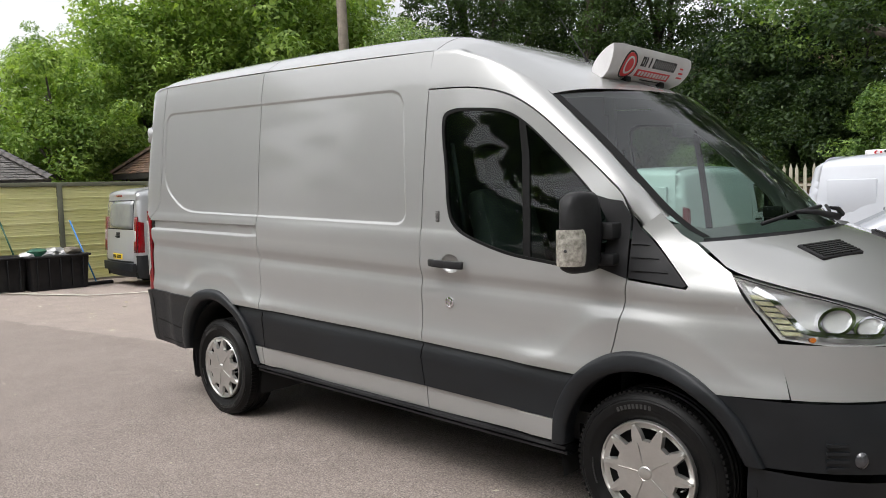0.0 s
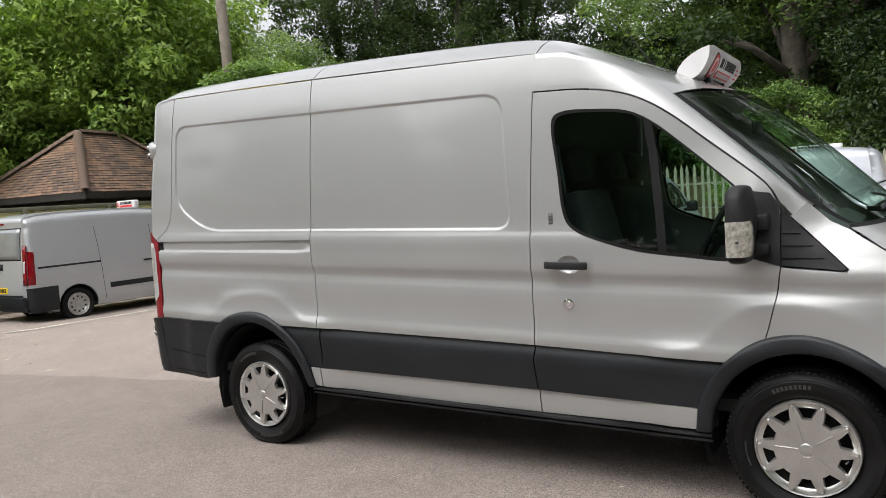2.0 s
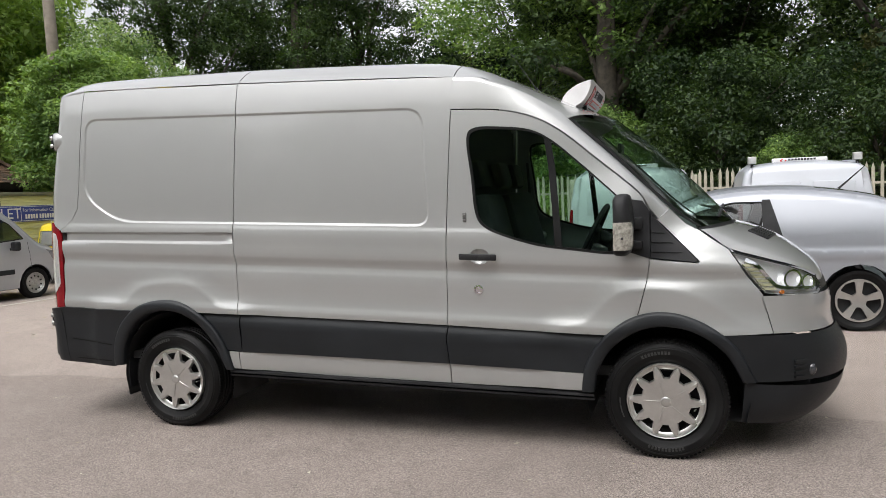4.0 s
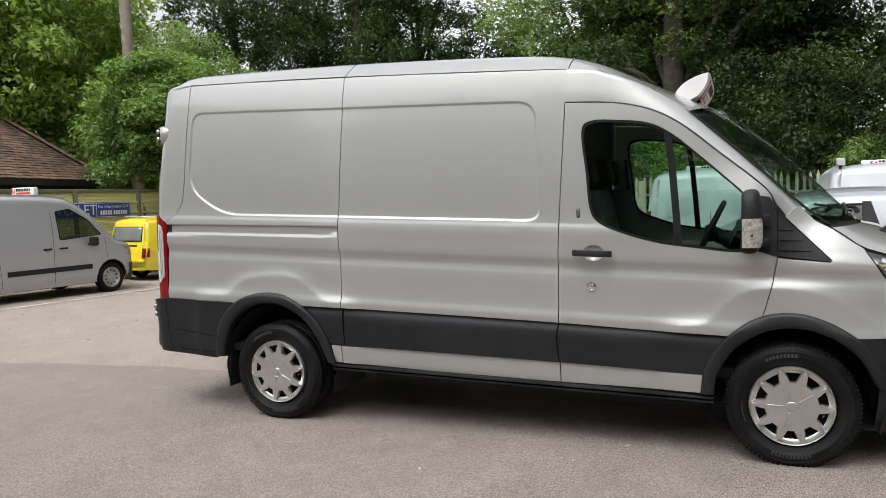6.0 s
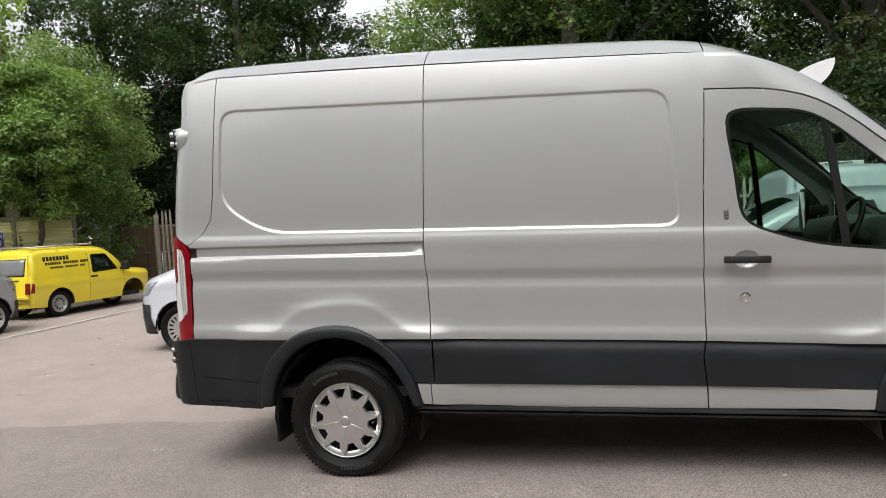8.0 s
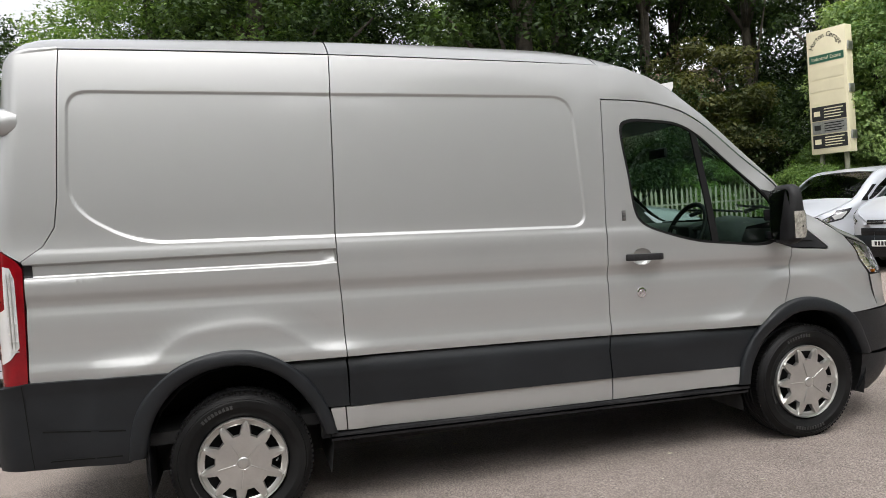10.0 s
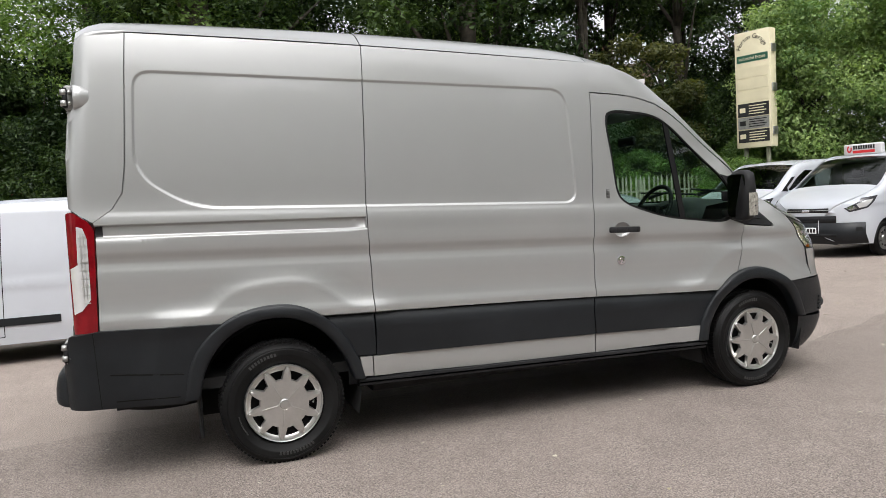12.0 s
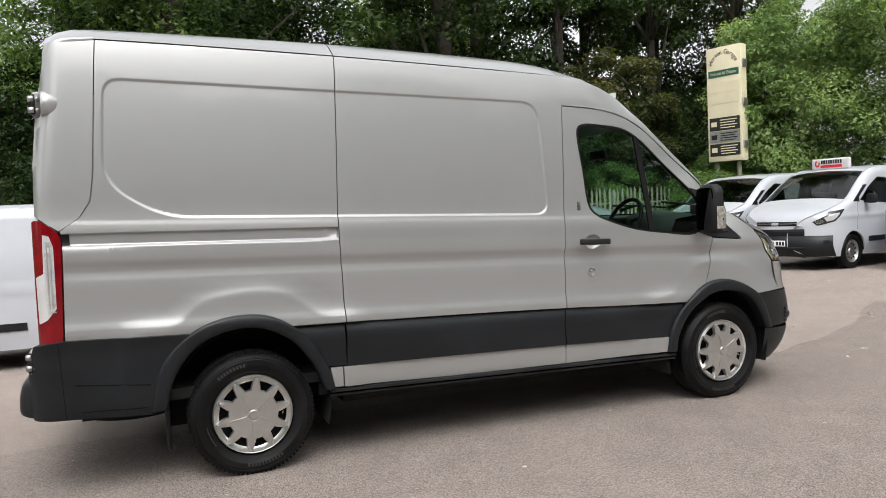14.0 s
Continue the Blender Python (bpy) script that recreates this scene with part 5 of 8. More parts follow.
def roof_sign(m, label):
    """A curved plastic roof sign, leaning with the roof, with red and black print on its front."""
    s = thing("roof_sign", m, label, "sign")
    half = 0.37
    front_line = spline([(0.117, 0.103), (0.114, 0.060), (0.092, 0.010), (0.052, -0.036), (0.003, -0.060)], 4)
    back_line = spline([(0.003, -0.060), (-0.048, -0.050), (-0.100, -0.006), (-0.062, 0.044), (0.000, 0.078), (0.060, 0.096), (0.117, 0.103)], 4)
    prof = front_line[:-1] + back_line[:-1]
    rows = []
    for i in range(15):
        q = -1 + i / 7
        k = 1.0 if abs(q) < 0.99 else 0.93
        rows.append([(x * k, q * (half + 0.55 * x) * (1.0 if k == 1.0 else 1.02), 0.02 + (z - 0.02) * k) for x, z in prof])
    bm = loft(rows, close=True)
    bmesh.ops.holes_fill(bm, edges=bm.edges[:])
    bmesh.ops.recalc_face_normals(bm, faces=bm.faces[:])
    part("sign_body", shade(bm, 30), M_SIGNWHITE, s)
    for y in (-0.19, 0.19):
        part("mount_foot", boxes((-0.05, 0.05, y - 0.03, y + 0.03, -0.10, -0.03), bevel=0.006), M_BLACK, s)
    for way in (-1, 1):
        slot = [(-0.030, 0.000), (0.045, 0.024), (0.036, -0.010), (0.008, -0.038)]
        skin("end_slot", slot, [], lambda u, v, w=way: (u, w * (half + 0.55 * u + 0.005), v), M_INK, s, 0.1, rim=0.004, flip=way > 0)
    arc = front_line

    def front(off):
        """Laid on the front face: u across, v up from the lower edge, 0 to 0.2."""
        def f(u, v):
            p = curve_at(arc, 1 - min(max(v / 0.2, 0.0), 1.0))
            d = p - np.array((0.0, 0.02))
            d = d / np.linalg.norm(d)
            return (float(p[0] + d[0] * off), u, float(p[1] + d[1] * off))
        return f
    for k in range(9):
        u = -0.150 + 0.044 * k
        hole = [] if k in (1, 2) else [[(u + 0.013, 0.124), (u + 0.025, 0.124), (u + 0.031, 0.148), (u + 0.019, 0.148)]]
        wide = 0.012 if k in (1, 2) else 0.034
        skin("print_mark", [(u, 0.112), (u + wide, 0.112), (u + wide + 0.010, 0.160), (u + 0.010, 0.160)], hole, front(0.003), M_INK, s, 0.02, rim=0.002)
    skin("print_band", [(-0.155, 0.058), (0.215, 0.058), (0.215, 0.096), (-0.155, 0.096)], [], front(0.003), M_SIGNRED, s, 0.02, rim=0.002)
    for k in range(10):
        u = -0.135 + 0.034 * k
        skin("print_mark", [(u, 0.066), (u + 0.02, 0.066), (u + 0.02, 0.088), (u, 0.088)], [], front(0.0055), M_SIGNWHITE, s, 0.02, rim=0.002)
    for k in range(3):
        u = 0.30
        skin("print_mark", [(u, 0.085 + 0.024 * k), (u + 0.06 - 0.012 * k, 0.085 + 0.024 * k), (u + 0.06 - 0.012 * k, 0.094 + 0.024 * k), (u, 0.094 + 0.024 * k)], [], front(0.003), M_SIGNRED, s, 0.02, rim=0.002)
    skin("print_mark", [(-0.06, 0.038), (0.17, 0.038), (0.17, 0.044), (-0.06, 0.044)], [], front(0.003), M_INK, s, 0.02, rim=0.002)
    for a, b, mat, off in ((0.072, 0.064, M_INK, 0.003), (0.062, 0.0, M_SIGNRED, 0.003), (0.044, 0.034, M_SIGNWHITE, 0.0055)):
        ring = [(-0.26 + a * math.cos(t), 0.105 + a * math.sin(t)) for t in np.linspace(0, 2 * math.pi, 29)[:-1]]
        inn = [[(-0.26 + b * math.cos(t), 0.105 + b * math.sin(t)) for t in np.linspace(0, 2 * math.pi, 29)[:-1]]] if b else []
        skin("print_ring", ring, inn, front(off), mat, s, 0.02, rim=0.002)
    return s


build_transit()
roof_sign(pose(2.745, 1.0, 2.165), "white plastic roof sign with red and black print")


# ---- ground ----
def ground_z(x, y):
    return -0.028 * 7.5 * step01(-2.0, -11.0, x) - 0.10 * step01(2.5, 9.0, y) * step01(1.0, -3.0, x)


M_ASPHALT = asphalt("worn_asphalt", (0.262, 0.218, 0.192), (0.334, 0.280, 0.247), (0.46, 0.42, 0.37))


def build_ground():
    bm = bmesh.new()
    xs = [-400, -200, -100, -60, -40] + list(np.arange(-30, 31, 1.0)) + [40, 60, 100, 200, 400]
    rows = [[(x, y, ground_z(x, y)) for x in xs] for y in xs]
    bm = loft(rows)
    for f in bm.faces:
        f.smooth = True
        if f.normal.z < 0:
            f.normal_flip()
    ob = part("ground", bm, M_ASPHALT)
    tagged(ob, "grey worn asphalt yard with pale grit", "ground", kind="structure")


build_ground()


# ---- the other vehicles ----
M_PANE = glass("car_window_glass", (0.42, 0.47, 0.45), 1.75)


def vehicle(name, m, spec, label, category="van", group=""):
    """A parked vehicle: origin on the ground under the front axle, front along +x."""
    v = thing(name, m, label, category, group)
    W, wb, body = spec["W"], spec["wb"], spec["paint"]
    line = spline(spec["line"], 6)
    P = np.array(line)
    A, B = P[:-1], P[1:]
    AB = B - A
    LL = (AB ** 2).sum(1)
    x_front, x_rear, H = P[:, 0].max(), P[:, 0].min(), P[:, 1].max()
    rr = spec.get("round", 0.11)
    belt = spec.get("belt", 1.0)
    lean = spec.get("lean", 0.13)

    def edge_dist(x, z):
        p = np.array((x, z))
        t = np.clip(((p - A) * AB).sum(1) / LL, 0, 1)
        return math.sqrt(((A + AB * t[:, None] - p) ** 2).sum(1).min())
    front_len = spec.get("front_len", 0.75)

    def half(x, z, d=None):
        w = W / 2 * (1 - lean * step01(belt, H + 0.25, z) - 0.05 * step01(0.5, 0.15, z))
        d = edge_dist(x, z) if d is None else d
        if d < rr:
            w -= rr * (1 - math.sqrt(max(0.0, 1 - (1 - d / rr) ** 2)))
        s = min(max((x - (x_front - front_len)) / front_len, 0), 0.985)
        w *= (1 - s ** 2.7) ** (1 / 2.7)
        s = min(max(((x_rear + 0.12) - x) / 0.12, 0), 0.97)
        w -= 0.12 * (1 - math.sqrt(1 - s * s))
        w += spec.get("ridge", 0.0) * math.exp(-((z - belt + 0.12) / 0.05) ** 2)
        return w

    def surf(off=0.0, sgn=-1):
        return lambda u, z: (u, sgn * (half(u, z) + off), z)
    r, zb = spec["r"], spec.get("sill", 0.26)
    ra = r + 0.06
    low = []
    for cx in (-wb, 0.0):
        hgt = r - zb
        w0 = math.sqrt(ra * ra - hgt * hgt)
        a0 = math.asin(-hgt / ra)
        low.append((cx - w0 - 0.02, zb))
        for i in range(11):
            a = math.pi - a0 - (math.pi - 2 * a0) * i / 10
            low.append((cx + ra * math.cos(a), r + ra * math.sin(a)))
        low.append((cx + w0 + 0.02, zb))
    outer = [(x, z) for x, z in line if z > zb - 0.02] + low
    windows = [rounded(w, 0.05, 3) for w in spec["windows"]]
    step = spec.get("step", 0.09)
    for sgn in (-1, 1):
        if sgn < 0:
            skin("side_body", outer, windows, surf(0, sgn), body, v, step, rim=0.03, mirror=0.0)
        for w in windows if sgn < 0 else ():
            cx, cz = np.mean(w, axis=0)
            skin("side_window", [(cx + (x - cx) * 0.985, cz + (z - cz) * 0.98) for x, z in w], [], surf(-0.012, sgn), M_PANE, v, 0.12, rim=0.0, mirror=0.0)
            skin("window_seal", w, [[(cx + (x - cx) * 0.95, cz + (z - cz) * 0.93) for x, z in w]], surf(0.002, sgn), M_SEAL, v, 0.2, rim=0.01, mirror=0.0)
        for pname, poly, mat, off in spec.get("side_parts", ()) if sgn < 0 else ():
            skin(pname, poly, [], surf(off, sgn), mat, v, min(step, 0.06), rim=0.012, mirror=0.0)
        for hx, hz in spec.get("grips", ()):
            c = (hx, sgn * (half(hx, hz) + 0.012), hz)
            part("door_handle", boxes((c[0] - 0.09, c[0] + 0.09, c[1] - 0.018, c[1] + 0.018, c[2] - 0.018, c[2] + 0.018), bevel=0.012), M_BLACK, v)
        # door mirrors
        mx, mz = spec["mirror"]
        y0 = half(mx, mz)
        bm = bmesh.new()
        y1, y2 = sorted((sgn * (y0 + 0.05), sgn * (y0 + 0.24)))
        box(bm, mx - 0.05, mx + 0.08, y1, y2, mz - 0.09, mz + 0.10, bevel=0.045, seg=3)
        y1, y2 = sorted((sgn * (y0 - 0.03), sgn * (y0 + 0.08)))
        box(bm, mx - 0.02, mx + 0.05, y1, y2, mz - 0.08, mz - 0.03, bevel=0.01)
        part("door_mirror", shade(bm, 50), M_BLACK, v)
        # seams as thin dark grooves
        for x0, z0, x1, z1 in spec.get("seams", ()) if sgn < 0 else ():
            dx, dz = x1 - x0, z1 - z0
            ln = math.hypot(dx, dz)
            nx, nz = -dz / ln * 0.004, dx / ln * 0.004
            skin("door_seam", [(x0 - nx, z0 - nz), (x1 - nx, z1 - nz), (x1 + nx, z1 + nz), (x0 + nx, z0 + nz)], [], surf(0.0012, sgn), M_SEAL, v, 0.08, rim=0.0, mirror=0.0)
    # the strip over bonnet, screen, roof and tail
    for pname, i0, i1, mat in spec["strip"]:
        rows = []
        for i in range(6 * i0, min(6 * i1, len(line) - 1) + 1):
            x, z = line[i]
            t = P[min(i + 1, len(P) - 1)] - P[max(i - 1, 0)]
            n = np.array((t[1], -t[0])) / (np.linalg.norm(t) + 1e-9)
            n = n if n[1] > 0 or (abs(n[1]) < 0.3 and n[0] * (x - (x_front + x_rear) / 2) > 0) else -n
            w = half(x, z, 0.0)
            row = []
            for j in range(13):
                q = -1 + j / 6
                bul = spec.get("crown", 0.05) * (1 - abs(q) ** 2.4)
                row.append((x + n[0] * bul, w * q, z + n[1] * bul))
            rows.append(row)
        part(pname, shade(loft(rows), 60), mat, v)
    # bands round the nose: grilles, bumper, bars
    xs_line = P[:len(P) // 3]
    order = np.argsort(xs_line[:, 1])
    for pname, z0, z1, y_max, mat, off in spec.get("bands", ()):
        rows = []
        for z in (z0, z0 + 0.004, (z0 + z1) / 2, z1 - 0.004, z1):
            row = []
            xo = float(np.interp(z, xs_line[order, 1], xs_line[order, 0]))
            w0 = half(xo, z, 0.0)
            for j in range(33):
                y = y_max * (-1 + j / 16)
                if abs(y) <= w0:
                    x = xo + spec.get("crown", 0.05) * (1 - (abs(y) / w0) ** 2.4) if xo > 0 else xo
                else:
                    a, b = xo - 1.0, xo
                    for _ in range(22):
                        c = (a + b) / 2
                        if half(c, z) > abs(y):
                            a = c
                        else:
                            b = c
                    x = a
                o = off if z0 + 0.002 < z < z1 - 0.002 else -0.01
                row.append((x + o, y * (1 + o / max(y_max, 0.3)), z))
            rows.append(row)
        part(pname, shade(loft(rows), 50), mat, v)
    # panes, panels and lamps on the tail
    tail = P[2 * len(P) // 3:]
    tail = tail[np.argsort(tail[:, 1])]
    for pname, z0, z1, y0, y1, mat, off in spec.get("tail_parts", ()):
        rows = []
        for i in range(9):
            z = z0 + (z1 - z0) * min(max((i - 1) / 6, 0.0), 1.0)
            xo = float(np.interp(z, tail[:, 1], tail[:, 0]))
            w0 = half(xo, z, 0.0)
            row = []
            for j in range(11):
                y = y0 + (y1 - y0) * min(max((j - 1) / 8, 0.0), 1.0)
                o = -0.02 if i in (0, 8) or j in (0, 10) else off
                row.append((xo - spec.get("crown", 0.05) * (1 - min(abs(y) / w0, 1.0) ** 2.4) - o, y, z))
            rows.append(row)
        part(pname, shade(loft(rows), 40), mat, v)
    for pname, dims, mat in spec.get("blocks", ()):
        part(pname, boxes(dims, bevel=0.012), mat, v)
    # plates with bars for their writing
    for px, pz, mat, way in spec.get("plates", ()):
        pl = part("number_plate", boxes((px - 0.008, px + 0.008, -0.26, 0.26, pz - 0.056, pz + 0.056), bevel=0.004), mat, v, "number plate with dark characters as bars")
        for k in range(7):
            bm = bmesh.new()
            y = -0.20 + 0.062 * k + (0.03 if k > 3 else 0)
            box(bm, px + way * 0.010 - 0.002, px + way * 0.010 + 0.002, y, y + 0.042, pz - 0.036, pz + 0.036)
            part("plate_bar", bm, M_INK, pl)
    part("floor_pan", boxes((x_rear + 0.25, x_front - 0.45, -W / 2 + 0.16, W / 2 - 0.16, zb - 0.02, zb + 0.08)), M_DARK, v)
    if spec.get("bulkhead"):
        bx = spec["bulkhead"]
        part("bulkhead", boxes((bx - 0.02, bx + 0.02, -W / 2 + 0.16, W / 2 - 0.16, zb, H - 0.16)), M_DASH, v)
        sx = bx + 0.28
        for y in (-0.42, 0.42):
            bm = bmesh.new()
            box(bm, -0.07, 0.07, y - 0.25, y + 0.25, 0, 0.6, bevel=0.05, m=pose(sx, 0, belt - 0.25, 0, -12, 0))
            box(bm, -0.05, 0.05, y - 0.12, y + 0.12, 0.62, 0.8, bevel=0.04, m=pose(sx, 0, belt - 0.25, 0, -12, 0))
            part("seat", shade(bm), M_SEAT, v)
        dx = spec["mirror"][0] + 0.15
        part("dashboard", boxes((dx - 0.25, dx + 0.35, -W / 2 + 0.18, W / 2 - 0.18, belt - 0.35, belt + 0.02), bevel=0.05), M_DASH, v)
    for cx in (0.0, -wb):
        if cx == 0.0 and spec.get("three_wheels"):
            wheel(v, pose(0, -0.07, r, 0, 0, 0), r=r, width=0.14, rim_r=r * 0.6, cap="steel", tread=False)
            continue
        yw = spec.get("track", W / 2 - 0.035)
        for sgn in (-1, 1):
            wheel(v, pose(cx, sgn * yw, r, 0, 0, 0 if sgn < 0 else 180) @ pose(0, 0, 0, 0, 17, 0), r=r, width=0.19, rim_r=r * spec.get("rim", 0.64), cap=spec["cap"], tread=False)
            arch = []
            for i in range(9):
                a = math.pi * i / 8
                arch.append([(cx + (ra - 0.005) * math.cos(a), sgn * y, r + (ra - 0.005) * math.sin(a)) for y in (W / 2 - 0.03, W / 2 - 0.32)])
            part("wheel_well", shade(loft(arch)), M_DARK, v)
    return v


def bump_poly(x0, x1, z0, z1):
    return [(x0, z0), (x1, z0), (x1, z1), (x0, z1)]


CUSTOM = dict(W=1.99, wb=2.93, paint=M_WHITE, r=0.335, cap="steel", belt=1.15, mirror=(-0.42, 1.33), bulkhead=-1.55, lean=0.14, ridge=0.012, step=0.07, front_len=0.80,
              line=[(0.86, 0.24), (0.97, 0.42), (0.98, 0.66), (0.93, 0.90), (0.80, 1.05), (0.42, 1.20), (0.06, 1.33), (-0.36, 1.62), (-0.80, 1.87), (-1.30, 1.955), (-2.6, 1.97), (-3.72, 1.93), (-3.90, 1.72), (-3.97, 1.05), (-3.97, 0.60), (-3.92, 0.30)],
              windows=[[(-0.22, 1.30), (-1.28, 1.22), (-1.30, 1.74), (-0.98, 1.755), (-0.60, 1.57)]],
              strip=[("front_bumper", 0, 2, M_CLAD), ("nose_panel", 2, 4, M_WHITE), ("bonnet", 4, 6, M_WHITE), ("windscreen", 6, 8, M_PANE), ("roof", 8, 11, M_WHITE), ("rear_door", 11, 14, M_WHITE), ("rear_bumper", 14, 15, M_CLAD)],
              side_parts=[("headlamp", [(0.62, 1.115), (0.30, 1.155), (0.55, 0.93), (0.82, 0.86), (0.86, 0.93)], M_DARKLAMP, 0.006), ("lamp_reflector", [(0.60, 1.07), (0.44, 1.09), (0.58, 0.955), (0.70, 0.93), (0.74, 1.0)], M_CLEARLAMP, 0.010), ("lamp_reflector", [(0.78, 0.98), (0.73, 0.925), (0.81, 0.885), (0.845, 0.93)], M_CHROME, 0.010), ("rubbing_strip", bump_poly(-2.45, -0.50, 0.50, 0.60), M_CLAD, 0.012), ("quarter_pane", [(0.00, 1.285), (-0.21, 1.275), (-0.21, 1.37), (-0.56, 1.605), (-0.44, 1.60)], M_SEAL, 0.004), ("fog_lamp", rounded([(0.78, 0.50), (0.66, 0.50), (0.66, 0.58), (0.78, 0.58)], 0.03, 3), M_BLACK, 0.020),
                          ("rear_corner", bump_poly(-3.95, -3.40, 0.28, 0.62), M_CLAD, 0.010), ("tail_lamp", bump_poly(-3.965, -3.86, 0.85, 1.45), M_RED, 0.006)],
              seams=[(-1.36, 0.32, -1.40, 1.80), (-0.12, 0.75, -0.14, 1.27), (-2.55, 0.35, -2.55, 1.80)], grips=[(-1.18, 1.05), (-1.55, 1.06)], plates=[(1.075, 0.53, M_PLATE_W, 1), (-4.03, 0.72, M_PLATE_Y, -1)],
              bands=[("bumper_skin", 0.27, 0.67, 0.93, M_CLAD, 0.012), ("lower_grille", 0.66, 0.80, 0.56, M_BLACK, 0.009), ("upper_grille", 0.86, 0.945, 0.42, M_BLACK, 0.010), ("grille_bar", 0.895, 0.912, 0.42, M_STEEL, 0.016), ("grille_bar", 0.70, 0.712, 0.54, M_CLAD, 0.014), ("grille_bar", 0.745, 0.757, 0.54, M_CLAD, 0.014), ("grille_badge", 0.872, 0.935, 0.07, M_CHROME, 0.022), ("fog_strip", 0.40, 0.46, 0.55, M_BLACK, 0.018)])
M_REARPANE = varied("privacy_glass", (0.16, 0.17, 0.17), (0.22, 0.23, 0.23), 1.5, 0.05, coat=0.5)
EXPERT = dict(W=1.90, wb=3.0, paint=M_GREYVAN, r=0.33, cap="steel", belt=1.08, mirror=(-0.55, 1.13), bulkhead=-1.55, lean=0.12, ridge=0.012, step=0.08,
              line=[(0.74, 0.24), (0.85, 0.45), (0.84, 0.70), (0.72, 0.90), (0.45, 1.03), (0.10, 1.15), (-0.35, 1.52), (-0.80, 1.80), (-1.25, 1.90), (-2.6, 1.925), (-3.70, 1.88), (-3.84, 1.72), (-3.90, 1.20), (-3.93, 0.80), (-3.94, 0.62), (-3.90, 0.30)],
              windows=[[(-0.22, 1.22), (-1.22, 1.16), (-1.26, 1.66), (-0.92, 1.70), (-0.52, 1.50)]],
              strip=[("front_bumper", 0, 2, M_CLAD), ("nose_panel", 2, 4, M_GREYVAN), ("bonnet", 4, 5, M_GREYVAN), ("windscreen", 5, 7, M_PANE), ("roof", 7, 10, M_GREYVAN), ("tail_door", 10, 14, M_GREYVAN), ("rear_bumper", 14, 15, M_CLAD)],
              side_parts=[("headlamp", [(0.62, 0.93), (0.28, 1.02), (0.45, 0.80), (0.72, 0.72), (0.78, 0.80)], M_HEADLAMP, 0.006),
                          ("rubbing_strip", bump_poly(-2.35, -0.50, 0.56, 0.66), M_CLAD, 0.014), ("side_rail", bump_poly(-3.72, -2.50, 1.085, 1.12), M_BLACK, 0.004), ("rear_corner", bump_poly(-3.92, -3.38, 0.28, 0.74), M_CLAD, 0.010), ("tail_lamp", [(-3.90, 0.80), (-3.78, 0.80), (-3.76, 1.40), (-3.86, 1.42)], M_RED, 0.006)],
              seams=[(-1.36, 0.34, -1.36, 1.76), (-0.10, 0.70, -0.16, 1.20), (-2.45, 0.34, -2.55, 1.80)], grips=[(-1.15, 1.03), (-1.50, 1.03)], plates=[(0.90, 0.50, M_PLATE_W, 1), (-3.985, 0.70, M_PLATE_Y, -1)],
              bands=[("bumper_skin", 0.26, 0.60, 0.90, M_CLAD, 0.012)],
              tail_parts=[("rear_window_seal", 1.26, 1.86, -0.74, 0.74, M_SEAL, 0.004), ("rear_window", 1.28, 1.84, -0.72, 0.72, M_REARPANE, 0.007), 
                          ("tail_lamp", 0.80, 1.52, -0.90, -0.80, M_RED, 0.010), ("tail_lamp", 0.80, 1.52, 0.80, 0.90, M_RED, 0.010), ("lamp_lens", 1.02, 1.24, -0.885, -0.82, M_CLEARLAMP, 0.014), ("lamp_lens", 1.02, 1.24, 0.82, 0.885, M_CLEARLAMP, 0.014),
                          ("brake_lamp", 1.93, 1.965, -0.16, 0.16, M_RED, 0.012), ("handle_recess", 1.08, 1.20, -0.10, 0.10, M_BLACK, 0.005)],
              blocks=[("tail_handle", (-3.995, -3.95, -0.1, 0.1, 1.10, 1.13), M_BLACK), ("step_bumper", (-4.0, -3.85, -0.84, 0.84, 0.40, 0.58), M_CLAD)])
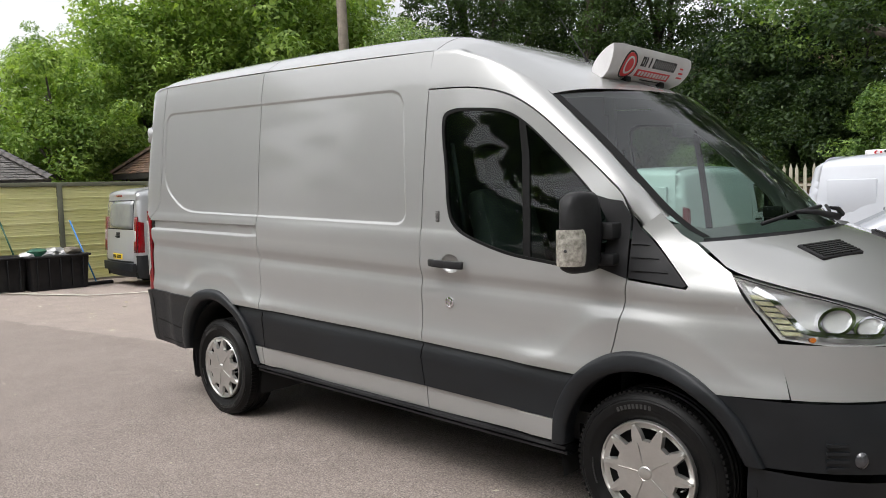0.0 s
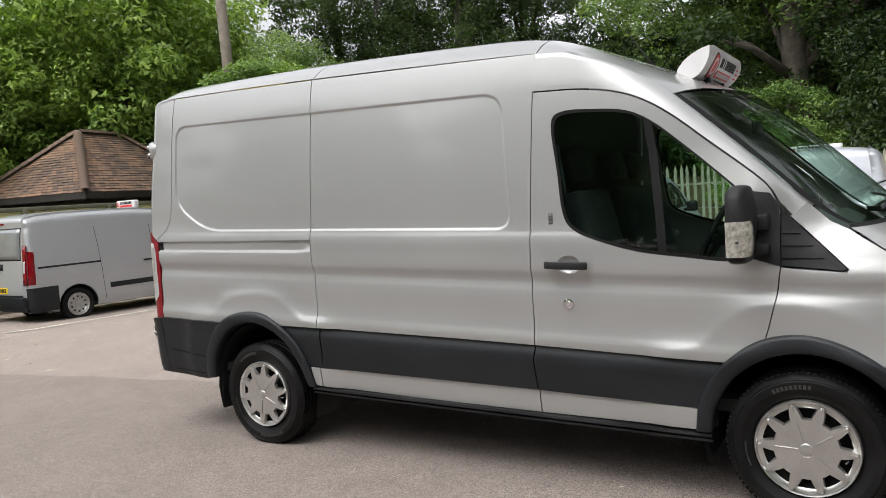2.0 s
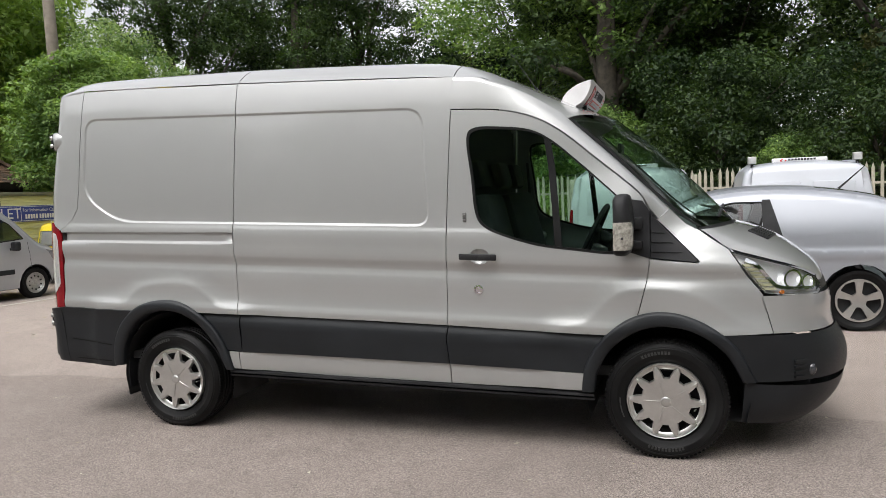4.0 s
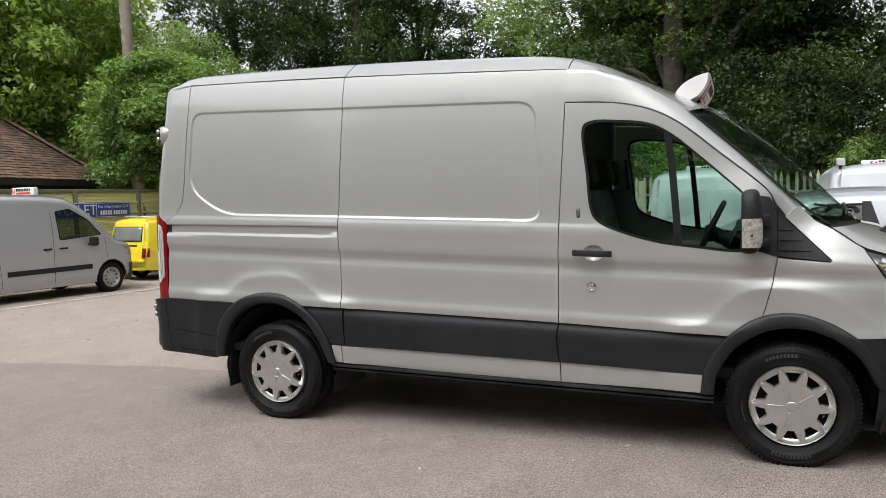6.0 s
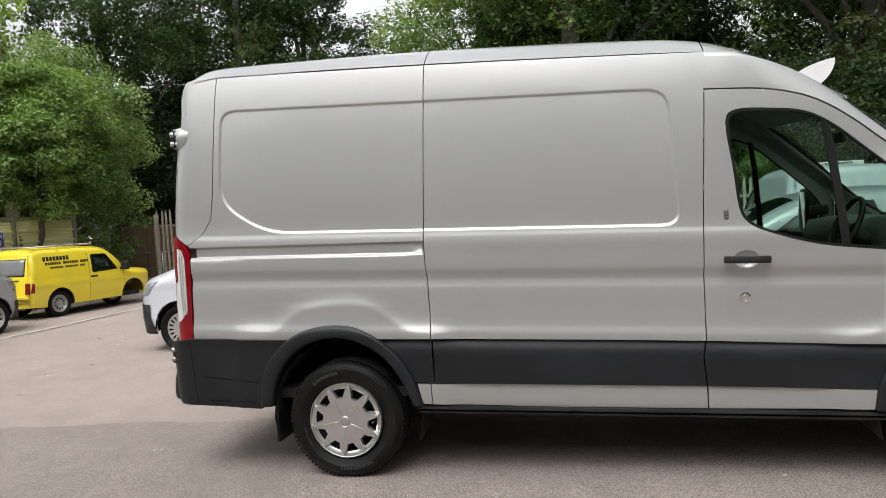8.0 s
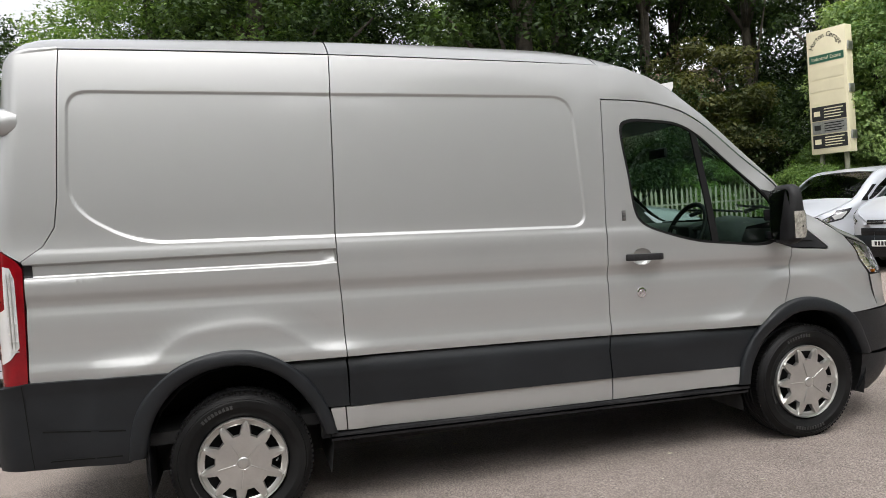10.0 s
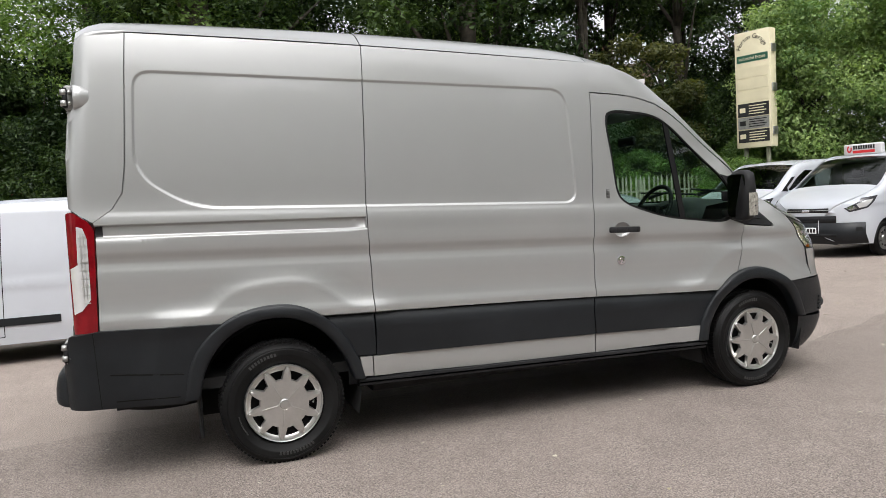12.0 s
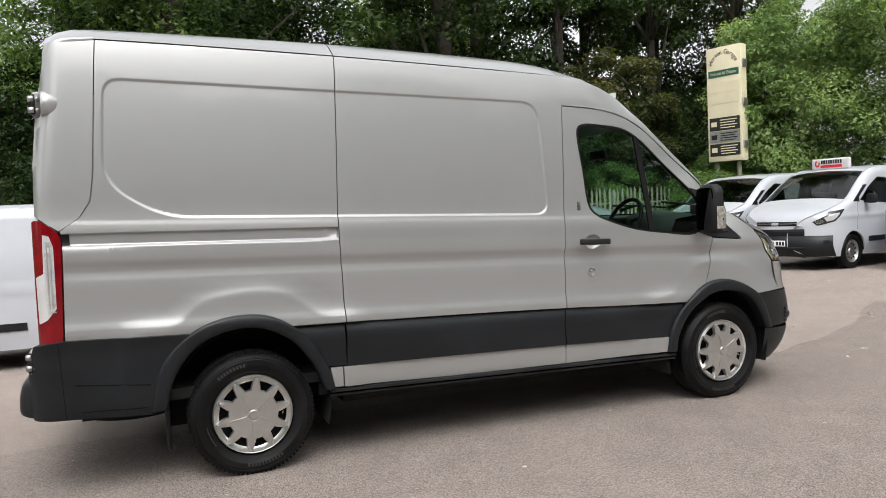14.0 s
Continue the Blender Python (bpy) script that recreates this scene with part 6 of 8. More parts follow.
# the grey van is a little taller than its kind
EXPERT["line"] = [(x, z if z < 1.0 else 1.0 + (z - 1.0) * 1.18) for x, z in EXPERT["line"]]
EXPERT["windows"] = [[(x, 1.0 + (z - 1.0) * 1.18) for x, z in w] for w in EXPERT["windows"]]
FIORINO = dict(W=1.72, wb=2.51, paint=M_WHITE, r=0.305, cap="multi", belt=1.0, mirror=(-0.60, 1.13), bulkhead=-1.75, lean=0.13, ridge=0.01, step=0.055, rim=0.66, front_len=0.7,
               line=[(0.62, 0.20), (0.73, 0.38), (0.735, 0.58), (0.66, 0.76), (0.46, 0.90), (0.10, 1.02), (-0.22, 1.13), (-0.58, 1.40), (-0.98, 1.62), (-1.42, 1.705), (-2.2, 1.72), (-2.95, 1.69), (-3.06, 1.50), (-3.11, 1.0), (-3.12, 0.55), (-3.06, 0.28)],
               windows=[[(-0.52, 1.08), (-1.40, 1.02), (-1.44, 1.50), (-1.12, 1.52), (-0.82, 1.38)]],
               strip=[("front_bumper", 0, 2, M_CLAD), ("nose_panel", 2, 4, M_WHITE), ("bonnet", 4, 6, M_WHITE), ("windscreen", 6, 8, M_PANE), ("roof", 8, 11, M_WHITE), ("rear_door", 11, 14, M_WHITE), ("rear_bumper", 14, 15, M_CLAD)],
               side_parts=[("headlamp", [(0.52, 0.87), (0.28, 0.92), (0.44, 0.74), (0.62, 0.70), (0.64, 0.78)], M_HEADLAMP, 0.006), ("rubbing_strip", bump_poly(-2.05, -0.62, 0.455, 0.535), M_CLAD, 0.012), ("rear_corner", bump_poly(-3.10, -2.86, 0.28, 0.60), M_CLAD, 0.010), ("tail_lamp", [(-3.10, 0.70), (-3.00, 0.70), (-3.0, 1.2), (-3.08, 1.22)], M_RED, 0.006), ("side_repeater", bump_poly(-0.12, -0.05, 0.885, 0.915), M_AMBER, 0.006)],
               seams=[(-1.52, 0.34, -1.56, 1.62), (-0.42, 0.34, -0.44, 1.06), (-1.52, 0.34, -0.60, 0.34)], grips=[(-1.40, 0.90)], plates=[(0.78, 0.45, M_PLATE_W, 1), (-3.17, 0.62, M_PLATE_Y, -1)],
               bands=[("bumper_skin", 0.24, 0.62, 0.80, M_CLAD, 0.012)],
               blocks=[("brake_lamp", (-3.10, -3.02, -0.14, 0.14, 1.60, 1.635), M_RED)])
SMALLVAN = dict(W=1.81, wb=2.73, paint=M_WHITE, r=0.31, cap="steel", belt=1.05, mirror=(-0.55, 1.12), bulkhead=-1.6, lean=0.14, ridge=0.012, step=0.09,
                line=[(0.74, 0.22), (0.86, 0.42), (0.86, 0.66), (0.74, 0.86), (0.45, 0.98), (0.05, 1.08), (-0.45, 1.42), (-0.95, 1.70), (-1.45, 1.79), (-2.3, 1.82), (-3.25, 1.78), (-3.42, 1.60), (-3.48, 1.05), (-3.50, 0.62), (-3.44, 0.30)],
                windows=[[(-0.35, 1.14), (-1.25, 1.08), (-1.30, 1.55), (-1.0, 1.58), (-0.65, 1.42)]],
                strip=[("front_bumper", 0, 2, M_CLAD), ("nose_panel", 2, 4, M_WHITE), ("bonnet", 4, 5, M_WHITE), ("windscreen", 5, 7, M_PANE), ("roof", 7, 10, M_WHITE), ("rear_door", 10, 13, M_WHITE), ("rear_bumper", 13, 14, M_CLAD)],
                side_parts=[("tail_lamp", [(-3.47, 0.78), (-3.33, 0.78), (-3.32, 1.22), (-3.44, 1.25)], M_RED, 0.006), ("rear_corner", bump_poly(-3.48, -3.15, 0.28, 0.60), M_CLAD, 0.010),
                            ("headlamp", [(0.62, 0.90), (0.30, 0.98), (0.48, 0.78), (0.72, 0.70), (0.76, 0.78)], M_HEADLAMP, 0.006), ("rubbing_strip", bump_poly(-2.1, -0.5, 0.50, 0.58), M_CLAD, 0.012)],
                seams=[(-1.42, 0.34, -1.44, 1.66), (-0.30, 0.6, -0.32, 1.10)], grips=[(-1.25, 0.98)], plates=[(0.91, 0.46, M_PLATE_W, 1), (-3.555, 0.70, M_PLATE_Y, -1)],
                bands=[("bumper_skin", 0.25, 0.60, 0.86, M_CLAD, 0.012), ("upper_grille", 0.66, 0.78, 0.42, M_BLACK, 0.01)],
                blocks=[("rear_door_seam", (-3.535, -3.45, -0.004, 0.004, 0.62, 1.22), M_SEAL), ("door_recess", (-3.515, -3.46, -0.62, -0.08, 1.15, 1.55), M_WHITE), ("door_recess", (-3.515, -3.46, 0.08, 0.62, 1.15, 1.55), M_WHITE)])
M_BUMPERGREY = varied("faded_grey_plastic", (0.05, 0.052, 0.055), (0.075, 0.077, 0.08), 3.0, 0.55)
VIVARO = dict(W=1.90, wb=3.10, paint=M_WHITE, r=0.325, cap="steel", belt=1.12, mirror=(-0.40, 1.22), bulkhead=-1.5, lean=0.13, ridge=0.012, step=0.08, front_len=0.7,
              line=[(0.72, 0.24), (0.82, 0.42), (0.82, 0.64), (0.76, 0.86), (0.62, 1.04), (0.32, 1.16), (0.02, 1.28), (-0.38, 1.60), (-0.74, 1.85), (-1.20, 1.95), (-2.6, 1.97), (-3.70, 1.93), (-3.86, 1.70), (-3.92, 1.0), (-3.92, 0.60), (-3.88, 0.30)],
              windows=[[(-0.22, 1.24), (-1.15, 1.20), (-1.18, 1.70), (-0.95, 1.72), (-0.58, 1.52)]],
              strip=[("front_bumper", 0, 2, M_CLAD), ("nose_panel", 2, 4, M_WHITE), ("bonnet", 4, 6, M_WHITE), ("windscreen", 6, 8, M_PANE), ("roof", 8, 11, M_WHITE), ("rear_door", 11, 14, M_WHITE), ("rear_bumper", 14, 15, M_CLAD)],
              side_parts=[("headlamp", [(0.58, 1.06), (0.42, 1.12), (0.50, 0.86), (0.70, 0.80), (0.72, 0.92)], M_HEADLAMP, 0.006), ("rubbing_strip", bump_poly(-2.45, -0.50, 0.50, 0.58), M_CLAD, 0.012)],
              seams=[(-1.30, 0.32, -1.32, 1.80), (-0.12, 0.75, -0.14, 1.25)], grips=[(-1.1, 1.05)], plates=[(0.905, 0.55, M_PLATE_W, 1)],
              bands=[("bumper_skin", 0.27, 0.66, 0.90, M_BUMPERGREY, 0.012), ("upper_grille", 0.82, 0.95, 0.44, M_BLACK, 0.010), ("grille_bar", 0.925, 0.945, 0.44, M_CHROME, 0.018), ("grille_bar", 0.84, 0.85, 0.42, M_STEEL, 0.016), ("grille_bar", 0.88, 0.89, 0.43, M_STEEL, 0.016), ("grille_badge", 0.85, 0.95, 0.06, M_CHROME, 0.026), ("lower_grille", 0.34, 0.43, 0.46, M_BLACK, 0.020), ("grille_bar", 0.38, 0.39, 0.45, M_CLAD, 0.026)])
CORSA = dict(W=1.74, wb=2.51, paint=M_BLUESILVER, r=0.318, cap="alloy", belt=0.92, mirror=(-0.62, 1.0), bulkhead=-1.95, lean=0.22, ridge=0.02, step=0.05, rim=0.70, round=0.09, sill=0.22,
             line=[(0.70, 0.20), (0.81, 0.40), (0.80, 0.58), (0.66, 0.74), (0.35, 0.85), (-0.05, 0.95), (-0.50, 1.18), (-0.98, 1.40), (-1.50, 1.475), (-2.15, 1.455), (-2.80, 1.33), (-3.08, 1.10), (-3.16, 0.85), (-3.18, 0.55), (-3.10, 0.26)],
             windows=[[(-0.55, 1.0), (-1.55, 0.97), (-1.66, 1.36), (-1.30, 1.36), (-0.95, 1.27)]],
             strip=[("front_bumper", 0, 2, M_BLUESILVER), ("nose_panel", 2, 4, M_BLUESILVER), ("bonnet", 4, 5, M_BLUESILVER), ("windscreen", 5, 7, M_PANE), ("roof", 7, 9, M_BLUESILVER), ("rear_window", 9, 11, M_PANE), ("tailgate", 11, 13, M_BLUESILVER), ("rear_bumper", 13, 14, M_BLUESILVER)],
             side_parts=[("pillar_trim", [(-1.60, 1.38), (-1.68, 1.38), (-1.80, 0.97), (-1.60, 0.97)], M_BLACK, 0.003), ("blank_panel", rounded([(-1.84, 0.98), (-1.73, 1.33), (-2.15, 1.33), (-2.62, 1.14), (-2.66, 1.03)], 0.05, 3), M_BLUESILVER, 0.004), ("tail_lamp", [(-3.10, 0.82), (-2.92, 0.82), (-2.98, 1.08), (-3.08, 1.06)], M_RED, 0.006)],
             seams=[(-1.72, 0.30, -1.86, 0.95), (-0.42, 0.40, -0.45, 0.94)], grips=[(-1.55, 0.80)], plates=[(-3.235, 0.72, M_PLATE_Y, -1)])
RELIANT_PRINT = []
for z_, h_, w_, x_, n_ in ((1.215, 0.085, 0.060, -2.26, 8), (1.115, 0.055, 0.040, -2.22, 20), (1.030, 0.040, 0.034, -2.12, 19)):
    RELIANT_PRINT += [("lettering_bar", bump_poly(x_ + 1.32 * w_ * k_, x_ + 1.32 * w_ * k_ + w_, z_ - h_ / 2, z_ + h_ / 2), M_INK, 0.004) for k_ in range(n_) if n_ < 9 or k_ % 8 != 7]
RELIANT = dict(W=1.46, wb=1.92, paint=M_YELLOW, r=0.275, cap="steel", belt=0.82, mirror=(-0.35, 0.92), bulkhead=-1.2, lean=0.16, ridge=0.02, step=0.07, round=0.08, three_wheels=True, sill=0.24, track=0.66, front_len=0.6,
               line=[(0.62, 0.24), (0.72, 0.42), (0.72, 0.62), (0.60, 0.74), (0.20, 0.80), (-0.18, 0.86), (-0.42, 1.12), (-0.66, 1.30), (-0.95, 1.375), (-1.7, 1.40), (-2.40, 1.385), (-2.53, 1.25), (-2.60, 0.85), (-2.64, 0.50), (-2.58, 0.26)],
               windows=[[(-0.42, 0.86), (-1.12, 0.84), (-1.10, 1.24), (-0.70, 1.23)]],
               strip=[("front_bumper", 0, 2, M_YELLOW), ("nose_panel", 2, 4, M_YELLOW), ("bonnet", 4, 5, M_YELLOW), ("windscreen", 5, 7, M_PANE), ("roof", 7, 10, M_YELLOW), ("tail_door", 10, 13, M_YELLOW), ("rear_valance", 13, 14, M_YELLOW)],
               side_parts=[("tail_lamp", [(-2.60, 0.56), (-2.54, 0.56), (-2.54, 0.76), (-2.58, 0.76)], M_RED, 0.02)] + RELIANT_PRINT, seams=[(-0.22, 0.3, -0.30, 0.86), (-1.20, 0.3, -1.18, 1.28)], grips=[(-1.08, 0.76)], plates=[(-2.70, 0.50, M_PLATE_Y, -1)],
               tail_parts=[("rear_window_seal", 0.90, 1.25, -0.56, 0.56, M_SEAL, 0.004), ("rear_window", 0.915, 1.235, -0.54, 0.54, M_REARPANE, 0.007), ("tail_lamp", 0.54, 0.76, -0.70, -0.60, M_RED, 0.012), ("tail_lamp", 0.54, 0.76, 0.60, 0.70, M_RED, 0.012), ("bumper_bar", 0.44, 0.50, -0.68, 0.68, M_YELLOW, 0.05),
                           ("tail_lettering", 0.80, 0.835, -0.42, 0.30, M_INK, 0.006)])


def roof_board(m, label, w=0.7):
    """A small white roof sign with red and black print."""
    s = thing("roof_sign", m, label, "sign", "roof signs on parked vans")
    bm = bmesh.new()
    box(bm, -0.06, 0.06, -w / 2, w / 2, 0.0, 0.17, bevel=0.03, seg=3)
    part("sign_body", shade(bm), M_SIGNWHITE, s)
    for way in (1, -1):
        t = Matrix.Translation((way * 0.062, 0, 0.105)) @ Matrix(((0, 0, way, 0), (way, 0, 0, 0), (0, 1, 0, 0), (0, 0, 0, 1)))
        bm = bmesh.new()
        for k in range(9):
            box(bm, -0.19 + 0.051 * k, -0.153 + 0.051 * k, -0.016, 0.040, -0.001, 0.002, m=t)
        part("print_name", bm, M_INK, s)
        bm = bmesh.new()
        box(bm, -0.20, 0.26, -0.075, -0.035, -0.001, 0.002, m=t)
        for k in range(10):
            a0 = 0.5 + k * 0.5
            box(bm, -0.012, 0.012, 0.026, 0.052, -0.001, 0.002, m=t @ Matrix.Translation((-0.27, -0.01, 0)) @ Matrix.Rotation(a0, 4, "Z"))
        part("print_red", bm, M_SIGNRED, s)
    return s


def at_ground(x, y, rz):
    return pose(x, y, ground_z(x, y), 0, 0, rz)


def build_vehicles():
    grey = at_ground(-10.55, 8.2, 84.5)
    vehicle("grey_van", grey, EXPERT, "pale grey panel van with black bumpers beside the fence", "van")
    roof_board(grey @ pose(-1.25, 0, 2.115), "white roof sign with red print on the grey van")
    yel = at_ground(-10.5, 12.85, 77) @ Matrix.Scale(1.07, 4)
    y = vehicle("yellow_three_wheeler", yel, RELIANT, "old yellow three-wheeled van with dark lettering and roof rack", "van")
    for yy in (-0.5, 0.5):
        part("rack_bar", tube([(-2.3, yy, 1.47), (-0.9, yy, 1.46)], 0.016), M_STEEL, y)
    for xx in (-2.3, -1.95, -1.6, -1.25, -0.9):
        part("rack_bar", tube([(xx, -0.5, 1.47), (xx, 0.5, 1.47)], 0.012), M_STEEL, y)
        for yy in (-0.5, 0.5):
            part("rack_foot", tube([(xx, yy, 1.36), (xx, yy, 1.47)], 0.01, 6), M_STEEL, y)
    vehicle("white_hatch_van", at_ground(-3.72, 5.35, 182), FIORINO, "small white van with black bumper and multi-spoke wheel trims", "van")
    small = None
    for x, yv, rz, txt in ((2.62, 10.6, 90, "white small van parked nose to the palisade fence"), (5.05, 11.0, 90, "white small van with two work lamps on its roof")):
        mm = at_ground(x, yv, rz)
        if small is None:
            small = vehicle("white_small_van", mm, SMALLVAN, txt, "van", "white small vans by the fence")
        else:
            tagged(copy_thing(small, mm), txt)
        roof_board(mm @ pose(-2.75, 0, 1.825) @ Matrix.Diagonal((1.0, 0.85, 0.5, 1.0)), "low white roof sign with red print on a white van", 0.9)
    for dx in (-0.70, 0.70):
        w = thing("work_lamp", at_ground(5.05, 11.0, 90) @ pose(-3.2, dx, 1.80), "square work lamp on the white van's roof", "lamp", "work lamps")
        part("lamp_case", boxes((-0.05, 0.04, -0.06, 0.06, 0.03, 0.14), bevel=0.012), M_STEEL, w)
        part("lamp_lens", boxes((-0.056, -0.049, -0.05, 0.05, 0.04, 0.13)), M_CLEARLAMP, w)
        part("lamp_foot", boxes((-0.02, 0.02, -0.02, 0.02, -0.02, 0.035)), M_BLACK, w)
    tagged(copy_thing(small, at_ground(-0.6, 11.2, 84)), "white small van parked among the others")
    co = vehicle("silver_hatchback_van", at_ground(2.58, 5.05, 180), CORSA, "silver hatchback van with alloy wheels and blank rear panels", "car")
    part("roof_aerial", tube([(-2.45, 0, 1.44), (-2.47, 0, 1.47), (-2.72, 0, 1.70)], [0.03, 0.012, 0.004], 8), M_BLACK, co)
    cu = at_ground(12.0, 7.25, 190)
    cv = vehicle("white_van", cu, CUSTOM, "white panel van with black bumper facing the yard", "van")
    roof_board(cu @ pose(-0.95, 0, 1.955) @ Matrix.Diagonal((1.0, 1.0, 1.35, 1.0)), "white roof sign with red print on the white van", 0.8)
    vehicle("white_van", at_ground(13.05, 5.0, 189), VIVARO, "older white panel van with grey bumper and chrome grille", "van")
    tagged(copy_thing(cv, at_ground(12.25, 10.1, 191)), "white panel van with a plain roof facing the yard")


build_vehicles()


# ---- setting: fences, outbuildings, sign board ----
M_FENCE = varied("yellow_green_sheet", (0.74, 0.73, 0.41), (0.82, 0.80, 0.49), 0.9, 0.5, fine=0.3, bump_scale=60.0, by_object=0.3)
M_FPOST = varied("olive_post", (0.10, 0.105, 0.07), (0.15, 0.15, 0.10), 3.0, 0.6)
M_TILE = varied("clay_roof_tile", (0.10, 0.072, 0.056), (0.24, 0.145, 0.095), 1.1, 0.85, fine=0.6, bump=0.004, bump_scale=45.0, by_island=0.9)
M_TILE2 = varied("grey_roof_tile", (0.085, 0.080, 0.078), (0.15, 0.14, 0.132), 1.1, 0.85, fine=0.5, bump=0.004, bump_scale=45.0, by_island=0.8)
M_DARKWOOD = varied("dark_stained_wood", (0.016, 0.014, 0.012), (0.035, 0.030, 0.025), 5.0, 0.7, bump=0.002)
M_PALISADE = varied("cream_palisade_steel", (0.33, 0.31, 0.24), (0.45, 0.42, 0.34), 4.0, 0.6, by_object=0.5)
M_WHITEPAL = varied("white_palisade_steel", (0.66, 0.67, 0.66), (0.75, 0.76, 0.75), 4.0, 0.55, by_object=0.4)
M_BOARDWOOD = varied("brown_fence_board", (0.115, 0.080, 0.045), (0.17, 0.12, 0.07), 3.0, 0.8, fine=0.5, bump=0.002, by_object=0.8)
M_BRICK = varied("red_brick", (0.25, 0.10, 0.065), (0.34, 0.15, 0.10), 3.0, 0.85, fine=0.6, bump=0.003)
M_BLUE = principled("blue_sign", (0.025, 0.045, 0.22), 0.35)
M_CREAM = varied("cream_sign_panel", (0.72, 0.66, 0.46), (0.64, 0.58, 0.40), 1.2, 0.5, fine=0.2)
M_GREEN = principled("dark_green_sign", (0.02, 0.10, 0.06), 0.4)
M_TIMBER = varied("weathered_timber", (0.14, 0.12, 0.095), (0.22, 0.19, 0.15), 4.0, 0.85, bump=0.004, bump_scale=40.0)
M_LINE = varied("worn_line_paint", (0.68, 0.65, 0.55), (0.40, 0.38, 0.32), 3.0, 0.8, fine=1.0, bump_scale=60.0)


def sheet_fence(p0, p1, zb, zt):
    """A fence of ribbed steel sheets between posts."""
    a, b = np.array(p0), np.array(p1)
    ln = np.linalg.norm(b - a)
    d = (b - a) / ln
    fence = thing("sheet_fence", Matrix(((d[0], -d[1], 0, a[0]), (d[1], d[0], 0, a[1]), (0, 0, 1, 0), (0, 0, 0, 1))), "yellow-green ribbed metal sheet fence with olive posts", "fence", kind="structure")
    n = int(round(ln / 2.0))
    prof = []
    z = zb + 0.02
    while z < zt - 0.06:
        prof += [(0.0, z), (0.0, z + 0.055), (-0.009, z + 0.062), (-0.009, z + 0.072), (0.0, z + 0.079), (0.0, z + 0.125), (-0.009, z + 0.132), (-0.009, z + 0.142), (0.0, z + 0.149), (0.0, z + 0.20), (-0.036, z + 0.210), (-0.042, z + 0.245), (0.0, z + 0.265)]
        z += 0.268
    prof = [p for p in prof if p[1] < zt - 0.04] + [(0.0, zt - 0.04)]
    for i in range(n):
        x0, x1 = ln * i / n + 0.045, ln * (i + 1) / n - 0.045
        bm = loft([[(x, y, z) for y, z in prof] for x in np.linspace(x0, x1, 5)])
        r = bmesh.ops.solidify(bm, geom=bm.faces[:], thickness=0.004)
        part("metal_sheet", shade(bm, 20), M_FENCE, fence)
    for i in range(n + 1):
        x = ln * i / n
        part("fence_post", boxes((x - 0.055, x + 0.055, -0.05, 0.06, zb - 0.1, zt + 0.02), bevel=0.008), M_FPOST, fence)
    part("top_rail", boxes((-0.05, ln + 0.05, -0.045, 0.05, zt - 0.045, zt + 0.045), bevel=0.01), M_FPOST, fence)
    part("base_rail", boxes((-0.05, ln + 0.05, -0.03, 0.04, zb - 0.06, zb + 0.03), bevel=0.006), M_TIMBER, fence)
    return fence


def palisade(p0, p1, zb, height, material, label, spacing=0.145):
    """A palisade fence: pointed W-section pales on two rails."""
    a, b = np.array(p0), np.array(p1)
    ln = np.linalg.norm(b - a)
    d = (b - a) / ln
    f = thing("palisade_fence", Matrix(((d[0], -d[1], 0, a[0]), (d[1], d[0], 0, a[1]), (0, 0, 1, zb), (0, 0, 0, 1))), label, "fence", kind="structure")
    sec = [(-0.034, 0.0), (-0.022, -0.014), (0.0, -0.004), (0.022, -0.014), (0.034, 0.0)]
    rows = [[(u, v, z) for u, v in sec] for z in (0.06, height - 0.09)] + [[(u * 0.45, v, height - 0.03) for u, v in sec], [(u * 0.06, v * 0.4, height + 0.02) for u, v in sec]]
    bm = loft(rows)
    me = bpy.data.meshes.new("pale")
    bm.to_mesh(me)
    bm.free()
    me.materials.append(material)
    n = int(ln / spacing)
    for i in range(n):
        o = new("pale", me)
        o.parent = f
        o.matrix_local = pose((i + 0.5) * spacing, -0.03, 0.012 * math.sin(i * 2.3), 0, 0.7 * math.sin(i * 1.7), 0)
    for z in (0.38, height - 0.42):
        part("fence_rail", boxes((0, ln, -0.018, 0.03, z - 0.025, z + 0.025)), material, f)
    for i in range(int(ln / 2.75) + 1):
        x = min(i * 2.75, ln)
        part("fence_post", boxes((x - 0.05, x + 0.05, 0.0, 0.10, -0.1, height - 0.10), bevel=0.006), material, f)
    return f


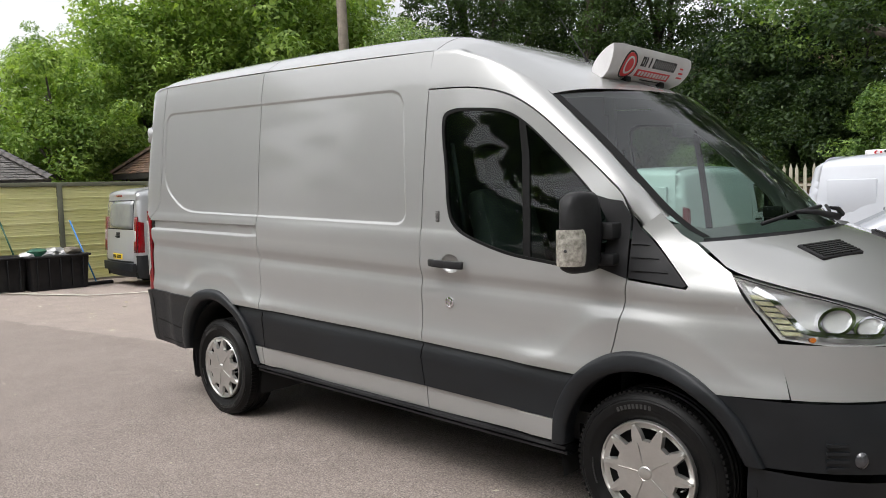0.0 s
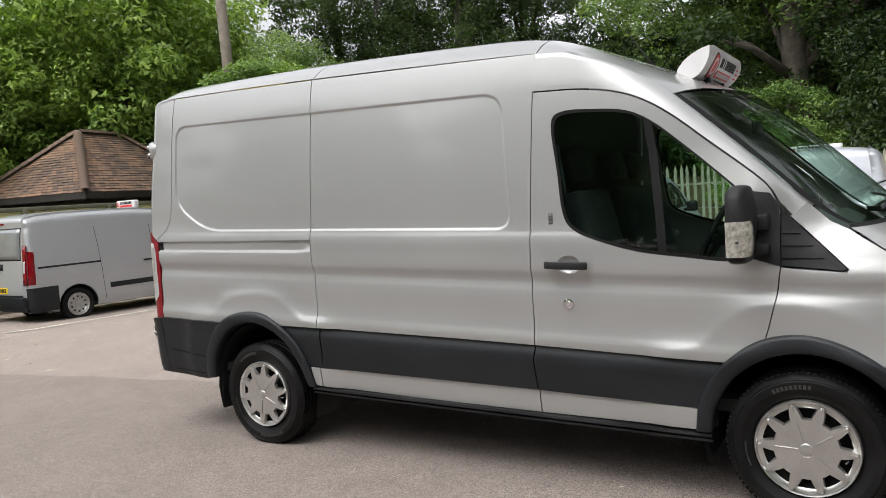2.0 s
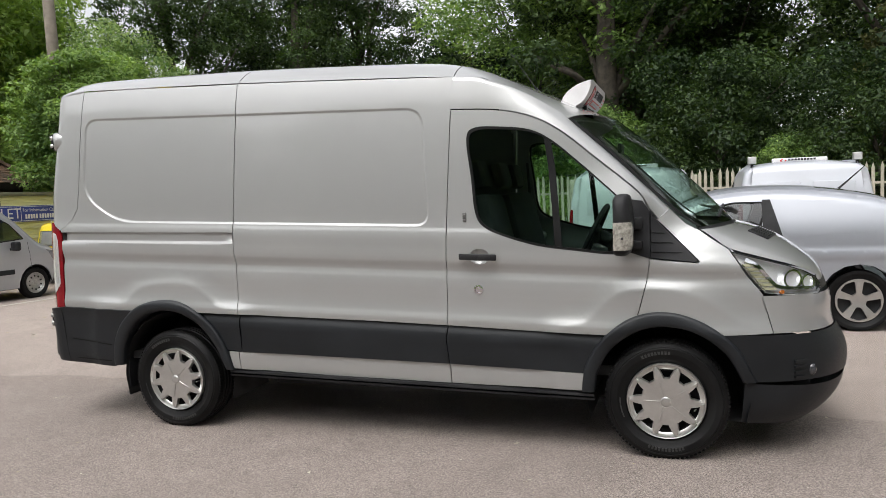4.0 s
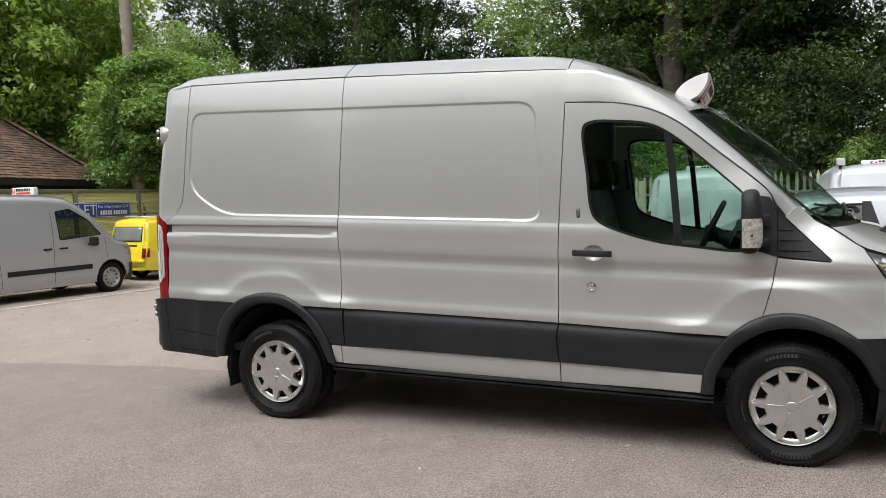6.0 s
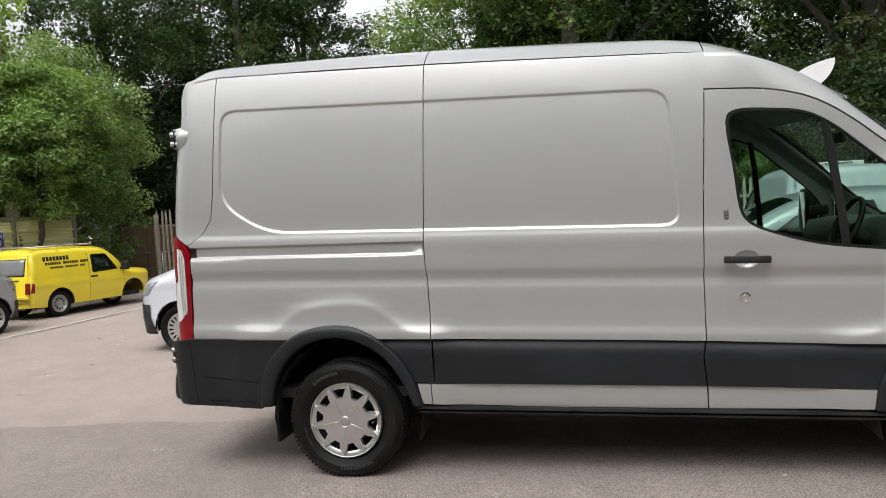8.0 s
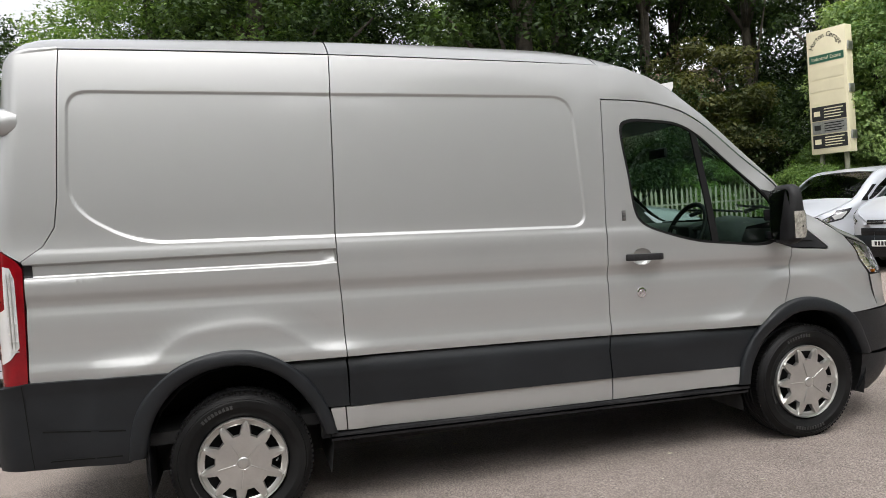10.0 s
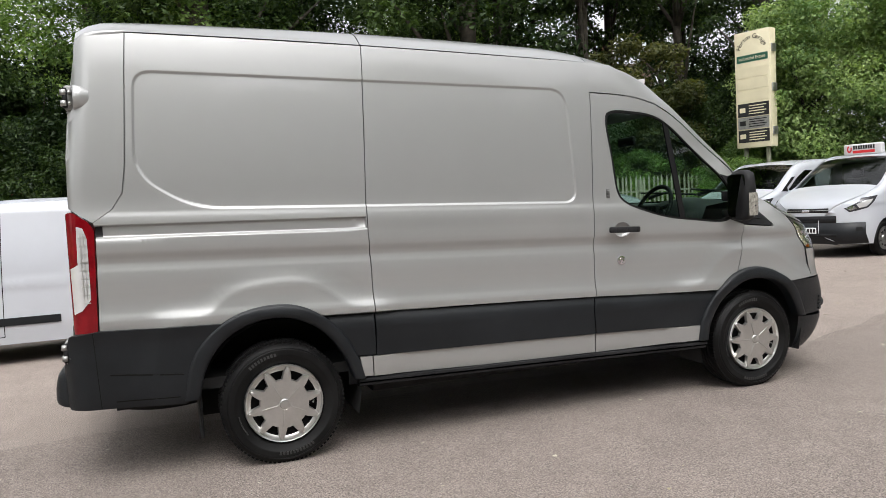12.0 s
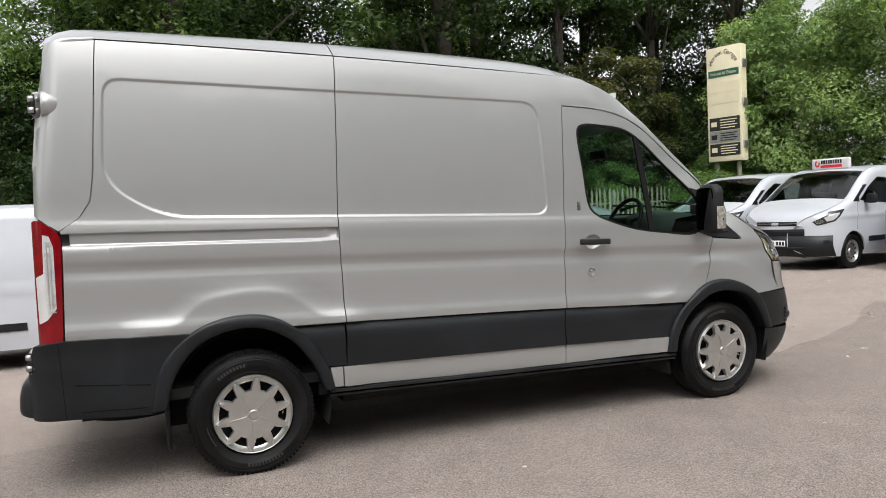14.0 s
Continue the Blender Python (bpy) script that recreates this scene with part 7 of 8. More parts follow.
def hip_building(c0, ax, ay, lx, ly, z_eave, rise, tile, label, wall):
    """A small outbuilding with a hipped tile roof; c0 is its near eave corner, ax and ay the ways of its eaves."""
    ax, ay = np.array((*ax, 0.0)), np.array((*ay, 0.0))
    o = np.array((*c0, 0.0))
    zg = ground_z(*c0)
    h = thing("outbuilding", Matrix.Translation((c0[0], c0[1], 0)), label, "building")
    run = min(lx, ly) / 2

    def W(u, v, z):
        p = ax * u + ay * v
        return (p[0], p[1], z)
    wall_pts = [W(0.25, 0.25, zg), W(lx - 0.25, 0.25, zg), W(lx - 0.25, ly - 0.25, zg), W(0.25, ly - 0.25, zg)]
    rows = [wall_pts + wall_pts[:1], [(x, y, z_eave) for x, y, _ in wall_pts + wall_pts[:1]]]
    part("wall", loft(rows), wall, h)
    eave = [W(0, 0, 0), W(lx, 0, 0), W(lx, ly, 0), W(0, ly, 0)]
    bm = loft([[(x, y, z_eave - 0.16) for x, y, _ in eave + eave[:1]], [(x, y, z_eave) for x, y, _ in eave + eave[:1]]])
    bm.faces.new([bm.verts.new((x, y, z_eave - 0.15)) for x, y, _ in eave])
    part("fascia", bm, M_DARKWOOD, h)
    # courses of tiles on the four slopes
    pitch = math.hypot(run, rise)
    if ly >= lx:
        ridge = (W(lx / 2, run, z_eave + rise), W(lx / 2, ly - run, z_eave + rise))
        slopes = ((W(0, 0, z_eave), W(lx, 0, z_eave), ridge[0], ridge[0]), (W(0, ly, z_eave), W(0, 0, z_eave), ridge[0], ridge[1]), (W(lx, ly, z_eave), W(0, ly, z_eave), ridge[1], ridge[1]), (W(lx, 0, z_eave), W(lx, ly, z_eave), ridge[1], ridge[0]))
    else:
        ridge = (W(run, ly / 2, z_eave + rise), W(lx - run, ly / 2, z_eave + rise))
        slopes = ((W(0, 0, z_eave), W(lx, 0, z_eave), ridge[1], ridge[0]), (W(0, ly, z_eave), W(0, 0, z_eave), ridge[0], ridge[0]), (W(lx, ly, z_eave), W(0, ly, z_eave), ridge[0], ridge[1]), (W(lx, 0, z_eave), W(lx, ly, z_eave), ridge[1], ridge[1]))
    rnd = random.Random(4)
    for A, B, C, D in slopes:
        A, B, C, D = (np.array(p) for p in (A, B, C, D))
        up = (D + C) / 2 - (A + B) / 2
        nrm = np.cross(B - A, up)
        nrm = nrm / np.linalg.norm(nrm)
        nrm = nrm if nrm[2] > 0 else -nrm
        courses = int(pitch / 0.105)
        verts, faces = [], []
        for k in range(courses):
            s0, s1 = k / courses, min((k + 1.25) / courses, 1.0)
            l0, r0, l1, r1 = A + (D - A) * s0, B + (C - B) * s0, A + (D - A) * s1, B + (C - B) * s1
            wid = np.linalg.norm(r0 - l0)
            nt = max(1, int(wid / 0.17))
            for t in range(nt):
                g0, g1 = (t + 0.03) / nt, (t + 0.97) / nt
                lift = 0.022 + rnd.uniform(-0.005, 0.009)
                sag = nrm * rnd.uniform(-0.004, 0.004)
                p = [l0 + (r0 - l0) * g0 + nrm * lift, l0 + (r0 - l0) * g1 + nrm * lift + sag, l1 + (r1 - l1) * g1 + nrm * 0.004, l1 + (r1 - l1) * g0 + nrm * 0.004, l0 + (r0 - l0) * g0, l0 + (r0 - l0) * g1]
                b = len(verts)
                verts += [tuple(q) for q in p]
                faces += [(b, b + 1, b + 2, b + 3), (b + 4, b + 5, b + 1, b)]
        me = bpy.data.meshes.new("roof_slope")
        me.from_pydata(verts, [], faces)
        me.materials.append(tile)
        ob = new("roof_slope", me)
        ob.parent = h
        tagged(ob, "weathered clay tiles", kind="stuff")
        deck = bmesh.new()
        q = [A, B, C, D] if np.linalg.norm(C - D) > 0.01 else [A, B, C]
        deck.faces.new([deck.verts.new(tuple(p - nrm * 0.004)) for p in q])
        part("roof_deck", deck, M_DARKWOOD, h)
    # hip and ridge caps
    cap = [(0.13 * math.cos(a), 0.11 * math.sin(a)) for a in np.linspace(0.15, math.pi - 0.15, 7)]

    def caps(p, q):
        p, q = Vector(p), Vector(q)
        n = int((q - p).length / 0.20)
        way = (q - p).normalized()
        sidew = way.cross(Vector((0, 0, 1))).normalized()
        upw = sidew.cross(way)
        bm = loft([[sidew * (u * s) + upw * (v * s) + way * l for u, v in cap] for l, s in ((0.0, 1.08), (0.26, 0.86))])
        me = bpy.data.meshes.new("hip_tile")
        bm.to_mesh(me)
        bm.free()
        me.materials.append(tile)
        for poly in me.polygons:
            poly.use_smooth = True
        for i in range(n):
            ob = new("hip_tile", me)
            ob.parent = h
            ob.location = p + way * (i * 0.20) + upw * 0.01
    for i, c in enumerate(((0, 0), (lx, 0), (lx, ly), (0, ly))):
        e = W(c[0], c[1], z_eave)
        r = min(ridge, key=lambda q: (Vector(q) - Vector(e)).length)
        caps(e, r)
    caps(ridge[0], ridge[1])
    return h


def sign_board():
    """The tall cream estate sign."""
    s = thing("estate_sign", pose(13.95, 11.58, 0, 0, 0, -73), "tall cream estate sign board with green and black panels", "sign")
    w, z0, z1 = 0.98, 2.44, 5.43
    part("board", boxes((-w / 2, w / 2, 0.0, 0.28, z0, z1), bevel=0.015), M_CREAM, s)
    for x in (-w / 2 + 0.18, w / 2 - 0.18):
        part("leg", tube([(x, 0.14, -0.1), (x, 0.14, z0 + 0.1)], 0.06), M_FPOST, s)
    front = Matrix.Translation((0, -0.004, 0)) @ Matrix.Rotation(radians(90), 4, "X")
    text = "Horton Garage"
    for k, ch in enumerate(text):
        if ch != " ":
            a = radians(68 - 136 * k / (len(text) - 1))
            lettering("arched_letter", ch, 0.165, front @ Matrix.Translation((0.385 * math.sin(-a), z1 - 0.54 + 0.40 * math.cos(a), 0)) @ Matrix.Rotation(a, 4, "Z"), M_INK, s)
    part("green_panel", boxes((-w / 2 + 0.06, w / 2 - 0.06, -0.008, 0.002, z1 - 0.78, z1 - 0.60)), M_GREEN, s)
    lettering("panel_text", "Industrial Estate", 0.115, front @ Matrix.Translation((0, z1 - 0.69, 0.006)), M_CREAM, s)
    for k in range(4):
        z = z1 - 1.05 - 0.30 * k
        part("name_slot", boxes((-w / 2 + 0.06, w / 2 - 0.06, -0.006, 0.001, z - 0.125, z + 0.125)), M_CREAM, s)
    for zc, hh, mat in ((z0 + 0.98, 0.34, M_INK), (z0 + 0.64, 0.30, M_STEEL), (z0 + 0.30, 0.32, M_INK)):
        p = part("name_panel", boxes((-w / 2 + 0.06, w / 2 - 0.06, -0.010, 0.002, zc - hh / 2, zc + hh / 2)), mat, s)
        ink = M_CREAM if mat == M_INK else M_INK
        for j in range(4):
            zj = zc + hh * (0.30 - 0.2 * j)
            part("panel_bar", boxes((-0.12, 0.36 - 0.06 * (j % 2), -0.014, -0.009, zj - 0.012, zj + 0.012)), ink, p)
        part("panel_mark", boxes((-0.38, -0.22, -0.014, -0.009, zc - 0.06, zc + 0.06)), ink, p)
    for z in (z0 + 0.4, (z0 + z1) / 2, z1 - 0.5):
        part("side_bracket", boxes((w / 2, w / 2 + 0.04, 0.04, 0.24, z - 0.10, z + 0.10), bevel=0.006), M_STEEL, s)
    return s


def to_let(p, rz, zc):
    s = thing("to_let_sign", pose(p[0], p[1], zc, 0, 0, rz), "blue and white letting sign fixed to the metal fence", "sign")
    part("sign_panel", boxes((-1.18, 1.18, -0.012, 0.012, -0.20, 0.20), bevel=0.004), M_BLUE, s)
    part("sign_border", boxes((-1.16, 1.16, -0.016, -0.011, 0.170, 0.182), (-1.16, 1.16, -0.016, -0.011, -0.182, -0.170), (0.10, 0.112, -0.016, -0.011, -0.17, 0.17), (1.148, 1.16, -0.016, -0.011, -0.17, 0.17)), M_SIGNWHITE, s)
    up = Matrix.Rotation(radians(90), 4, "X")
    lettering("sign_text", "TO LET", 0.36, Matrix.Translation((-0.48, -0.014, 0)) @ up, M_SIGNWHITE, s)
    lettering("sign_text", "For Information Call", 0.115, Matrix.Translation((0.63, -0.014, 0.085)) @ up, M_SIGNWHITE, s)
    bm = bmesh.new()
    for k in range(11):
        x = 0.22 + 0.075 * k + (0.03 if k > 4 else 0)
        box(bm, x, x + 0.05, -0.018, -0.012, -0.125, -0.015)
    part("sign_bars", bm, M_SIGNWHITE, s)


FENCE_A, FENCE_B = (-13.45, -4.0), (-12.06, 13.7)
sheet_fence(FENCE_A, FENCE_B, -0.22, 1.95)
_d = np.array(FENCE_B) - np.array(FENCE_A)
_d = _d / np.linalg.norm(_d)
to_let((-12.33 + 0.06, 10.22), math.degrees(math.atan2(_d[1], _d[0])) , 1.46)
hip_building((-13.65, 7.98), (-0.978, -0.208), (-0.208, 0.978), 3.9, 5.45, 2.32, 1.75, M_TILE, "small outbuilding with a hipped brown clay tile roof", M_DARKWOOD)
hip_building((-14.5, 4.35), (-0.25, -0.968), (-0.968, 0.25), 6.0, 4.6, 2.1, 1.6, M_TILE2, "outbuilding with a hipped grey tile roof", M_DARKWOOD)
hip_building((-22.0, 4.9), (-0.25, -0.968), (-0.968, 0.25), 7.0, 6.0, 4.2, 1.6, M_TILE2, "taller outbuilding with a grey tile roof", M_DARKWOOD)
palisade((-1.9, 13.6), (17.0, 13.6), 0.0, 1.88, M_PALISADE, "cream steel palisade fence behind the parked vans")
palisade((-10.6, 15.2), (-8.3, 15.2), -0.3, 2.3, M_TIMBER, "weathered palisade gate at the yard's entrance")
sign_board()


def board_fence(p0, p1, zb, h):
    a, b = np.array(p0), np.array(p1)
    ln = np.linalg.norm(b - a)
    d = (b - a) / ln
    f = thing("board_fence", Matrix(((d[0], -d[1], 0, a[0]), (d[1], d[0], 0, a[1]), (0, 0, 1, zb), (0, 0, 0, 1))), "brown close-boarded wooden fence under the trees", "fence", kind="structure")
    me = bpy.data.meshes.new("fence_board")
    bm = boxes((-0.07, 0.07, -0.012, 0.012, 0, h))
    bm.to_mesh(me)
    bm.free()
    me.materials.append(M_BOARDWOOD)
    n = int(ln / 0.135)
    rnd = random.Random(2)
    for i in range(n):
        o = new("fence_board", me)
        o.parent = f
        o.matrix_local = pose(i * 0.135 + 0.07, 0.008 * (i % 2), rnd.uniform(-0.02, 0.01), 0, rnd.uniform(-0.5, 0.5), 0)
    part("fence_rail", boxes((0, ln, 0.02, 0.07, 0.4, 0.48), (0, ln, 0.02, 0.07, h - 0.5, h - 0.42)), M_BOARDWOOD, f)


board_fence((-16.0, 21.5), (3.0, 22.5), -0.35, 2.0)
rail = thing("hand_rail", pose(0, 0, -0.3), "galvanised tube hand rail along the roadside", "railing", kind="structure")
for z in (0.55, 1.05):
    part("rail_tube", tube([(-14, 17.6, z), (0, 18.2, z)], 0.025), M_STEEL, rail)
for k in range(8):
    part("rail_post", tube([(-14 + 2 * k, 17.6 + 0.086 * k, -0.05), (-14 + 2 * k, 17.6 + 0.086 * k, 1.06)], 0.028), M_STEEL, rail)


def brick_house(x, y, rz, w, d, h, label):
    b = thing("brick_house", pose(x, y, -0.3, 0, 0, rz), label, "house")
    part("wall", boxes((-w / 2, w / 2, 0, d, 0, h)), M_BRICK, b)
    bm = bmesh.new()
    e = 0.35
    pts = [(-w / 2 - e, -e, h - 0.1), (w / 2 + e, -e, h - 0.1), (w / 2 + e, d + e, h - 0.1), (-w / 2 - e, d + e, h - 0.1), (-w / 2 - e, d / 2, h + d * 0.42), (w / 2 + e, d / 2, h + d * 0.42)]
    v = [bm.verts.new(p) for p in pts]
    for q in ((0, 1, 5, 4), (2, 3, 4, 5), (1, 2, 5), (3, 0, 4)):
        bm.faces.new([v[i] for i in q])
    part("roof", bm, M_TILE, b)
    for ix in range(3):
        for iz in range(2):
            cx, cz = -w / 2 + w * (ix + 0.5) / 3, 1.5 + 2.7 * iz
            win = part("window", boxes((cx - 0.6, cx + 0.6, -0.06, 0.02, cz - 0.65, cz + 0.65)), M_SIGNWHITE, b)
            for k in (-1, 1):
                part("pane", boxes((cx + 0.29 * k - 0.24, cx + 0.29 * k + 0.24, -0.07, -0.05, cz - 0.56, cz + 0.56)), M_DASH, win)
    part("chimney", boxes((w / 4, w / 4 + 0.7, d / 2 - 0.35, d / 2 + 0.35, h + 1.0, h + d * 0.42 + 1.1)), M_BRICK, b)


brick_house(-10.0, 33.0, 8, 9, 7, 5.2, "red brick house half hidden behind the trees")
brick_house(19.5, 31.0, -25, 9, 7, 6.0, "red brick house with tiled gable behind the trees")


def pole(x, y, h, r, lean, label):
    p = thing("utility_pole", pose(x, y, ground_z(x, y)), label, "pole")
    part("shaft", tube([(0, 0, -0.2), (lean * 0.5, 0, h * 0.5), (lean, 0, h)], [r * 1.15, r, r * 0.85], 12), M_TIMBER, p)
    return p


pole(-12.3, 11.95, 12.0, 0.15, -0.35, "weathered timber pole rising among the trees")
p_ = pole(-10.9, 29.7, 11.2, 0.13, 0.0, "wooden utility pole with wires between the trees")
for dz in (0.0, 0.35):
    part("wire", tube([(0, 0, 10.8 - dz), (7, 1, 10.5 - dz), (15, 2, 10.5 - dz), (30, 4, 11.0 - dz)], 0.012, 5), M_BLACK, p_)
post_ = thing("old_post", pose(-13.3, 13.8, -0.2, 0, 2, 20), "broad weathered wooden post behind the fence", "post")
part("post_board", boxes((-0.16, 0.16, -0.08, 0.08, 0, 3.1), bevel=0.02), M_TIMBER, post_)


# skips, brooms and odds by the fence
def planter(x, y, rz, label):
    b = thing("storage_trough", at_ground(x, y, rz), label, "container", "black troughs by the fence")
    prof = [(0.37, 0.0), (0.40, 0.66), (0.43, 0.66), (0.43, 0.70), (0.37, 0.70), (0.33, 0.06)]
    rows = []
    for s, z in prof:
        rows.append([(u, v, z) for u, v in rounded([(-s * 1.45, -s), (s * 1.45, -s), (s * 1.45, s), (-s * 1.45, s)], 0.06, 3)])
    bm = loft(rows, close=True)
    bm.faces.new([bm.verts.new(p) for p in rows[-1]])
    part("tub", shade(bm, 30), M_BLACK, b)
    for k in range(5):
        part("rib", boxes((-0.45 + 0.22 * k, -0.43 + 0.22 * k, -0.425, -0.36, 0.05, 0.64), bevel=0.004), M_BLACK, b)
    return b


for x, y, rz in ((-11.75, 3.25, 88), (-12.05, 2.15, 86)):
    planter(x, y, rz, "black plastic trough filled with odds beside the fence")
rub = thing("rubbish_heap", at_ground(-11.8, 3.2, 0), "crumpled white and green rubbish lying in the trough", "rubbish")
rnd_ = random.Random(8)
for k, mat in enumerate((M_SIGNWHITE, M_GREEN, M_SIGNWHITE, M_STEEL, M_SIGNWHITE, M_TIMBER)):
    bm = bmesh.new()
    bmesh.ops.create_icosphere(bm, subdivisions=2, radius=0.13)
    for v in bm.verts:
        v.co = Vector((v.co.x * 1.3, v.co.y * 1.9, v.co.z * 0.7)) * rnd_.uniform(0.7, 1.2) + Vector((rnd_.uniform(-0.2, 0.2) * 0.0, (k - 2.5) * 0.16, 0.70 + 0.04 * (k % 2)))
    part("scrap", shade(bm, 20), mat, rub)


def broom(p, q, mat, label, head=True):
    b = thing("broom", Matrix.Translation(p), label, "broom", "brooms by the fence")
    d = Vector(q) - Vector(p)
    part("handle", tube([(0, 0, 0.05), tuple(d)], 0.016), mat, b)
    if head:
        part("head", boxes((-0.06, 0.06, -0.34, 0.34, 0.0, 0.07), bevel=0.012), M_BLACK, b)
    return b


M_BLUEPOLE = principled("blue_handle", (0.03, 0.20, 0.55), 0.4)
gz_ = ground_z(-11.6, 3.9)
broom((-11.62, 4.05, gz_), (-12.5, 3.92, 1.15), M_BLUEPOLE, "blue-handled yard broom leaning on the fence")
broom((-12.35, 2.75, gz_ + 0.5), (-12.85, 2.62, 1.25), M_GREEN, "green-headed brush standing in the trough", False)
broom((-11.5, 1.55, gz_), (-12.75, 1.75, 1.15), M_TIMBER, "wooden-handled broom leaning on the fence", False)


# painted bay lines
def line_strip(pts, w, label):
    bm = bmesh.new()
    rnd = random.Random(3)
    p = [Vector((x, y, 0)) for x, y in pts]
    fine = []
    for a, b in zip(p, p[1:]):
        n = max(1, int((b - a).length / 0.15))
        fine += [a + (b - a) * (i / n) for i in range(n)]
    fine.append(p[-1])
    rows = []
    for i, q in enumerate(fine):
        t = (fine[min(i + 1, len(fine) - 1)] - fine[max(i - 1, 0)]).normalized()
        s = Vector((-t.y, t.x, 0))
        h1, h2 = w / 2 + rnd.uniform(-0.012, 0.012), w / 2 + rnd.uniform(-0.012, 0.012)
        a, b = q + s * h1, q - s * h2
        rows.append([(a.x, a.y, ground_z(a.x, a.y) + 0.02), (b.x, b.y, ground_z(b.x, b.y) + 0.02)])
    ob = part("bay_line", loft(rows), M_LINE)
    tagged(ob, label, "road marking", kind="structure")


line_strip([(-12.0, 2.1), (-9.55, 3.02), (-9.05, 3.65), (-8.95, 5.0), (-8.8, 10.0), (-8.4, 17.0)], 0.10, "worn pale bay line painted on the asphalt")


# ---- trees and undergrowth ----
def leaf_material(name, dark, light):
    m = varied(name, dark, light, 0.35, 0.55, by_island=0.9, fine=0.3, bump_scale=3.0, rough_var=0.0, spec=0.35)
    t = m.node_tree
    b = t.nodes["Principled BSDF"]
    tr = t.nodes.new("ShaderNodeBsdfTranslucent")
    src = b.inputs["Base Color"].links[0].from_socket
    gain = t.nodes.new("ShaderNodeMix")
    gain.data_type, gain.blend_type = "RGBA", "MULTIPLY"
    gain.inputs[0].default_value = 1.0
    gain.inputs[7].default_value = (1.15, 1.25, 0.45, 1)
    t.links.new(src, gain.inputs[6])
    t.links.new(gain.outputs[2], tr.inputs["Color"])
    mix = t.nodes.new("ShaderNodeMixShader")
    mix.inputs[0].default_value = 0.40
    out = t.nodes["Material Output"]
    t.links.new(b.outputs[0], mix.inputs[1])
    t.links.new(tr.outputs[0], mix.inputs[2])
    t.links.new(mix.outputs[0], out.inputs["Surface"])
    return m


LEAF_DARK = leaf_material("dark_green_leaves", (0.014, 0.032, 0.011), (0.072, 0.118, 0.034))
LEAF_MID = leaf_material("mid_green_leaves", (0.075, 0.140, 0.038), (0.270, 0.390, 0.120))
LEAF_BRIGHT = leaf_material("bright_green_leaves", (0.120, 0.205, 0.042), (0.360, 0.480, 0.125))
LEAF_HEDGE = leaf_material("hedge_green_leaves", (0.110, 0.190, 0.065), (0.370, 0.480, 0.195))
LEAF_OLIVE = leaf_material("olive_brown_leaves", (0.045, 0.058, 0.020), (0.150, 0.150, 0.052))
M_BARK = varied("tree_bark", (0.045, 0.038, 0.030), (0.10, 0.085, 0.065), 5.0, 0.9, fine=0.6, bump=0.01, bump_scale=25.0)


def leaves(rng, centres, radii, per, size, squash=0.58):
    """Leaf blades round clump centres, three corners each."""
    cs, rs = np.repeat(centres, per, axis=0), np.repeat(radii, per)
    n = len(cs)
    d = rng.normal(size=(n, 3))
    d /= np.linalg.norm(d, axis=1)[:, None]
    rad = rs * rng.uniform(0.35, 1.0, n) ** 0.6
    p = cs + d * rad[:, None] * np.array((1, 1, squash))
    nrm = d * 0.6 + rng.normal(size=(n, 3)) * 0.5 + np.array((0, 0, 0.75))
    nrm /= np.linalg.norm(nrm, axis=1)[:, None]
    a = np.cross(nrm, rng.normal(size=(n, 3)))
    a /= np.linalg.norm(a, axis=1)[:, None]
    b = np.cross(nrm, a)
    s = size * rng.uniform(0.6, 1.35, n)
    a, b = a * s[:, None], b * (s * rng.uniform(0.50, 0.72, n))[:, None]
    droop = np.array((0, 0, -0.22)) * s[:, None]
    return np.stack([p - a * 0.8 + b, p + a * 1.2 + droop, p - a * 0.8 - b], axis=1).reshape(-1, 3)


def crown_mesh(name, seed, material, height, base, radius, clumps, per, size, flat=1.0):
    rng = np.random.default_rng(seed)
    centres, radii = [], []
    while len(centres) < clumps:
        u = rng.uniform(-1, 1, 3)
        if u @ u > 1:
            continue
        z = base + (height - base) * (u[2] * 0.5 + 0.5)
        ang = math.atan2(u[1], u[0])
        f = (0.72 + 0.28 * math.sin(3 * ang + seed) * math.cos(2.1 * z + seed)) * math.sqrt(max(0.05, 1 - abs(u[2]) ** 2.6))
        rr = radius * (0.25 + 0.75 * rng.uniform() ** 0.45) * f
        centres.append((math.cos(ang) * rr, math.sin(ang) * rr * flat, z))
        radii.append(rng.uniform(0.09, 0.19) * (radius + 1.6))
    v = leaves(rng, np.array(centres), np.array(radii), per, size)
    me = bpy.data.meshes.new(name)
    me.from_pydata(v.tolist(), [], [(3 * i, 3 * i + 1, 3 * i + 2) for i in range(len(v) // 3)])
    me.materials.append(material)
    return me, centres


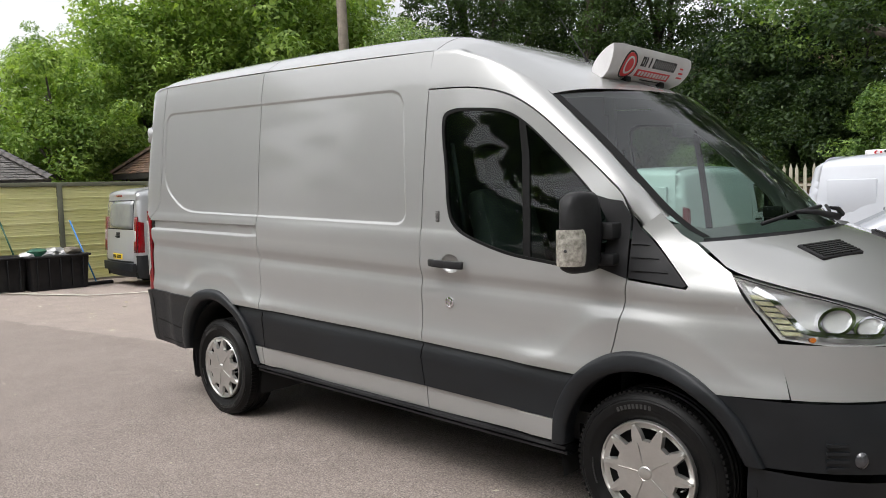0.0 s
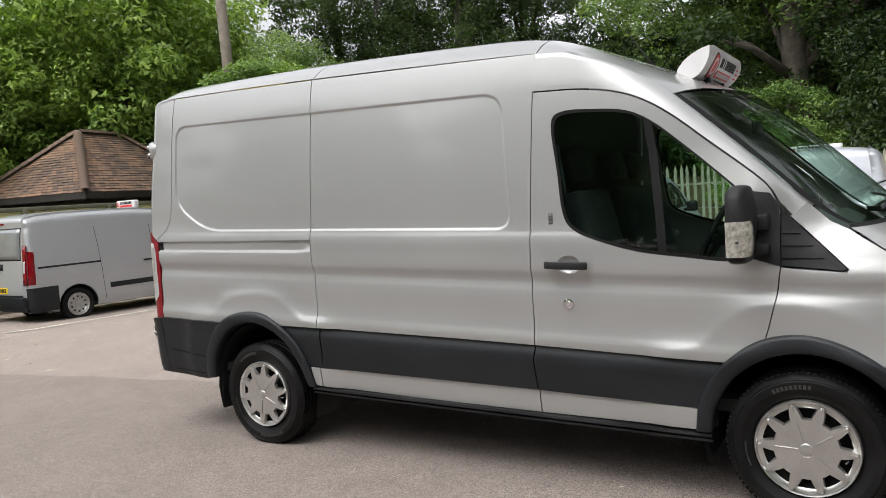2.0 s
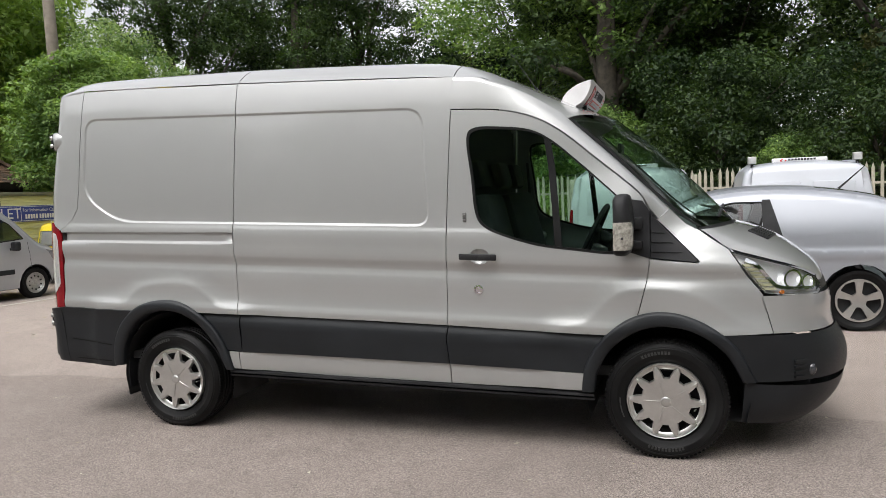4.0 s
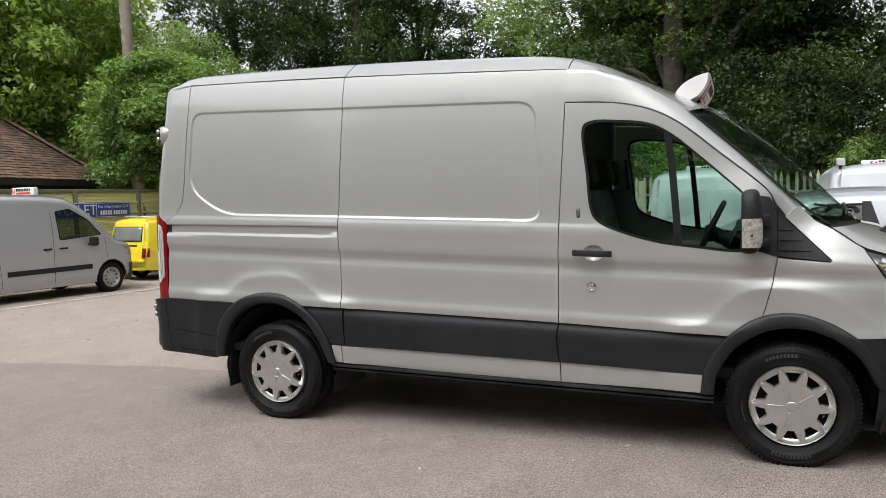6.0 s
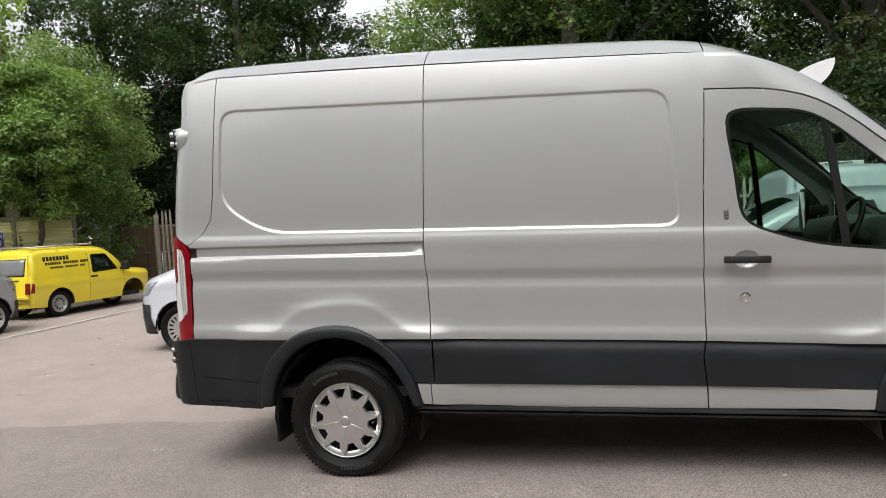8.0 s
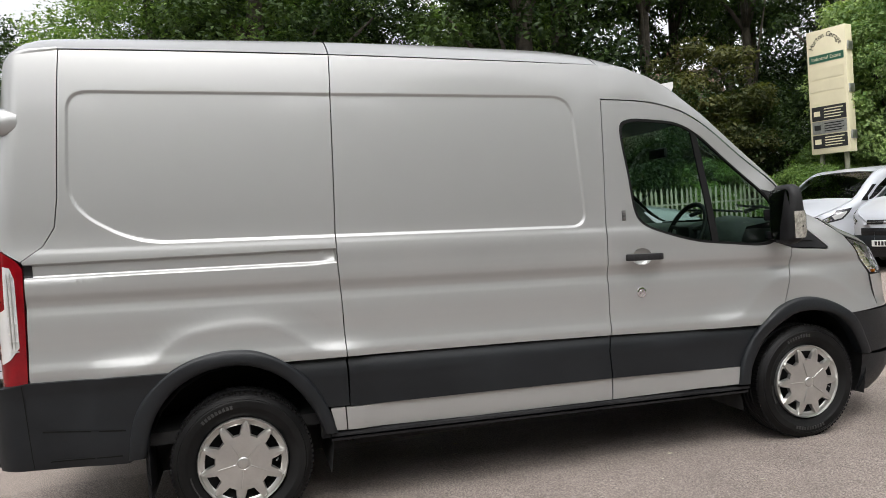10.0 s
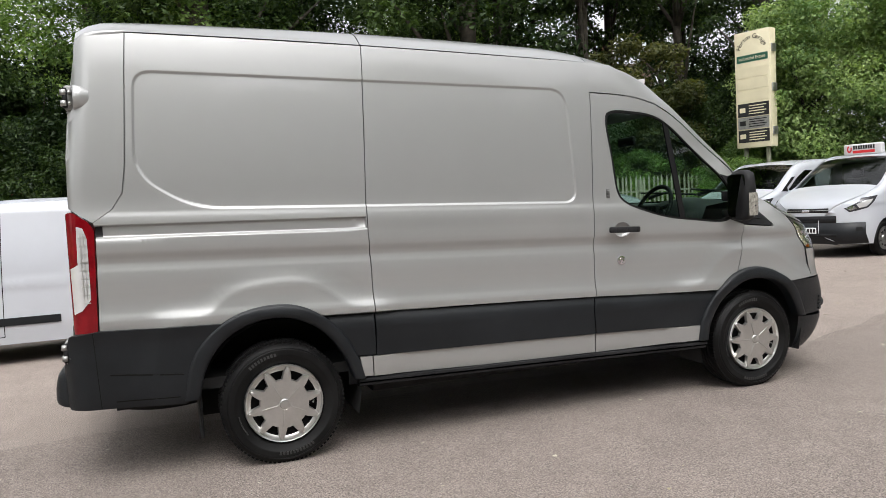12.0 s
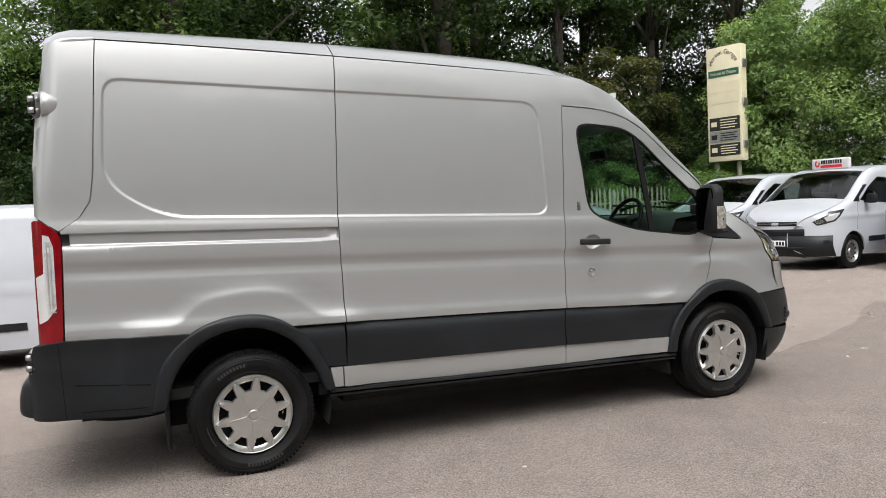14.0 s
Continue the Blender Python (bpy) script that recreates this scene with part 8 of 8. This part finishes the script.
def trunk_bm(seed, height, r, centres):
    rng = random.Random(seed)
    pts = [(0, 0, -0.3)]
    x = y = 0.0
    for k in range(1, 6):
        x, y = x + rng.uniform(-0.22, 0.22), y + rng.uniform(-0.22, 0.22)
        pts.append((x, y, height * 0.78 * k / 5))
    bm = tube(pts, [r * 1.35, r, r * 0.85, r * 0.68, r * 0.45, r * 0.18], 9)
    for k, c in enumerate(centres[:: max(1, len(centres) // 9)]):
        z0 = min(max(c[2] * 0.55, height * 0.18), height * 0.7)
        i = min(int(z0 / (height * 0.78) * 5), 4)
        p0 = Vector(pts[i]).lerp(Vector(pts[i + 1]), 0.5)
        mid = p0.lerp(Vector(c), 0.5) + Vector((0, 0, 0.25))
        b2 = tube([p0, mid, Vector(c)], [r * 0.42, r * 0.26, r * 0.07], 6)
        me = bpy.data.meshes.new("tmp")
        b2.to_mesh(me)
        b2.free()
        bm.from_mesh(me)
        bpy.data.meshes.remove(me)
    return bm


TREES = {}


def make_tree(kind, m):
    """One tree of a kind; later ones share its meshes."""
    if kind in TREES:
        return copy_thing(TREES[kind], m)
    name, seed, mat, h, base, rad, clumps, per, size, r, label, cat, flat = TREE_KINDS[kind]
    t = thing(name, m, label, cat, cat + "s round the yard")
    me, centres = crown_mesh("crown", seed, mat, h, base, rad, clumps, per, size, flat)
    c = new("crown", me)
    c.parent = t
    if r:
        part("trunk", trunk_bm(seed, h, r, centres), M_BARK, t)
    TREES[kind] = t
    return t


TREE_KINDS = {
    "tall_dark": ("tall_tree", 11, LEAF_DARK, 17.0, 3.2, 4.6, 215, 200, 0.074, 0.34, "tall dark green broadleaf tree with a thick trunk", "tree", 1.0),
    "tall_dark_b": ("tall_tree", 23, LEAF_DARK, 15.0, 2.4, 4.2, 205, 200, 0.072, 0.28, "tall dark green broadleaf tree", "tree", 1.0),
    "tall_mid": ("tall_tree", 37, LEAF_MID, 14.0, 3.0, 4.4, 205, 200, 0.072, 0.26, "tall mid-green broadleaf tree", "tree", 1.0),
    "tall_thin": ("tall_tree", 47, LEAF_DARK, 15.5, 3.0, 2.9, 95, 190, 0.070, 0.17, "tall slim tree with open, see-through foliage", "tree", 1.0),
    "bright": ("broad_tree", 41, LEAF_BRIGHT, 8.4, 0.6, 3.9, 230, 240, 0.074, 0.20, "broad bright green tree leaning over the fence", "tree", 1.0),
    "bright_b": ("broad_tree", 53, LEAF_BRIGHT, 7.0, 0.4, 3.3, 190, 225, 0.074, 0.16, "bushy bright green tree", "tree", 1.0),
    "bush": ("bush", 61, LEAF_MID, 4.2, 0.0, 2.4, 150, 290, 0.049, 0.08, "dense mid-green leafy bush", "bush", 1.0),
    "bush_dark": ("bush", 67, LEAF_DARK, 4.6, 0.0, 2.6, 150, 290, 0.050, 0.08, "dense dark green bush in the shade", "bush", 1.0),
    "hedge_tree": ("hedge_tree", 71, LEAF_HEDGE, 9.0, 0.2, 3.6, 240, 270, 0.058, 0.18, "mid-green hedge tree with dense foliage to the ground", "tree", 1.0),
    "maple": ("maple_tree", 101, LEAF_MID, 6.4, 2.3, 1.9, 150, 260, 0.054, 0.09, "young mid-green maple overhanging the metal fence", "tree", 1.0),
    "maple_pale": ("maple_tree", 103, LEAF_HEDGE, 6.3, 1.6, 2.0, 130, 230, 0.050, 0.09, "pale green maple beside the tall estate sign", "tree", 1.0),
    # stands only out of view, added to shape what paint and glass reflect
    "unseen_yard": ("broad_tree", 107, LEAF_MID, 12.0, 0.3, 4.4, 130, 120, 0.25, 0.2, "unseen broad green tree added to shape reflections", "tree", 1.0),
    "olive": ("bush", 83, LEAF_OLIVE, 6.0, 0.4, 2.2, 120, 240, 0.066, 0.10, "olive-brown shrub among the trees", "bush", 1.0),
    "sapling": ("sapling", 97, LEAF_MID, 4.6, 0.8, 1.3, 70, 120, 0.06, 0.06, "young maple growing against the fence's end", "tree", 1.0),
}


def plant(rows):
    rnd = random.Random(5)
    for kind, x, y, s in rows:
        make_tree(kind, pose(x, y, ground_z(x, y) - 0.05, 0, 0, rnd.uniform(0, 360)) @ Matrix.Diagonal((s, s, s * rnd.uniform(0.92, 1.08), 1)))


plant([
    # behind the metal fence and the outbuildings
    ("bright", -20.5, 9.9, 1.02), ("bright_b", -19.0, 6.3, 0.85), ("bright", -19.3, 13.4, 1.32), ("bright_b", -27.0, 8.5, 0.9), ("bright_b", -30.5, 3.0, 0.85), ("bright", -24.5, 13.5, 1.2),
    ("bright_b", -17.2, 15.8, 1.0), ("hedge_tree", -15.3, 17.6, 0.9), ("maple", -12.35, 12.5, 1.0), ("maple", -13.3, 14.6, 1.0), ("maple", -14.4, 16.0, 1.1), ("bush", -14.6, 14.9, 0.85), ("hedge_tree", -19.5, 18.5, 1.05), ("bush", -16.4, 13.6, 0.9),
    ("tall_mid", -22.5, 19.5, 0.95), ("tall_dark_b", -17.0, 22.5, 0.95), ("tall_mid", -27.0, 17.0, 0.85), ("tall_dark", -13.0, 26.5, 0.95), ("tall_mid", -31.0, 11.0, 0.75),
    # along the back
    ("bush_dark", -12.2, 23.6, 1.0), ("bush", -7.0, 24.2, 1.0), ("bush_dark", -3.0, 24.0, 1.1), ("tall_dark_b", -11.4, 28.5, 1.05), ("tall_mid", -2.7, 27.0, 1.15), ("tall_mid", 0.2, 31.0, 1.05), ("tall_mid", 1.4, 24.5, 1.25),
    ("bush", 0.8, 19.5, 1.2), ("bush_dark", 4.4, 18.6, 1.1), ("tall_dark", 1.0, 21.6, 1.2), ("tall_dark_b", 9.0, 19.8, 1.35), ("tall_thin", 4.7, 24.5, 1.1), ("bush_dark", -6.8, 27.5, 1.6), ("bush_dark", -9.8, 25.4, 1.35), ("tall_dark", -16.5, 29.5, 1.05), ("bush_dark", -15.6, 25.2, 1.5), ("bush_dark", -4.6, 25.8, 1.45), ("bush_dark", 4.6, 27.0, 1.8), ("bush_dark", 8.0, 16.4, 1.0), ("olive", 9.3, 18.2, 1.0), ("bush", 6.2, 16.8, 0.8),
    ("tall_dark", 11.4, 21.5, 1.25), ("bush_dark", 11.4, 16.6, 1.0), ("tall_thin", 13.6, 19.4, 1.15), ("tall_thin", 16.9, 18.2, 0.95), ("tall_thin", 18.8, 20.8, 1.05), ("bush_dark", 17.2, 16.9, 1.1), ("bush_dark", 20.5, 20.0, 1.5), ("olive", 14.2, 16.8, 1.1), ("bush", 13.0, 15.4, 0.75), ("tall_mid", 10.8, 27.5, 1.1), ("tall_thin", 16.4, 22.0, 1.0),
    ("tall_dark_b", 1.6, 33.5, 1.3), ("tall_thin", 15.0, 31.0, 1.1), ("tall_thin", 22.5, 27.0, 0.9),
    # to the right, behind the sign and the vans
    ("hedge_tree", 16.6, 11.9, 0.80), ("hedge_tree", 18.8, 9.4, 1.05), ("hedge_tree", 20.4, 6.2, 1.1), ("bush", 15.2, 12.9, 0.8), ("tall_thin", 18.4, 15.6, 1.0), ("unseen_yard", 23.0, 1.6, 1.1),
    ("tall_mid", 23.5, 12.0, 0.95), ("tall_mid", 25.0, 6.0, 0.95), ("bright_b", 22.6, 8.6, 1.3), ("tall_thin", 22.0, 19.5, 0.85), ("unseen_yard", 22.5, -5.0, 1.1), ("bush", 13.5, 11.75, 0.68), ("bush", 14.7, 12.2, 0.70), ("maple_pale", 16.3, 11.6, 1.05),
    # unseen trees behind the camera, added to darken reflections in paint and glass
    ("unseen_yard", -8.0, -21.0, 0.76), ("unseen_yard", -2.0, -25.0, 1.03), ("unseen_yard", 4.0, -22.0, 0.83), ("unseen_yard", 10.0, -24.0, 1.10), ("unseen_yard", 16.0, -18.0, 0.83), ("unseen_yard", -15.0, -17.0, 0.72), ("unseen_yard", -22.0, -12.0, 0.92), ("unseen_yard", 20.0, -12.0, 1.03), ("unseen_yard", 0.8, -17.5, 0.65), ("unseen_yard", -5.0, -18.0, 0.68), ("unseen_yard", 7.5, -18.0, 0.72), ("unseen_yard", -11.5, -16.0, 0.65), ("unseen_yard", 12.5, -17.0, 0.68),
])


# ---- litter and the resurfaced strip ----
M_PATCH = asphalt("dark_resurfaced_asphalt", (0.208, 0.174, 0.154), (0.266, 0.223, 0.198), (0.46, 0.43, 0.38))
rows_ = []
rnd_ = random.Random(12)
edge_pts = [(-30, 0.2), (-12, 0.75), (-5, 0.95), (-1.2, 1.25), (2.5, 1.15), (4.9, 1.02), (6.6, 1.7), (8.5, 2.95), (9.1, 2.05), (12, 1.5), (30, 1.2)]
for i in range(240):
    x = -30 + 60 * i / 239
    y = float(np.interp(x, [p[0] for p in edge_pts], [p[1] for p in edge_pts])) + 0.03 * math.sin(x * 5.1) + rnd_.uniform(-0.015, 0.015)
    rows_.append([(x, yy, ground_z(x, yy) + h) for yy, h in ((y, 0.001), (y - 0.03, 0.006), (y - 2.0, 0.006), (y - 8.0, 0.006), (-30.0, 0.006))])
patch = part("asphalt_strip", shade(loft(rows_), 60), M_PATCH)
tagged(patch, "darker resurfaced asphalt strip with fine grit", "road", kind="structure")
M_LITTER = varied("dry_leaf_litter", (0.34, 0.29, 0.17), (0.60, 0.56, 0.45), 2.0, 0.8, by_island=1.0)
rng_ = np.random.default_rng(3)


def litter(name, n, x0, x1, y0, y1, size, mat, label):
    verts, faces = [], []
    for k in range(n):
        x, y = rng_.uniform(x0, x1), rng_.uniform(y0, y1)
        z = ground_z(x, y) + 0.010
        a, s = rng_.uniform(0, 6.28), size * rng_.uniform(0.4, 1.3)
        c, d = math.cos(a) * s, math.sin(a) * s
        b = len(verts)
        w = rng_.uniform(0.3, 0.6)
        verts += [(x - c, y - d, z), (x + d * w, y - c * w, z + s * rng_.uniform(0, 0.35)), (x + c, y + d, z + s * 0.1), (x - d * w, y + c * w, z + s * rng_.uniform(0, 0.35))]
        faces.append((b, b + 1, b + 2, b + 3))
    me = bpy.data.meshes.new(name)
    me.from_pydata(verts, [], faces)
    me.materials.append(mat)
    tagged(new(name, me), label, "litter", kind="stuff")


litter("leaf_litter", 260, -9.0, 9.0, -3.4, 1.2, 0.016, M_LITTER, "small dry leaves and grit on the asphalt")
litter("leaf_litter", 500, -12.0, -4.0, 1.0, 16.0, 0.035, M_LITTER, "fallen pale leaves along the bay line")
litter("leaf_litter", 420, 5.0, 16.0, 0.5, 9.0, 0.035, M_LITTER, "fallen pale leaves before the parked vans")
